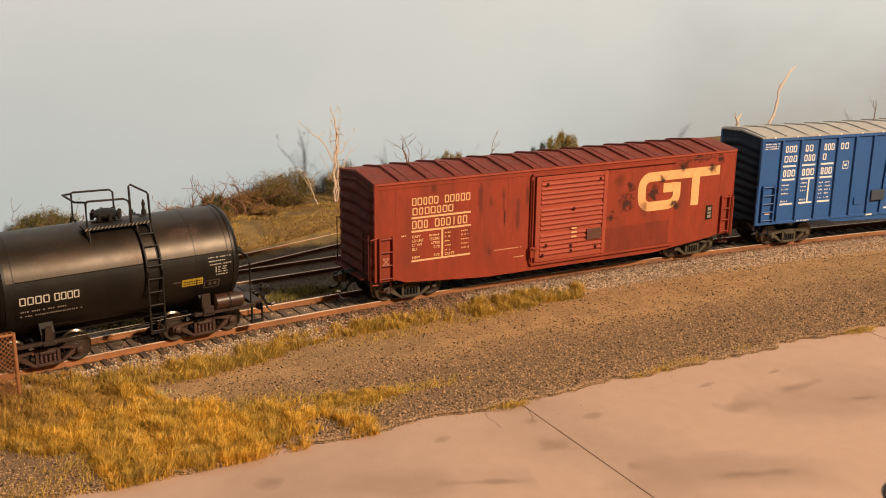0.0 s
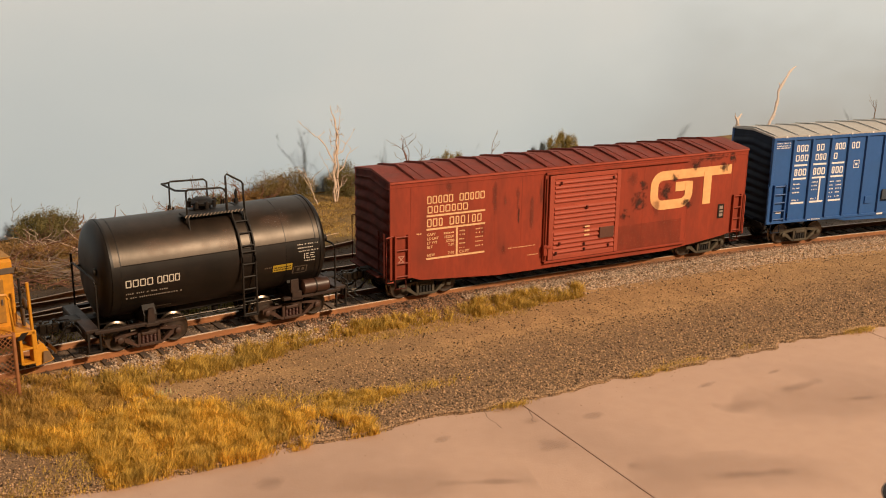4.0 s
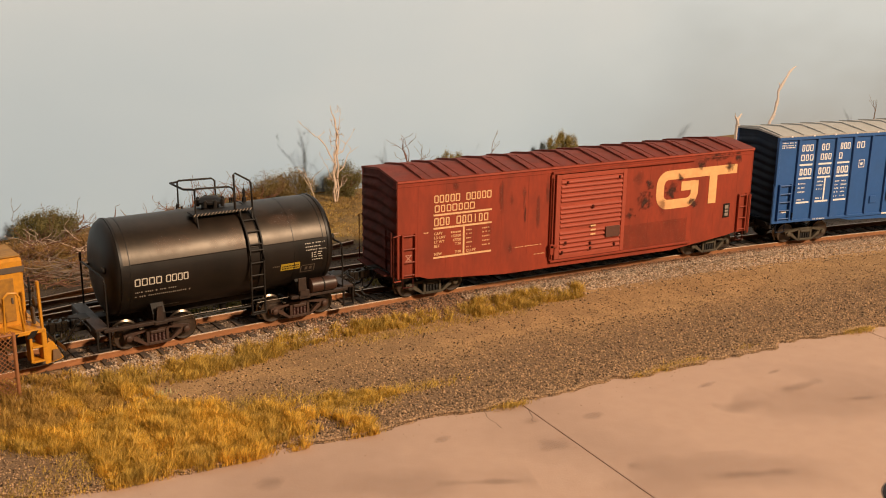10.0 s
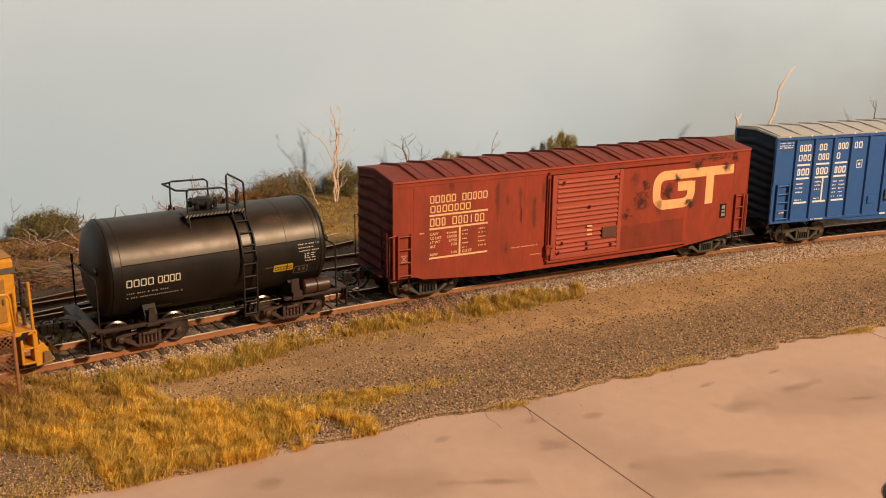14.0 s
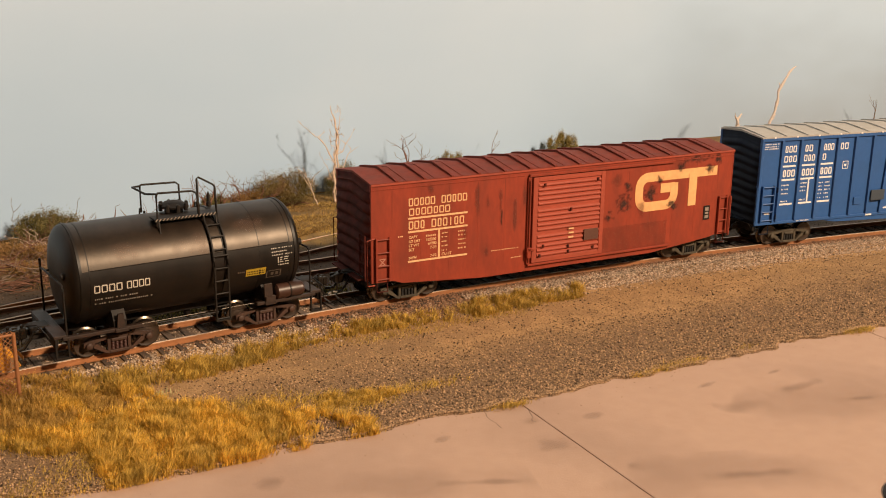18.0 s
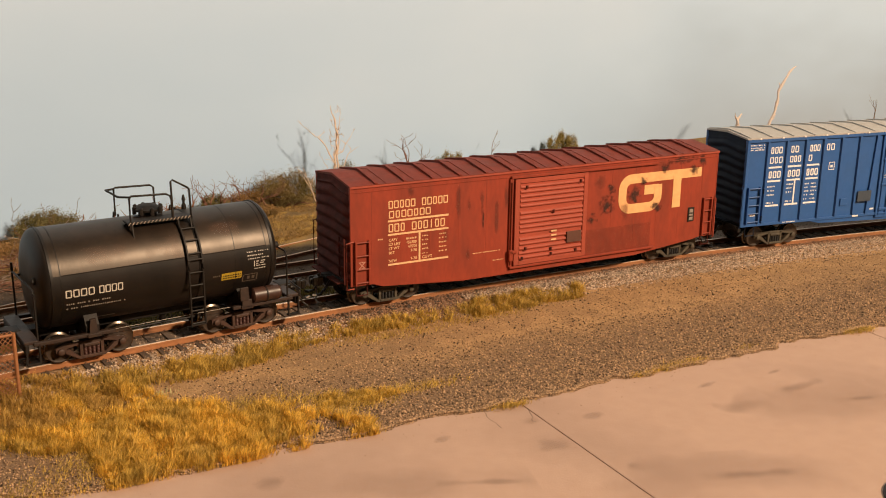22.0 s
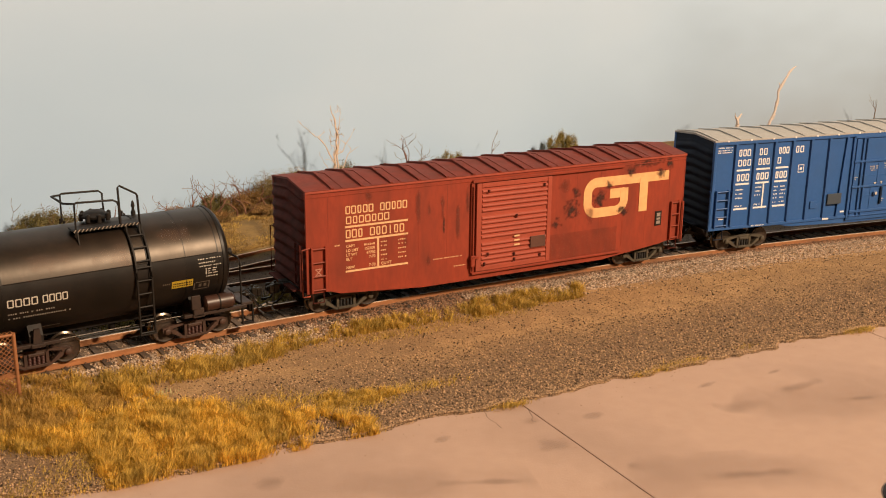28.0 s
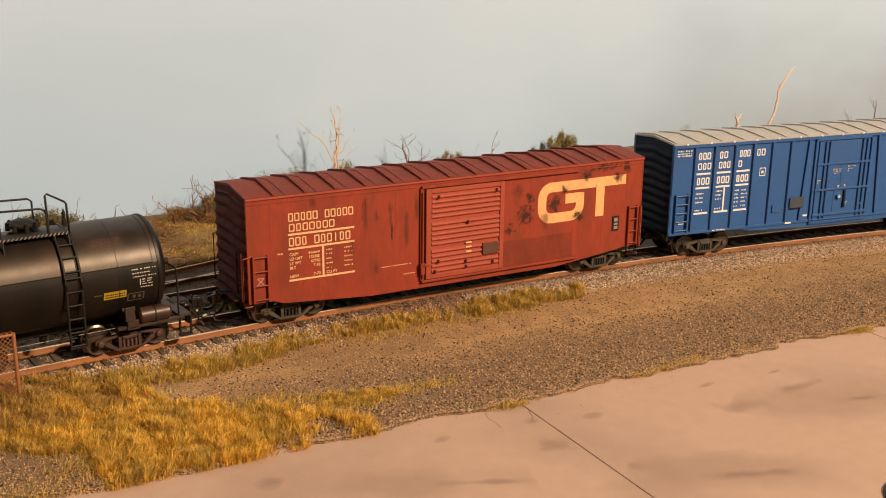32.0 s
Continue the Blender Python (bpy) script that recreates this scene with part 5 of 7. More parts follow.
    # side ladder down the shell
    for s in (-1, 1):
        lad = B()
        for x in (5.9, 10.9):
            pts = [(x, s * 9.8, top)]
            for k in range(8):
                a = radians(55 - k * 8)
                pts.append((x, s * (R_ + 0.9) * math.cos(a), zc + (R_ + 0.9) * math.sin(a)))
            pts += [(x, s * 17.9, zc - 4), (x, s * 17.9, 7.4)]
            tube(lad, pts, 0.42)
        ld = part("ladder", lad, "black", c, "black ladder over the shell side")
        for k in range(9):
            if k < 3:
                a = radians(48 - k * 15)
                p = (s * (R_ + 1.0) * math.cos(a), zc + (R_ + 1.0) * math.sin(a))
            else:
                p = (s * 17.9, zc + 3.5 - (k - 3) * 4.6)
            part("rung", tube(B(), [(5.7, p[0], p[1]), (11.1, p[0], p[1])], 0.3), "black", ld)
        part("ladder_foot", box(B(), 5.5, 11.3, s * 17.9 - 0.5, s * 17.9 + 0.5, 7.1, 7.6, 0.1), "black", ld)
    # underframe
    uf = box(B(), -46, 45, -2.8, 2.8, 8.0, 11.0, 0.3)
    part("centre_sill", uf, "black", c)
    for x in (-27.2, 27.2):
        bm = B()
        prism(bm, [(-15.0, 10.6), (-15.0, 13.0), (-12.5, 16.5), (12.5, 16.5), (15.0, 13.0), (15.0, 10.6), (8, 9.6), (-8, 9.6)], x - 2.2, x + 2.2, axis="x")
        part("saddle", bm, "black", c)
        part("saddle_plate", prism(B(), [(x - 1.5, 10.5), (x + 1.3, 10.5), (x + 0.9, 15.6), (x - 0.9, 15.6)], -16.4, -15.4), "grime", c)
        part("saddle_plate", box(B(), x - 2.2, x + 2.2, -17.0, -14.8, 9.4, 10.6, 0.15), "grime", c)
    part("side_sill", box(B(), -46.5, -20, -16.4, -14.6, 9.6, 10.8, 0.15), "grime", c)
    part("side_sill", box(B(), 22, 45.5, -16.4, -14.6, 9.6, 10.8, 0.15), "grime", c)
    part("side_sill", box(B(), -46.5, 45.5, 14.6, 16.4, 9.6, 10.8, 0.15), "grime", c)
    part("brake_rod", tube(B(), [(-34, -13.9, 9.7), (-16, -13.9, 10.0), (44, -13.9, 10.2)], 0.11), "steel_wire", c, "thin grey brake pipe")
    part("brake_rod", tube(B(), [(-20, -5.0, 6.0), (20, -5.0, 6.0)], 0.3), "black", c)
    for x, d in ((-44.6, -1), (43.6, 1)):
        a, b = sorted((x, x + d * 4.6))
        part("end_platform", box(B(), a, b, -15.6, 15.6, 10.2, 11.3, 0.2), "grime", c, "brown end sill platform")
        a, b = sorted((x + d * 3.2, x + d * 4.6))
        part("end_sill", box(B(), a, b, -15.4, 15.4, 7.4, 10.2, 0.2), "black", c)
        stp = B()
        xm = x + d * 2.2
        for q in (-2.0, 2.0):
            box(stp, xm + q - 0.3, xm + q + 0.3, -16.4, -15.6, 3.6, 10.4, 0.08)
        box(stp, xm - 2.3, xm + 2.3, -16.6, -14.6, 3.4, 4.0, 0.1)
        part("sill_step", stp, "black", c)
        er = B()
        xr_ = x + d * 0.3
        tube(er, [(xr_, -15.2, 11), (xr_, -15.2, 26.2), (xr_, -14.6, 27.4), (xr_, -13.2, 28.0), (xr_, 12.5, 27.2), (xr_, 14.2, 26.8), (xr_, 14.5, 26.0), (xr_, 14.5, 11)], 0.36)
        part("end_railing", er, "black", c)
        br2 = B()
        tube(br2, [(xr_, 8.0, 27.3), (xr_ - d * 2.6, 8.0, 27.6)], 0.4)
        tube(br2, [(xr_, 14.5, 27.0), (xr_, 14.5, 30.2)], 0.45)
        part("rail_bracket", br2, "black", c)
        part("end_fitting", lathe(B(), [(-0.9, 0.4), (-0.7, 1.2), (0.5, 1.3), (0.8, 0.4)], "x", 12, (xr_ - d * 1.6, -10.0, 29.6)), "black", c, "round dark fitting on the tank head")
    at_ = B()
    lathe(at_, [(29.0, 0.4), (29.3, 2.0), (30.0, 2.75), (39.8, 2.75), (40.5, 2.0), (40.8, 0.4)], "x", 22, (0, -15.6, 13.6))
    air = part("air_reservoir", at_, "rust_brown", c, "brown cylindrical air reservoir")
    for x in (34.8,):
        part("strap", lathe(B(), [(x - 0.22, 2.7), (x - 0.22, 2.95), (x + 0.22, 2.95), (x + 0.22, 2.7)], "x", 22, (0, -15.6, 13.6)), "black", air)
    bk = box(B(), 24.6, 27.8, -17.2, -16.4, 12.6, 17.6, 0.15)
    box(bk, 25.2, 29.2, -17.0, -13.5, 9.8, 12.8, 0.25)
    part("bracket", bk, "grime", c)
    vb = B()
    lathe(vb, [(4.4, 0.8), (5.4, 1.2), (9.5, 1.2), (10.5, 2.0)], "z", 14, (1.5, 0, 0))
    part("bottom_outlet", vb, "black", c)
    # lettering wrapped at the shell's side
    def wrapped(name, rows, mat, label=""):
        bm = B()
        for x0, x1, z0, z1 in rows:
            q = []
            for z in (z0, z1):
                yy = -math.sqrt(max(0.1, (R_ + 0.07) ** 2 - (z - zc) ** 2))
                q.append((yy, z))
            vs = [bm.verts.new(p) for p in ((x0, q[0][0], q[0][1]), (x1, q[0][0], q[0][1]), (x1, q[1][0], q[1][1]), (x0, q[1][0], q[1][1]))]
            bm.faces.new(vs)
        return part(name, bm, mat, c, label, smooth=0)

    for i in range(8):
        w, x, z, h, t = (2.0, -35.4 + i * 2.45, 24.2, 2.7, 0.38) if i < 4 else (1.75, -24.6 + (i - 4) * 2.05, 24.2, 2.7, 0.36)
        wrapped("letter_mark", mark_bars(x, x + w, z, z + h, t, "lrtd"), "worn_white")
    rng = random.Random(4)
    rows = []
    for z, x0, x1 in ((21.6, -35.2, -21.0), (19.9, -35.2, -15.0)):
        x = x0
        while x < x1:
            w = rng.uniform(0.3, 0.55)
            rows.append((x, x + w, z, z + 0.5))
            x += w + (0.3 if rng.random() < 0.8 else 1.0)
    rows.append((-24.5, -18.5, 14.2, 14.5))
    tagged(wrapped("data_print", rows, "dull_print"), kind="stuff")
    rows = []
    for z, x0, x1 in ((30.2, 27.9, 36.2), (28.9, 28.0, 33.6), (27.7, 28.2, 36.4), (23.8, 30.6, 35.0)):
        x = x0
        while x < x1:
            w = rng.uniform(0.35, 0.7)
            rows.append((x, x + w, z, z + 0.36))
            x += w + (0.28 if rng.random() < 0.8 else 0.8)
    for x0, x1, z0, z1 in ((30.4, 30.7, 24.8, 27.0), (31.2, 32.2, 26.5, 26.9), (33.0, 34.6, 26.6, 26.9), (31.2, 32.0, 25.7, 26.0), (32.8, 34.2, 25.8, 26.1), (31.2, 32.6, 24.9, 25.2), (33.2, 34.8, 24.9, 25.2)):
        rows.append((x0, x1, z0, z1))
    tagged(wrapped("data_print", rows, "worn_white"), kind="stuff")
    wrapped("placard", [(18.2, 25.8, 21.2, 23.9)], "placard", "yellow warning placard")
    g = []
    for z in (21.7, 22.6):
        for k in range(11):
            g.append((18.7 + k * 0.62, 19.1 + k * 0.62, z, z + 0.45))
    pm = wrapped("placard_print", g, "black")
    for v in pm.data.vertices:
        v.co.y -= 0.03 * MM
    g = []
    for x0, x1, z0, z1 in ((26.8, 32.0, 21.9, 22.2), (26.2, 31.4, 19.2, 19.5), (26.2, 26.6, 19.4, 22.0), (31.6, 32.0, 19.4, 22.0), (28.0, 29.0, 20.2, 21.4), (29.8, 30.8, 20.2, 21.4)):
        g.append((x0, x1, z0, z1))
    for x in np.arange(15.0, 17.6, 0.7):
        g.append((float(x), float(x) + 0.5, 23.0, 23.5))
    wrapped("mark", g, "dark_steel", "faint grey mark")
    truck(c, "tank", -27.2, "truck_brown")
    truck(c, "tank", 27.2, "truck_brown")
    coupler(c, -49.2, -1)
    coupler(c, 48.2, 1)
    return c


LOCO_U = -288.3


def locomotive():
    """Hood-end of a yellow switching locomotive; local x=0 lies 62 mm behind its front sill."""
    c = thing("locomotive", "faded yellow diesel switcher with hood, steps and handrails", "locomotive", car_pose(LOCO_U, 70), "")
    fx = 62.0
    part("deck", box(B(), -90, fx, -17.2, 17.2, 14.2, 15.6, 0.2), "yellow", c)
    part("frame", box(B(), -88, fx - 3, -8, 8, 8.2, 14.3, 0.3), "black", c)
    hood = B()
    prism(hood, [(-8.6, 15.6), (-8.6, 36.8), (-7.4, 38.0), (7.4, 38.0), (8.6, 36.8), (8.6, 15.6)], -90, fx - 2.6, axis="x")
    bmesh.ops.bevel(hood, geom=[e for e in hood.edges if all(v.co.x > 0 for v in e.verts)], offset=0.7, segments=2, affect="EDGES")
    h = part("hood", hood, "yellow", c, "faded yellow long hood with louvred doors")
    part("number_band", box(B(), fx - 14, fx - 2.2, -8.85, -8.5, 33.0, 35.0, 0.1), "dark_steel", h, "grey-black band under the hood top")
    for i in range(6):
        x1 = fx - 6 - i * 12.2
        dr = part("hood_door", box(B(), x1 - 11.0, x1, -9.0, -8.5, 17.0, 31.5, 0.15), "yellow_dirty", h, "dirt-streaked yellow hood door")
        part("hinge", box(B(), x1 - 11.4, x1 - 10.8, -9.3, -8.6, 19, 30, 0.1), "dark_steel", dr)
        part("latch", box(B(), x1 - 1.2, x1 - 0.6, -9.3, -8.9, 23, 25, 0.1), "dark_steel", dr)
    part("hood_cap", box(B(), -90, fx - 2.8, -8.2, 8.2, 38.02, 38.5, 0.2), "yellow_dirty", h, "dirty faded hood top panel")
    part("headlight", lathe(B(), [(fx - 2.8, 1.9), (fx - 1.2, 1.8), (fx - 1.2, 1.3), (fx - 1.9, 0.9)], "x", 18, (0, 0, 33.5)), "dark_steel", h)
    # front sill, pilot and steps
    part("front_sill", box(B(), fx - 1.2, fx + 0.4, -17.2, 17.2, 9.0, 15.4, 0.25), "yellow", c)
    for s in (-1, 1):
        stp = B()
        y0, y1 = sorted((s * 17.0, s * 12.4))
        for x in (fx - 4.6, fx - 0.6):
            box(stp, x - 0.45, x + 0.45, y0, y1, 4.4, 15.0, 0.12)
        for z in (4.2, 9.2):
            box(stp, fx - 4.6, fx - 0.6, y0, y1, z, z + 0.7, 0.1)
        part("step", stp, "yellow", c, "yellow corner step")
    for s in (-1, 1):
        plow = B()
        lines = [(16.9, fx + 0.3, 9.6, fx + 0.2, 3.2), (15.6, fx + 2.4, 10.2, fx + 4.4, 3.3), (14.6, fx + 3.4, 8.8, fx + 6.0, 3.4), (4.0, fx + 3.4, 8.8, fx + 7.2, 2.8)]
        for (ya, xt, zt, xb, zb), (yb, xt2, zt2, xb2, zb2) in zip(lines, lines[1:]):
            lo = [plow.verts.new(p) for p in ((xt, s * ya, zt), (xt2, s * yb, zt2), (xb2, s * yb, zb2), (xb, s * ya, zb))]
            hi = [plow.verts.new((v.co.x - 0.9, v.co.y, v.co.z)) for v in lo]
            plow.faces.new(lo)
            plow.faces.new(hi[::-1])
            for i in range(4):
                plow.faces.new((lo[i], lo[(i + 1) % 4], hi[(i + 1) % 4], hi[i]))
        pl = part("pilot_plow", plow, "yellow", c, "yellow sheet pilot plow with scuffed face")
        def wing(x, z):
            return (fx + x, s * (16.9 - 2.3 * (x - 0.3) / 5.7 + 1.1), z)
        sc = B()
        sc.faces.new([sc.verts.new(wing(x, z)) for x, z in ((1.6, 3.9), (5.2, 4.0), (4.1, 7.4), (2.0, 7.9))])
        part("scuff", sc, "scuffed", pl, "bare brown scuff on the plow")
        part("scuff_plate", box(B(), fx + 7.25, fx + 7.4, min(s * 4, s * 13), max(s * 4, s * 13), 4.4, 6.0, 0.05), "scuffed", pl)
    for s in (-1, 1):
        y = s * 16.6
        part("handrail_post", tube(B(), [(fx - 0.6, y, 14.5), (fx - 0.9, y, 31.5)], 0.55), "yellow", c, "yellow step handrail post")
        hb = B()
        tube(hb, [(fx - 6.2, y, 14.8), (fx - 6.8, y, 27.0), (fx - 7.6, y, 28.6), (fx - 10.2, y, 29.0), (fx - 11.7, y, 27.6), (fx - 11.9, y, 15.2)], 0.45)
        part("handrail", hb, "yellow", c)
        part("handrail", tube(B(), [(fx - 0.4, s * 5.5, 14.8), (fx - 0.4, s * 5.5, 30.0)], 0.4), "black", c)
    stand = box(B(), fx - 1.8, fx - 1.0, -12.0, -9.4, 15.6, 21.5, 0.3)
    lathe(stand, [(fx - 0.9, 1.6), (fx - 0.5, 1.9), (fx - 0.2, 1.5)], "x", 14, (0, -10.7, 23.0))
    part("brake_panel", stand, "dark_steel", c)
    ch = B()
    tube(ch, [(fx - 0.2, -9.2, 27.6), (fx + 0.3, -7.0, 25.4), (fx + 0.3, -3.5, 24.8), (fx + 0.3, 0, 25.4), (fx - 0.1, 3.0, 27.0)], 0.3)
    part("safety_chain", ch, "dark_steel", c)
    part("anticlimber", box(B(), fx + 0.4, fx + 2.2, -7.5, 7.5, 12.2, 14.6, 0.3), "dark_steel", c)
    fan = B()
    for z in (17, 19, 21, 23, 25, 27):
        box(fan, fx - 2.7, fx - 2.2, -6.5, 6.5, z, z + 0.9, 0.1)
    part("radiator_grille", fan, "dark_steel", h)
    st = B()
    for k in range(5):
        y = -15.5 + k * 3.0
        prism(st, [(y, 9.4), (y + 1.6, 9.4), (y + 2.8, 15.2), (y + 1.2, 15.2)], fx + 0.42, fx + 0.5, axis="x")
    part("warning_stripe", st, "black", c)
    st = B()
    for k in range(2):
        x = fx - 12 + k * 6.0
        prism(st, [(x, 13.0), (x + 2.2, 13.0), (x + 4.0, 15.3), (x + 1.8, 15.3)], -17.28, -17.2)
    part("warning_stripe", st, "black", c)
    truck(c, "loco", 35, "black", half=12.0)
    coupler(c, fx, 1)
    return c

# ---- vegetation and fence ----


def inside(poly, x, y):
    hit = False
    j = len(poly) - 1
    for i in range(len(poly)):
        xi, yi = poly[i]
        xj, yj = poly[j]
        if (yi > y) != (yj > y) and x < (xj - xi) * (y - yi) / (yj - yi) + xi:
            hit = not hit
        j = i
    return hit


def blades(name, label, roots, heights, mat, rng, lean=0.45, width=0.16, comb=None):
    """Thin bent grass blades as one mesh."""
    n = len(roots)
    ang = rng.uniform(0, 6.28, n) if comb is None else comb + rng.normal(0, 0.6, n)
    d = np.stack([np.cos(ang), np.sin(ang), np.zeros(n)], -1)
    s = np.stack([-np.sin(ang + 0.7), np.cos(ang + 0.7), np.zeros(n)], -1) * width
    ln = (rng.uniform(0.1, lean, n) * heights)[:, None]
    up = np.array([0, 0, 1.0])
    h = heights[:, None]
    a, b = roots - s, roots + s
    m1 = roots + d * ln * 0.35 + up * h * 0.6 - s * 0.75
    m2 = roots + d * ln * 0.35 + up * h * 0.6 + s * 0.75
    tip = roots + d * ln + up * h
    v = np.stack([a, b, m1, m2, tip], 1).reshape(-1, 3) * MM
    base = (np.arange(n) * 5)[:, None]
    tri = np.concatenate([base + np.array([[0, 1, 3]]), base + np.array([[0, 3, 2]]), base + np.array([[2, 3, 4]])], 1).reshape(-1, 3)
    me = bpy.data.meshes.new(name)
    me.vertices.add(len(v))
    me.vertices.foreach_set("co", v.ravel())
    me.loops.add(tri.size)
    me.loops.foreach_set("vertex_index", tri.ravel().astype(np.int32))
    me.polygons.add(len(tri))
    me.polygons.foreach_set("loop_start", np.arange(0, tri.size, 3, dtype=np.int32))
    me.update(calc_edges=True)
    me.materials.append(mat)
    return tagged(new(name, me), label, "grass", kind="stuff")


FRONT_PATCH = [(-262, -20), (-215, -31), (-196, -46), (-191, -63), (-162, -75), (-123, -82), (-123, -87), (-148, -90), (-139, -100), (-141, -111), (-186, -109), (-217, -109),
               (-219, -97), (-219, -85), (-262, -69)]
TRACK_STRIP = [(-218, -36), (-176, -31), (-126, -24), (-89, -22), (-35, -19), (-2, -19), (-9, -28), (-40, -30), (-84, -32), (-110, -29), (-133, -32), (-161, -43), (-187, -46),
               (-202, -50), (-218, -42)]


def grass():
    rng = np.random.default_rng(7)
    gold = material("static_grass_gold", (0.77, 0.455, 0.054), 0.75, second=(0.54, 0.32, 0.043), grain=5.0, third=(0.27, 0.19, 0.045), patch=16.0, patch_amount=0.7, island=0.45)
    olive = material("static_grass_olive", (0.57, 0.362, 0.06), 0.75, second=(0.42, 0.27, 0.053), grain=5.0, third=(0.24, 0.18, 0.05), patch=14.0, island=0.5)
    straw = material("bank_grass_straw", (0.42, 0.26, 0.075), 0.8, second=(0.27, 0.165, 0.05), grain=6.0, third=(0.17, 0.10, 0.035), patch=22.0, patch_amount=0.85, island=0.45)

    def fill(poly, clumps, per, spread, thin):
        """Roots in tufts: blades fan outward from each tuft's middle and share its height."""
        xs, ys = [p[0] for p in poly], [p[1] for p in poly]
        pts, ways, highs = [], [], []
        k = 0
        while k < clumps:
            x, y = rng.uniform(min(xs), max(xs)), rng.uniform(min(ys), max(ys))
            if not inside(poly, x, y):
                continue
            if noise.noise((x * 0.055, y * 0.055, 1.7)) < thin + rng.uniform(-0.25, 0.25):
                k += 0.25
                continue
            k += 1
            n = int(rng.uniform(0.4, 1.4) * per)
            high = rng.uniform(0.45, 1.3)
            r = np.abs(rng.normal(0, spread, n)) * (0.6 + 0.5 * high)
            a = rng.uniform(0, 6.283, n)
            for p, q, w in zip(x + r * np.cos(a), y + r * np.sin(a), a):
                pts.append((p, max(q, -110.0), ground_height(p, q) - 0.3))
                ways.append(w)
            highs += list(high * (1.15 - 0.22 * r / spread))
        return np.array(pts), np.array(ways), np.clip(np.array(highs), 0.25, 1.5)

    def swirl(p):
        return np.array([9.0 * noise.noise((a * 0.4, b * 0.4, 3.0)) + 1.2 for a, b, _ in p])

    def tall(p, lo, hi):
        k = np.array([0.5 + 0.5 * noise.noise((a * 0.16, b * 0.16, 5.0)) for a, b, _ in p])
        short = np.where((p[:, 0] > -160) & (p[:, 1] > -90) & (p[:, 1] < -60), 0.68, 1.0)
        return (lo + (hi - lo) * np.clip(k * 1.3 - 0.1, 0, 1)) * rng.uniform(0.7, 1.15, len(p)) * short

    dry = material("static_grass_dull_brown", (0.46, 0.265, 0.05), 0.8, second=(0.30, 0.18, 0.04), grain=5.0, island=0.5)
    tip = material("static_grass_yellow", (0.68, 0.42, 0.07), 0.7, second=(0.54, 0.33, 0.06), grain=4.0, island=0.35)
    p, way, high = fill(FRONT_PATCH, 2300, 64, 1.5, -0.34)
    old = np.array([(a + 250) * 0.012 + (-b - 40) * 0.016 + 0.5 * noise.noise((a * 0.06, b * 0.06, 8.0)) for a, b, _ in p]) < 0.55
    blades("grass", "dull brownish dry grass by the fence", p[old], tall(p[old], 1.2, 3.6) * high[old], dry, rng, 1.1, 0.1, way[old])
    p, way, high = p[~old], way[~old], high[~old]
    blades("grass", "golden dry static grass in thick tufts", p, tall(p, 1.5, 3.9) * high, gold, rng, 0.95, 0.085, way)
    k = rng.random(len(p)) < 0.08
    blades("grass", "long pale yellow blades among the dry grass", p[k], tall(p[k], 1.9, 4.3) * high[k], tip, rng, 0.9, 0.10, way[k])
    p, way, high = fill(TRACK_STRIP, 900, 44, 1.3, -0.2)
    blades("grass", "olive and golden dry grass along the ballast", p, tall(p, 1.2, 3.9) * high, olive, rng, 1.1, 0.095, way)
    k = rng.random(len(p)) < 0.1
    blades("grass", "long pale yellow blades along the ballast", p[k], tall(p[k], 1.8, 4.4) * high[k], tip, rng, 1.0, 0.09, way[k])
    # few tufts by the pavement
    tufts = []
    for x, y, n in ((-96, -110, 60), (-92, -110.5, 50), (66, -110, 90), (60, -109, 60), (-30, -107, 70), (-22, -106, 60), (-15, -106, 50), (-40, -108, 40), (10, -104, 40)):
        cx, cy = rng.normal(x, 2.8, n * 4), rng.normal(y, 1.0, n * 4)
        tufts += [(a, b, GROUND_Z - 0.2) for a, b in zip(cx, cy)]
    p = np.array(tufts)
    blades("grass", "short pale tufts at the pavement edge", p, rng.uniform(0.5, 1.5, len(p)), olive, rng, 2.4, 0.09)
    # thin runners of grass over the gravel
    runs = []
    for x, y, n, sx, sy in ((-128, -84, 260, 9, 2.2), (-112, -85, 160, 8, 2.0), (-138, -89, 260, 8, 3.0), (-152, -78, 260, 9, 2.6), (-168, -72, 240, 8, 3), (-205, -66, 300, 9, 4), (-100, -36, 200, 12, 2.5), (-60, -33, 160, 12, 2), (-236, -104, 220, 10, 4), (-222, -92, 240, 6, 5)):
        for a, b in zip(rng.normal(x, sx, n * 3), rng.normal(y, sy, n * 3)):
            runs.append((a, max(b, -110), ground_height(a, b) - 0.2))
    p = np.array(runs)
    blades("grass", "sparse short golden grass thinning out over the gravel", p, rng.uniform(0.6, 2.2, len(p)), olive, rng, 2.0, 0.085, swirl(p))
    edge = []
    for u in rng.uniform(-185, -64, 5200):
        x, y, _ = track_at(u, siding_off(u) + 13.5 + abs(rng.normal(0, 3.2)))
        edge.append((x, y, ground_height(x, y) - 0.3))
    p = np.array(edge)
    blades("grass", "yellow grass edging the siding", p, rng.uniform(0.7, 1.7, len(p)), straw, rng, 1.8, 0.11, swirl(p))
    # the bank and the strip behind the tracks
    pts = []
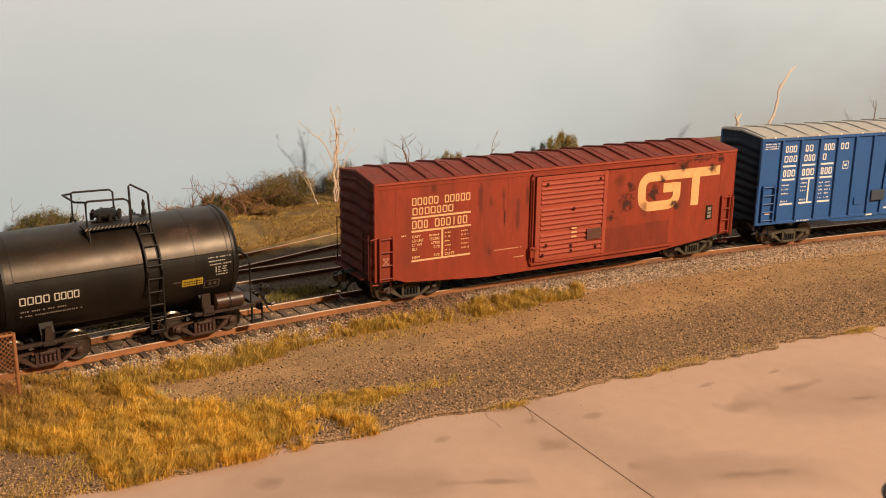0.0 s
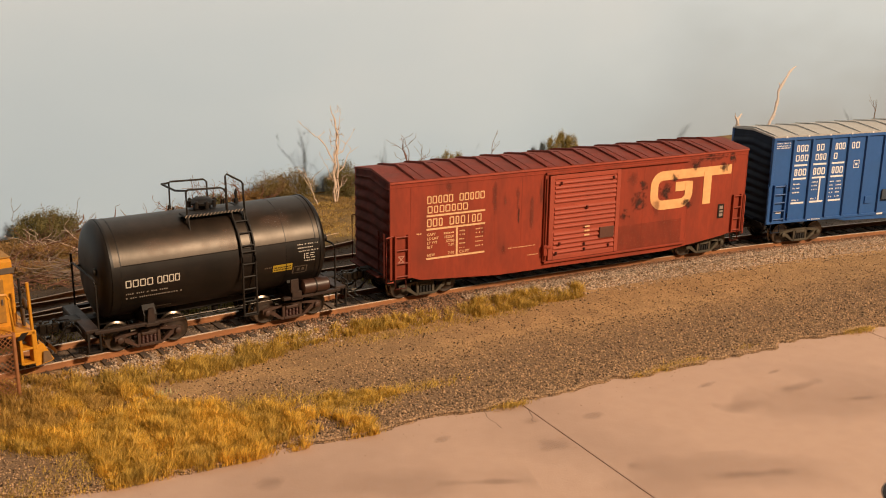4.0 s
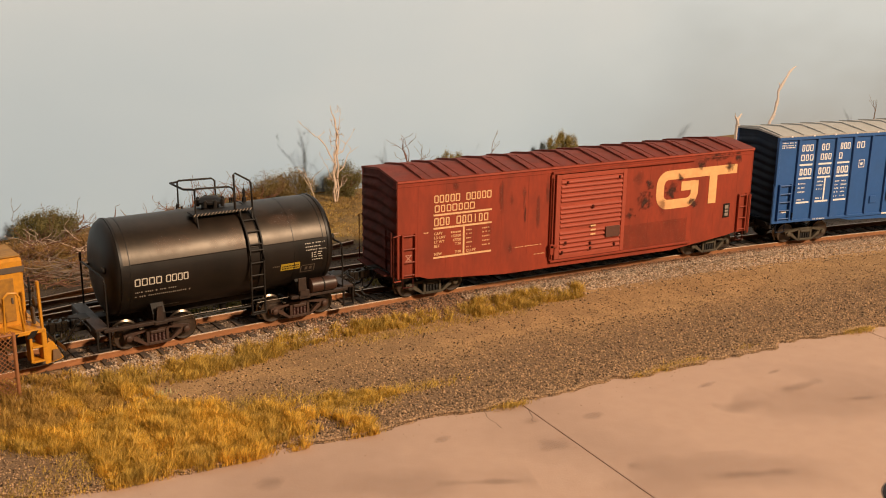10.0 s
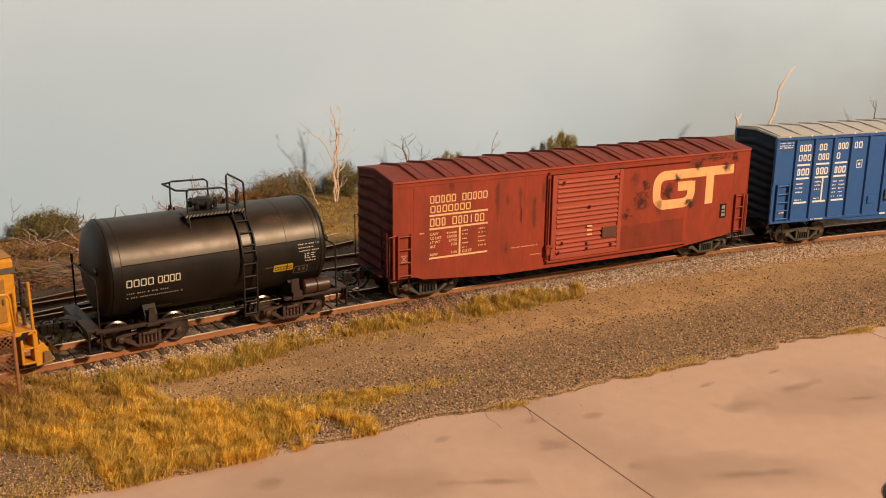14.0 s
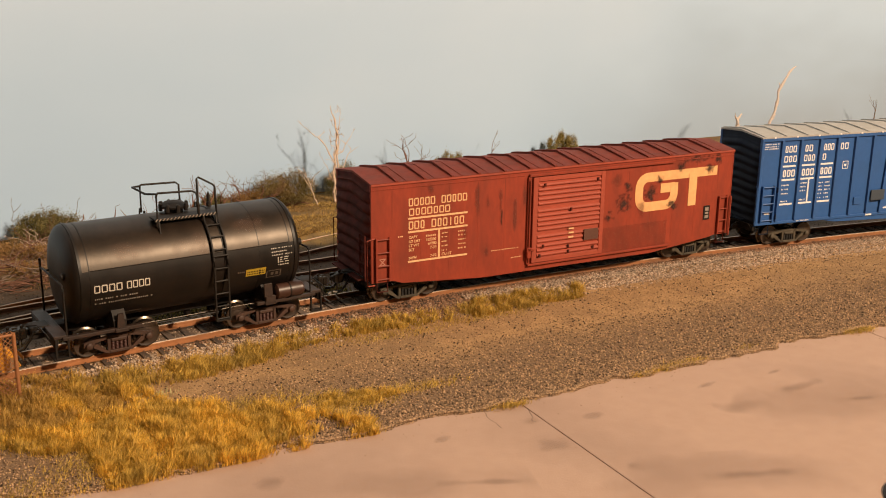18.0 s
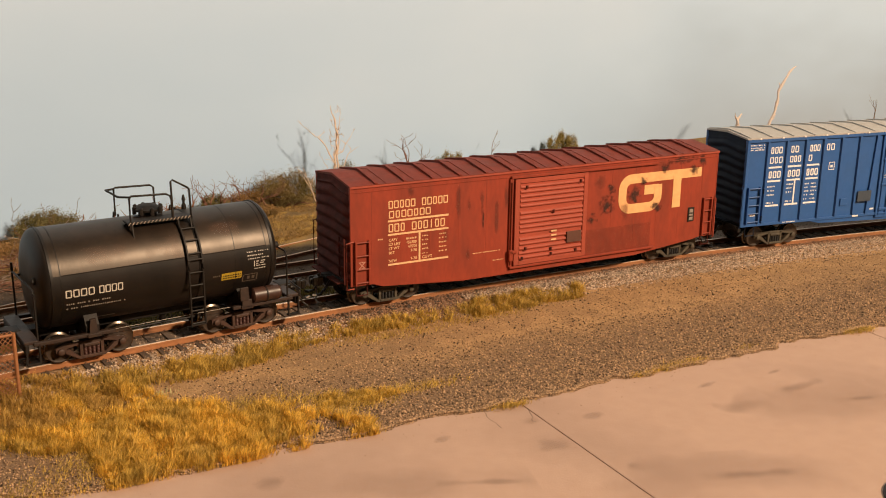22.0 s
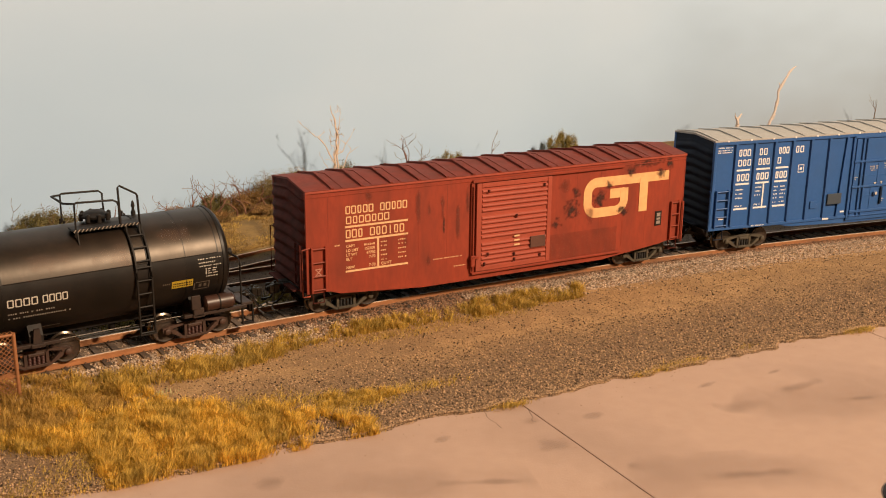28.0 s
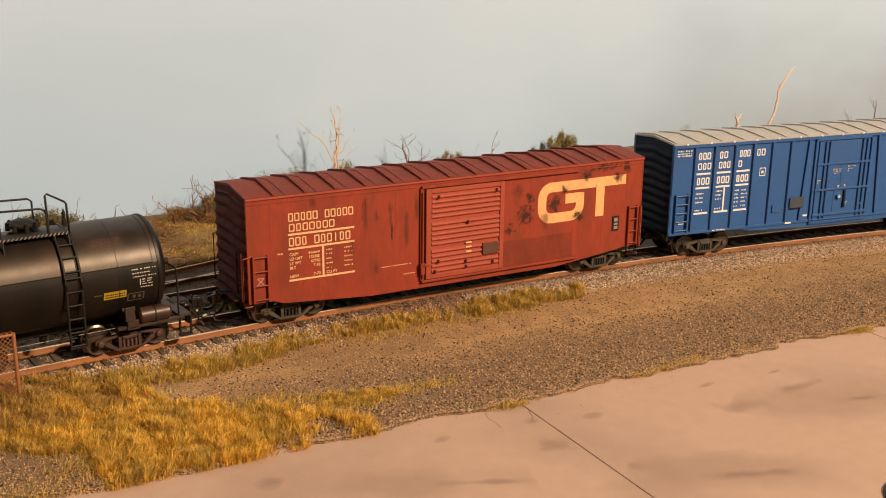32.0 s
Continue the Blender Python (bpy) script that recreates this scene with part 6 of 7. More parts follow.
    while len(pts) < 42000:
        x = rng.uniform(-300, 60)
        y = rng.uniform(70, wall_y(x) - 1)
        off = math.hypot(x, y - 1 / KAP) + 1 / KAP
        u = math.asin(x * abs(KAP)) / abs(KAP)
        near_siding = abs(off - siding_off(u)) < 15 if -262 < u < -64 else off < 82
        bare = 0.25 if x < -150 else -0.15
        if off < 74 or near_siding or noise.noise((x * 0.05, y * 0.05, 9.0)) < bare + rng.uniform(-0.25, 0.25):
            continue
        pts.append((x, y, ground_height(x, y) - 0.3))
    p = np.array(pts)
    blades("grass", "straw-coloured grass covering the bank behind the tracks", p, rng.uniform(0.5, 1.7, len(p)), straw, rng, 2.2, 0.13, swirl(p))
    pale_bank = material("bank_grass_pale", (0.52, 0.35, 0.085), 0.8, second=(0.40, 0.26, 0.065), grain=6.0, island=0.35)
    pts = []
    while len(pts) < 9000:
        x = rng.uniform(-190, -40)
        y = rng.uniform(92, wall_y(x) - 22)
        if noise.noise((x * 0.06, y * 0.09, 12.0)) > 0.08 + rng.uniform(-0.1, 0.1):
            pts.append((x, y, ground_height(x, y) - 0.2))
    p = np.array(pts)
    blades("grass", "soft pale yellow grass patches low on the bank", p, rng.uniform(0.4, 1.3, len(p)), pale_bank, rng, 2.0, 0.13, swirl(p))
    pale = material("pale_lichen", (0.50, 0.46, 0.22), 0.8, second=(0.40, 0.36, 0.16), grain=2.0)
    p = np.array([(a, b, GROUND_Z - 0.2) for a, b in zip(rng.normal(-193, 3.0, 140), rng.normal(-53, 1.8, 140))])
    blades("grass", "small patch of pale green lichen weeds", p, rng.uniform(0.7, 1.8, len(p)), pale, rng)
    moss = material("moss_weeds_olive", (0.26, 0.215, 0.05), 0.8, second=(0.15, 0.12, 0.033), grain=4.0, island=0.4)
    pts = []
    while len(pts) < 15000:
        u = rng.uniform(-250, 60)
        x, y, _ = track_at(u, rng.normal(25.5, 5.0))
        if noise.noise((x * 0.06, y * 0.06, 2.0)) > rng.uniform(-0.35, 0.2):
            pts.append((x, y, ground_height(x, y) - 0.3))
    p = np.array(pts)
    blades("grass", "low olive weeds between the tracks", p, rng.uniform(0.8, 2.4, len(p)), moss, rng, 0.8)


def grow(rng, base, direction, length, radius, depth, spread, out, tips, wiggle=0.35, knot=2.6):
    """Adds one limb as points with radii, and its side limbs."""
    p = Vector(base)
    d = Vector(direction).normalized()
    n = max(3, int(length / knot))
    pts, rad = [p.copy()], [radius]
    for i in range(n):
        d = (d + Vector((rng.uniform(-1, 1), rng.uniform(-1, 1), rng.uniform(-0.7, 0.8))) * wiggle).normalized()
        p = p + d * (length / n)
        pts.append(p.copy())
        rad.append(max(0.09, radius * (1 - 0.75 * (i + 1) / n)))
        if depth > 0 and i >= n * 0.25 and rng.random() < spread:
            side = (d + Vector((rng.uniform(-1, 1), rng.uniform(-0.6, 0.6), rng.uniform(-0.2, 0.9))) * 1.1).normalized()
            grow(rng, p, side, length * rng.uniform(0.3, 0.6), rad[-1] * 0.65, depth - 1, spread, out, tips, wiggle, knot)
    out.append((pts, rad))
    tips.append(p.copy())


def dead_tree(name, label, base, height, lean, mat, seed, radius=0.9, depth=2, spread=0.45, wiggle=0.28, knot=2.6):
    rng = random.Random(seed)
    out, tips = [], []
    grow(rng, (0, 0, 0), (lean[0], lean[1], 1), height, radius, depth, spread, out, tips, wiggle, knot)
    t = thing(name, label, "tree", pose(base[0] * MM, base[1] * MM, base[2] * MM))
    pts, rad = out[-1]
    bm = B()
    tube(bm, pts, rad, 6)
    part("trunk", bm, mat, t)
    for pts, rad in out[:-1]:
        bm = B()
        tube(bm, pts, rad, 5)
        part("branch", bm, mat, t)
    return t


def bush(label, base, size, seed, twig, leaf, leaves, twigs=16, reach=1.5, name="bush", leaf_size=1.0, loose=0.15):
    """A shrub: bare twigs from one foot and a crown of many small leaves in clumps."""
    rng = random.Random(seed)
    t = thing(name, label, "bush", pose(base[0] * MM, base[1] * MM, base[2] * MM))
    sx, sy, sz = size
    bm = B()
    tips = []
    for i in range(twigs):
        out = []
        d = (rng.uniform(-1, 1) * sx / sz, rng.uniform(-1, 1) * sy / sz, rng.uniform(0.5, 1.2))
        grow(rng, (rng.uniform(-.3, .3) * sx, rng.uniform(-.3, .3) * sy, -0.5), d, sz * rng.uniform(0.6, reach), 0.42, 2, 0.3, out, tips, 0.8, 1.6)
        for pts, rad in out:
            tube(bm, pts, rad, 4, False)
    tagged(part("brushwood", bm, twig, t, "tangled bare twigs"), kind="stuff")
    if leaves:
        nr = np.random.default_rng(seed)
        centres = []
        while len(centres) < 60:
            q = nr.uniform(-1, 1, 3)
            if q @ q < 1:
                centres.append(q)
        centres = np.array(centres) * np.array([sx, sy, sz * 0.5]) * 0.85 + np.array([0, 0, sz * 0.42])
        idx = nr.integers(0, len(centres), leaves)
        c = centres[idx] + nr.normal(0, loose, (leaves, 3)) * np.array([sx, sy, sz]) * 0.7
        c[:, 2] = np.abs(c[:, 2])
        a = nr.normal(0, 1, (leaves, 3))
        a /= np.linalg.norm(a, axis=1)[:, None]
        b = np.cross(a, nr.normal(0, 1, (leaves, 3)))
        b /= np.linalg.norm(b, axis=1)[:, None]
        s = nr.uniform(0.4, 1.15, leaves)[:, None] * leaf_size
        v = np.stack([c - a * s, c + b * s * 0.24, c + a * s, c - b * s * 0.24], 1).reshape(-1, 3) * MM
        f = [(4 * i, 4 * i + 1, 4 * i + 2, 4 * i + 3) for i in range(leaves)]
        me = bpy.data.meshes.new("foliage")
        me.from_pydata(v.tolist(), [], f)
        me.materials.append(leaf)
        ob = new("foliage", me)
        ob.parent = t
    return t


def plants():
    tan = material("dead_wood_tan", (0.76, 0.60, 0.48), 0.8, second=(0.56, 0.40, 0.29), grain=1.5, bump=0.05)
    red = material("twig_red_brown", (0.22, 0.10, 0.06), 0.8, second=(0.12, 0.06, 0.04), grain=1.5)
    grey = material("twig_grey", (0.26, 0.19, 0.145), 0.8, second=(0.17, 0.12, 0.095), grain=1.5)
    green = material("foliage_olive", (0.30, 0.225, 0.06), 0.75, second=(0.20, 0.16, 0.045), grain=3.0, island=0.5)
    brown = material("foliage_rusty", (0.34, 0.185, 0.06), 0.75, second=(0.24, 0.15, 0.05), grain=3.0, third=(0.13, 0.115, 0.035), patch=10.0, island=0.5)

    dim = material("foliage_dark_olive", (0.20, 0.165, 0.055), 0.75, second=(0.12, 0.10, 0.035), grain=3.0, island=0.5)

    def at(x, d):
        """A foot d millimetres before the backdrop at x."""
        y = wall_y(x) - d
        return (x, y, ground_height(x, y))

    foot = at(-49, 25)
    t = thing("dead_tree", "bare pale tan dead tree with fine branches", "tree", pose(*(Vector(foot) * MM)))
    rng = random.Random(2)
    h = 55 - foot[2]
    part("trunk", tube(B(), [(0, 0, -1), (-1.2, 0, h * 0.1), (0.2, 0, h * 0.2), (-1.0, 0.3, h * 0.3), (0.1, 0.3, h * 0.4), (-0.2, 0, h * 0.48), (1.3, 0, h * 0.55), (0.9, 0, h * 0.63), (1.6, 0, h * 0.7), (0.6, 0, h * 0.78), (0.3, 0, h * 0.86), (-1.6, 0, h * 0.93), (-2.2, 0, h)],
                       [0.8, 0.66, 0.74, 0.6, 0.7, 0.6, 0.68, 0.55, 0.6, 0.46, 0.4, 0.26, 0.12], 7), tan, t)
    part("trunk", tube(B(), [(0.8, 0.6, -1), (2.2, 0.8, h * 0.12), (1.4, 0.6, h * 0.24), (2.2, 0.4, h * 0.36), (1.2, 0.2, h * 0.48), (2.6, 0, h * 0.62), (1.8, 0, h * 0.74), (3.0, 0, h * 0.82)], [0.55, 0.5, 0.52, 0.42, 0.42, 0.32, 0.22, 0.1], 6), tan, t)
    part("trunk", tube(B(), [(-0.8, 0.2, -1), (0.6, -0.5, h * 0.14), (-1.3, -0.4, h * 0.27), (0.7, -0.3, h * 0.38), (-0.9, -0.2, h * 0.5), (0.2, 0, h * 0.6)], [0.42, 0.4, 0.36, 0.36, 0.26, 0.1], 6), tan, t)
    for pts, r0 in ((((0.1, 0, h * 0.40), (-3, 0, h * 0.50), (-5.4, 0, h * 0.60), (-9.6, 0, h * 0.69), (-11.4, 0, h * 0.70), (-16, 0, h * 0.79)), 0.40), (((0.6, 0, h * 0.5), (4.5, 0, h * 0.52), (6.4, 0, h * 0.60), (9, 0, h * 0.66)), 0.28),
                    (((1, 0, h * 0.30), (5, 0, h * 0.36), (7.4, 0, h * 0.48), (10, 1, h * 0.53)), 0.3), (((0.2, 0, h * 0.7), (2.6, 0, h * 0.76), (3, 0, h * 0.84)), 0.22), (((0.3, 0, h * 0.2), (-3, 0, h * 0.28), (-4.6, 0, h * 0.38)), 0.26),
                    (((1, 0, h * 0.56), (-2.2, 0, h * 0.60), (-2.6, 0, h * 0.66)), 0.24), (((0, 0, h * 0.1), (3.2, 0, h * 0.16), (4.4, 0, h * 0.26)), 0.3)):
        part("branch", tube(B(), pts, [r0 - (r0 - 0.1) * k / (len(pts) - 1) for k in range(len(pts))], 5), tan, t)
        for q in pts[1:]:
            out, tips = [], []
            grow(rng, q, (rng.uniform(-1, 1), 0.2, rng.uniform(-0.1, 1)), rng.uniform(3, 7), 0.15, 2, 0.5, out, tips, 0.6)
            for p, r in out:
                part("twig", tube(B(), p, r, 4), tan, t)
    for k in range(24):
        z = h * rng.uniform(0.08, 0.95)
        out, tips = [], []
        grow(rng, (rng.uniform(-0.4, 1.0), 0, z), (rng.choice((-1, 1)), rng.uniform(-0.3, 0.3), rng.uniform(-0.2, 1)), rng.uniform(2.5, 5.5), 0.14, 1, 0.5, out, tips, 0.7)
        for p, r in out:
            part("twig", tube(B(), p, r, 4), tan if k % 3 else red, t)
    dead_tree("dead_tree", "slim bare pale tan dead sapling", at(-61, 26), 25, (-0.25, 0.0), tan, 4, 0.42, 1, 0.35, 0.35)
    pink = material("dead_wood_pinkish", (0.70, 0.60, 0.54), 0.85, second=(0.56, 0.45, 0.39), grain=1.2, bump=0.1)
    t = thing("dead_tree", "tall thin leaning tan dead stem", "tree", pose(*(Vector(at(282, 81.7)) * MM)))
    part("trunk", tube(B(), [(-3, 0, -1), (-2.2, 0, 9), (-1, 0, 19), (1.6, 0.5, 25), (5, 0, 32), (5.2, -0.4, 37), (6.6, 0, 41), (6.8, 0.4, 46), (9, 0, 50), (12.6, 0, 55), (15.2, 0, 59), (18.4, 0, 61.4), (21, 0, 62.6)],
                       [1.0, 0.95, 0.9, 1.05, 0.8, 1.1, 0.75, 0.95, 1.15, 0.75, 0.9, 0.6, 0.3], 7), pink, t)
    for pts in (((5, 0, 34), (7.4, 0, 37), (7.8, 0, 41)), ((8, 0, 48), (6.2, 0, 52)), ((1.6, 0.5, 25), (4.4, 0, 27), (5.8, 0, 30)), ((12.6, 0, 55), (14.8, 0, 55.6))):
        part("branch", tube(B(), pts, [0.45 - 0.28 * k / (len(pts) - 1) for k in range(len(pts))], 5), pink, t)
    t = thing("dead_tree", "short forked tan dead stem", "tree", pose(*(Vector(at(256, 76.3)) * MM)))
    part("trunk", tube(B(), [(0, 0, -1), (0.6, 0, 9), (-0.3, 0, 17), (0.3, 0, 24), (0, 0, 29)], [1.3, 1.2, 1.15, 1.25, 1.0], 7), pink, t)
    for pts in (((0, 0, 27), (-2.2, 0, 30), (-2.0, 0, 32)), ((0, 0, 27.5), (2.6, 0, 30.6), (3.6, 0, 31.4)), ((0.3, 0, 22), (2.4, 0, 24))):
        part("branch", tube(B(), pts, [0.9 - 0.5 * k / (len(pts) - 1) for k in range(len(pts))], 5), pink, t)
    dead_tree("dead_tree", "small bare grey-brown sapling", at(466, 22), 23, (0.0, 0.0), grey, 8, 0.7, 2, 0.5, 0.2)
    dead_tree("dead_tree", "bare reddish twisted sapling", at(10, 22), 30, (-0.2, 0.0), red, 17, 0.8, 2, 0.65, 0.55)
    dead_tree("dead_tree", "small bare greyish sapling", at(19, 22), 27, (0.0, 0.0), grey, 19, 0.7, 2, 0.6, 0.5)
    dead_tree("dead_tree", "thin reddish bare dry twig", at(70, 20), 21, (0.1, 0.0), red, 23, 0.5, 2, 0.5, 0.3)
    dead_tree("dead_tree", "small bare red-brown sapling", at(-176, 20), 15, (0.2, 0.0), red, 41, 0.7, 2, 0.5, 0.5)
    dead_tree("dead_tree", "thin arching bare dry twig", at(-161, 20), 13, (0.1, 0.0), grey, 43, 0.5, 1, 0.4, 0.5)
    dead_tree("dead_tree", "bare red-brown twisted sapling", at(-97, 19), 16, (-0.3, 0.0), red, 47, 0.9, 2, 0.6, 0.5)
    for x, d, h, lean, seed in ((-112, 18, 17, -0.8, 51), (-101, 18, 22, 0.9, 52), (-197, 16, 19, 0.5, 54), (-192, 17, 18, -0.6, 55), (-195, 17, 17, 1.2, 58), (-190, 17, 16, -1.3, 59), (-122, 18, 15, 0.5, 57)):
        dead_tree("dead_branch", "gnarled red-brown bare branch on the bank", at(x, d), h, (lean, 0.0), red, seed, 0.75, 2, 0.55, 0.62)
    bush("dense olive-green shrub with reddish bare twigs", at(-203, 16), (17, 8, 15), 3, red, dim, 22000, 16, 0.95, leaf_size=0.65)
    for x, d, h, lean, seed in ((-142, 24, 14, -1.3, 101), (-136, 23, 18, -0.7, 102), (-132, 24, 21, -0.2, 103), (-128, 23, 20, 0.3, 104), (-125, 22, 17, 0.8, 105), (-138, 25, 16, -1.5, 106), (-131, 25, 18, -0.9, 107), (-127, 24, 17, 1.1, 108),
                                (-134, 24, 15, 0.9, 109), (-129, 24, 16, -1.2, 110), (-108, 22, 15, -0.6, 111), (-103, 22, 20, -0.2, 112), (-95, 21, 17, 0.6, 113), (-88, 22, 20, -0.4, 114)):
        dead_tree("dead_branch", "gnarled twisted red-brown bare branch on the bank", at(x, d), h, (lean, 0.0), red, seed, 0.8 if x < -120 else 0.55, 2, 0.42, 0.62, 1.5)
    bush("low dry tangle under gnarled branches", at(-138, 20), (11, 6, 9), 5, red, brown, 5000, 8, 0.9, leaf_size=0.6)
    bush("low olive shrub behind red twigs", at(-119, 15), (10, 6, 12), 6, red, dim, 14000, 3, 0.8, leaf_size=0.6)
    mixed = material("foliage_olive_brown", (0.27, 0.185, 0.06), 0.75, second=(0.17, 0.125, 0.042), grain=5.0, third=(0.14, 0.125, 0.045), patch=12.0, patch_amount=0.8, island=0.5)
    bush("rounded rust and olive shrub with red twigs", at(-79, 17), (20, 9, 20), 9, red, mixed, 26000, 14, 1.05, leaf_size=0.6)
    bush("low dry tangle of red-brown brush", at(-101, 15), (13, 7, 12), 33, red, brown, 9000, 14, 1.35, leaf_size=0.62)
    bush("olive and brown shrub beside the dead tree", at(-39, 15), (14, 7, 22), 10, red, dim, 16000, 10, 0.95, leaf_size=0.62)
    bush("small rounded olive-green foliage bush", at(136, 16), (15, 8, 24), 12, grey, green, 34000, 2, 0.4, leaf_size=0.5, loose=0.1)
    bush("low rounded olive-green foliage bush", at(38, 16), (12, 7, 22), 14, grey, green, 26000, 2, 0.4, leaf_size=0.5, loose=0.1)
    bush("low thin brown leafless brush", at(72, 15), (8, 5, 9), 15, red, brown, 500, 8, 1.2)
    for i, (x, d, sx, sz) in enumerate(((-222, 32, 12, 8), (-205, 38, 11, 7), (-188, 34, 12, 9), (-172, 36, 11, 7), (-156, 34, 11, 8), (-215, 48, 10, 5), (-190, 50, 10, 5), (-122, 30, 10, 6), (-95, 32, 9, 5))):
        bush("low dry brown brush on the bank", at(x, d), (sx, 8, sz), 70 + i, red, brown, 5000, 10, 1.1, leaf_size=0.6)
    # fallen brush on the bank
    for i, (x, d, n) in enumerate(((-212, 30, 34), (-190, 34, 30), (-232, 28, 28), (-165, 36, 24), (-200, 22, 26), (-224, 42, 40), (-205, 48, 44), (-184, 46, 40), (-163, 48, 20), (-238, 50, 34), (-216, 60, 40), (-192, 62, 40), (-170, 60, 20))):
        rng = random.Random(60 + i)
        bx0 = at(x, d)
        t = thing("brush_pile", "flat pile of dry red-brown fallen twigs", "brush", pose(*(Vector(bx0) * MM)))
        bm = B()
        for _ in range(n):
            a = rng.uniform(-0.5, 0.5) + (math.pi if rng.random() < 0.5 else 0)
            out, tips = [], []
            grow(rng, (rng.uniform(-12, 12), rng.uniform(-7, 7), rng.uniform(0.4, 3.2)), (math.cos(a), math.sin(a), 0.02), rng.uniform(7, 18), 0.27, 2, 0.4, out, tips, 0.5)
            for pts, rad in out:
                tube(bm, [(p.x, p.y, max(0.3, p.z)) for p in pts], rad, 4, False)
        tagged(part("brushwood", bm, (red, tan, grey)[(0, 1, 0, 0, 2, 0, 2, 0, 0, 2, 0, 2, 0)[i]], t), kind="stuff")


def fence():
    x1, y1, a1 = track_at(-236.4, -20.4)
    f = thing("chain_link_fence", "rusty orange chain-link fence panel with pipe frame", "fence", pose(x1 * MM, y1 * MM, 0, 0, 0, math.degrees(a1)))
    z0, z1, w = -4.6, 17.3, 44.0
    part("post", tube(B(), [(0, 0, -6.5), (0, 0, z1)], 0.62, 10), "fence", f)
    part("post", tube(B(), [(-w, 0, -6.5), (-w, 0, z1)], 0.62, 10), "fence", f)
    part("top_rail", tube(B(), [(0, 0, z1 - 0.5), (-w, 0, z1 - 0.5)], 0.5, 8), "fence", f)
    part("bottom_rail", tube(B(), [(0, 0, z0), (-w, 0, z0)], 0.3, 8), "fence", f)
    bm = B()
    pitch, h = 1.55, z1 + 0.7 - z0
    k = -int(h / pitch) - 1
    while k * pitch < w:
        a = k * pitch
        for s in (0, 1):
            lo, hi = max(0.0, -a), min(h, w - a)
            if hi - lo < 0.5:
                continue
            if s == 0:
                p, q = (-(a + lo), z0 + lo), (-(a + hi), z0 + hi)
            else:
                p, q = (-(w - a - lo), z0 + lo), (-(w - a - hi), z0 + hi)
            tube(bm, [(p[0], 0.08 - 0.16 * s, p[1]), (q[0], 0.08 - 0.16 * s, q[1])], 0.13, 4, False)
        k += 1
    part("wire_mesh", bm, "fence", f)


# ---- build ----
room()
backdrop()
ground()
slab()
stones()
grass()
plants()
fence()
CARS = {"red": (boxcar_red(), 0.0, 145), "blue": (boxcar_blue(), 197.8, 145), "tank": (tank_car(), -159.5, 54.3), "loco": (locomotive(), LOCO_U, 70)}
tracks()

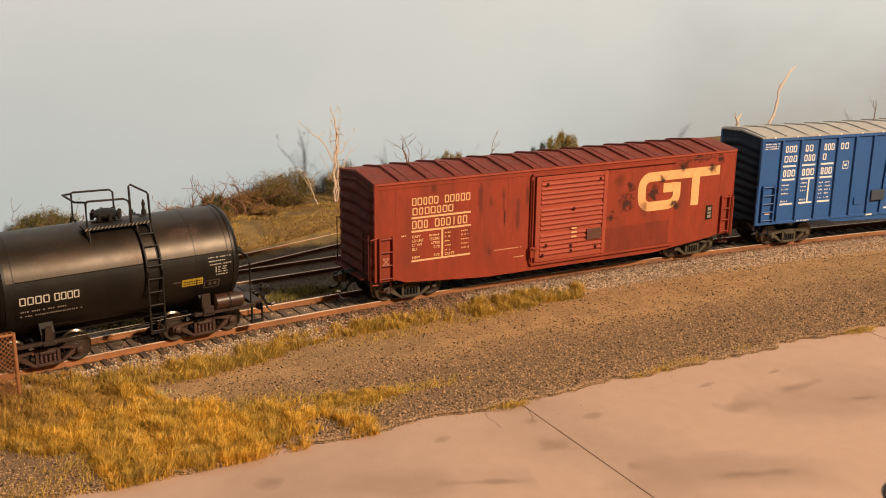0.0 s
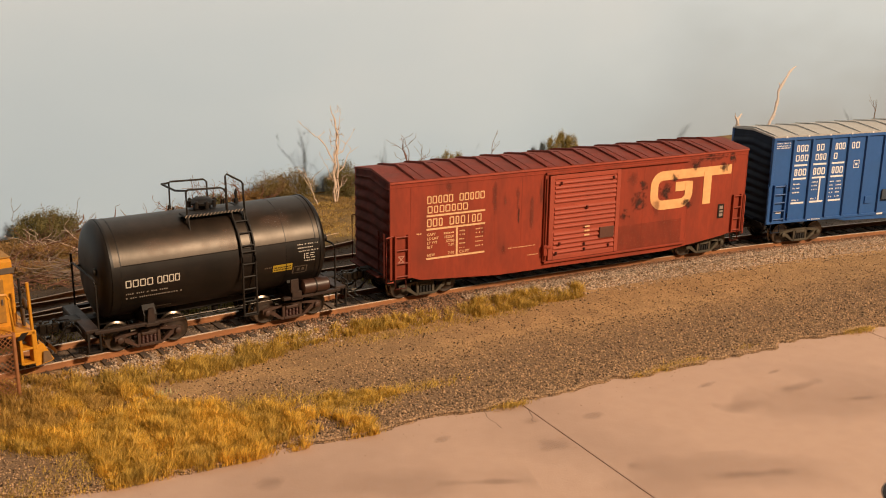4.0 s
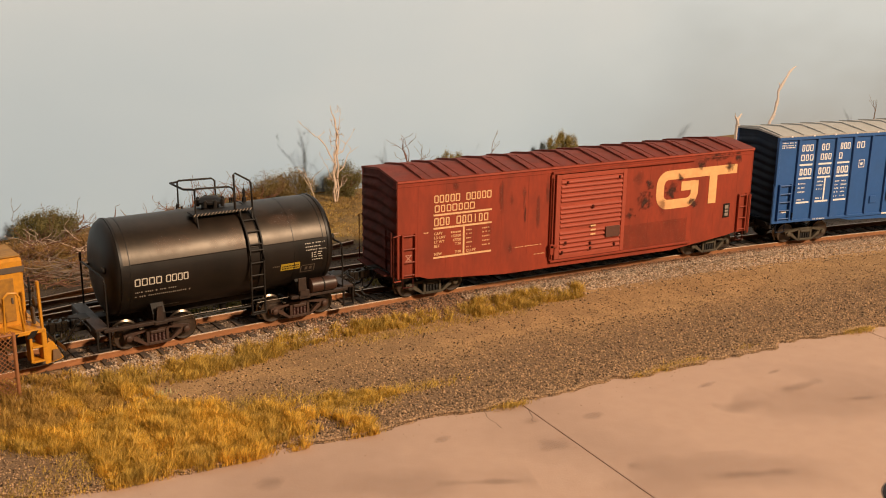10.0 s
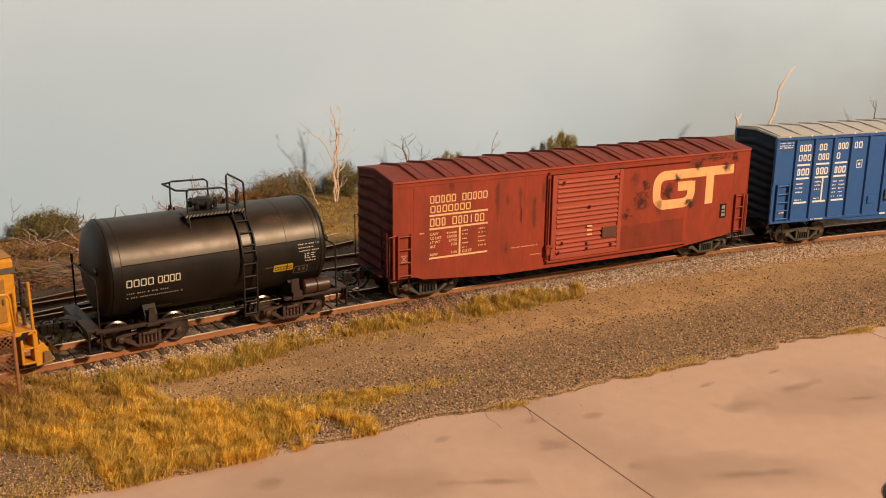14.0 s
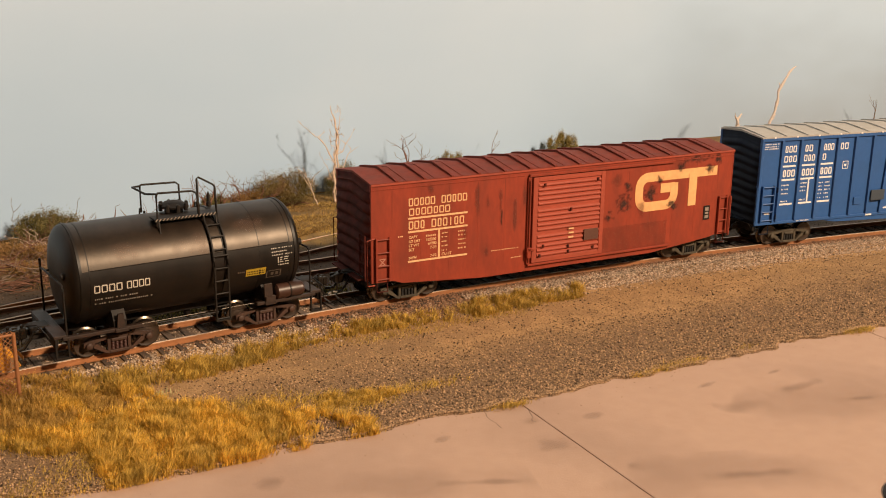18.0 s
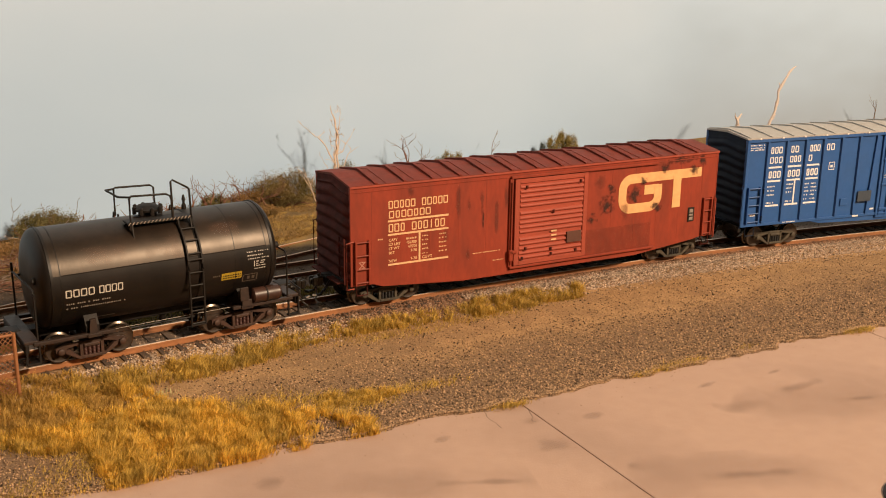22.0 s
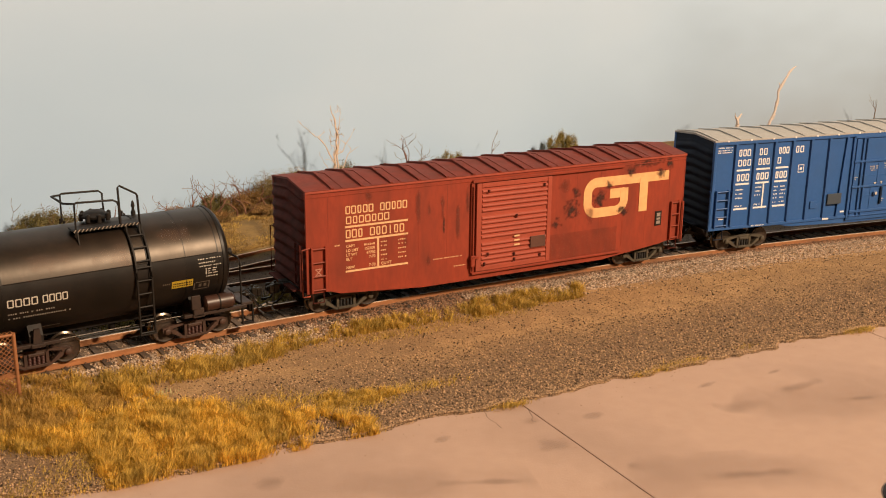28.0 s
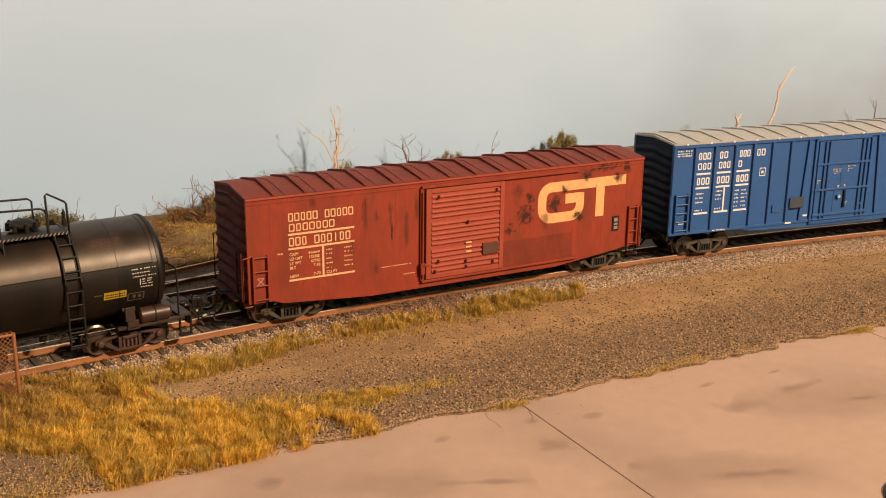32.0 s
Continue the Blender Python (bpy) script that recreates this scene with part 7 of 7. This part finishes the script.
# travel along the track in millimetres from each car's resting place, by seconds
TRAVEL = {
    "tank": ((0, -37.5), (0.5, -28.35), (1.0, -18.95), (1.35, -12.6), (1.5, -10.9), (2.0, -9.25), (2.5, -7.55), (3.0, -5.9), (3.5, -4.4), (4.5, -2.1), (5.5, -0.85), (6.0, -0.5),
             (6.5, -0.1), (7.0, 0), (12.6, 0), (13.0, -0.2), (13.5, -1.5), (14.0, -2.85), (14.5, -3.6), (15.5, -6.3), (16.5, -9.5), (17.0, -10.9), (18.0, -13.65),
             (19.0, -16.1), (20.0, -18.65), (21.0, -20.7), (22.0, -22.95), (23.0, -25.1), (24.0, -27.5), (25.0, -30.2), (25.5, -31.8), (26.5, -35.2), (27.5, -39.0), (28.0, -41.2),
             (29.0, -46.3), (30.0, -51.0), (30.5, -54.0), (31.0, -57.3), (31.5, -60.8), (32.0, -64.7)),
    "red": ((0, -10.0), (1.45, -10.0), (1.6, -9.8), (2.0, -8.7), (2.5, -7.1), (3.0, -5.65), (3.5, -4.45), (4.5, -2.1), (5.5, -0.85), (6.0, -0.45), (6.5, 0), (13.1, 0), (13.5, -0.85),
            (14.0, -1.9), (14.5, -2.2), (15.5, -4.7), (16.5, -7.75), (17.0, -9.05), (18.0, -11.5), (19.0, -13.95), (20.0, -16.1), (21.0, -18.1), (22.0, -20.4), (23.0, -22.65),
            (24.0, -25.0), (25.0, -27.8), (25.5, -29.2), (26.5, -32.6), (27.5, -36.5), (28.0, -38.8), (29.0, -43.6), (30.0, -48.3), (30.5, -51.2), (31.0, -54.5), (31.5, -58.3),
            (32.0, -62.1)),
    "blue": ((0, -9.95), (1.5, -9.9), (2.0, -8.95), (2.5, -7.6), (3.0, -5.8), (3.5, -4.4), (4.5, -2.1), (5.5, -0.85), (6.0, -0.4), (6.5, 0), (13.2, 0), (13.5, -0.6), (14.0, -1.4),
             (14.5, -1.5), (15.5, -3.7), (16.5, -6.6), (17.0, -7.7), (18.0, -10.1), (19.0, -12.7), (20.0, -14.8), (21.0, -16.7), (22.0, -18.6), (23.0, -21.0), (24.0, -23.7),
             (25.0, -26.3), (25.5, -27.85), (26.5, -31.1), (27.5, -35.0), (28.0, -37.35), (29.0, -41.9), (30.0, -46.8), (30.5, -49.45), (31.0, -52.8), (31.5, -56.4), (32.0, -60.4)),
}
TRAVEL["loco"] = TRAVEL["tank"]


def moved(key, t):
    rows = TRAVEL[key]
    return float(np.interp(t, [r[0] for r in rows], [r[1] for r in rows]))


def motions():
    for key, (ob, u0, base) in CARS.items():
        walk(ob, [(t, car_pose(u0 + d, base)) for t, d in TRAVEL[key]])
    times = [round(0.2 * i, 1) for i in range(161)]
    for ob, key, r in WHEELS:
        at = ob.location.copy()
        rows = [(t, Matrix.Translation(at) @ Matrix.Rotation(moved(key, t) / r, 4, "Y")) for t in times
                if t in (0.0, 32.0) or abs(moved(key, t + 0.2) - moved(key, t - 0.2)) > 0.01]
        walk(ob, rows)


motions()
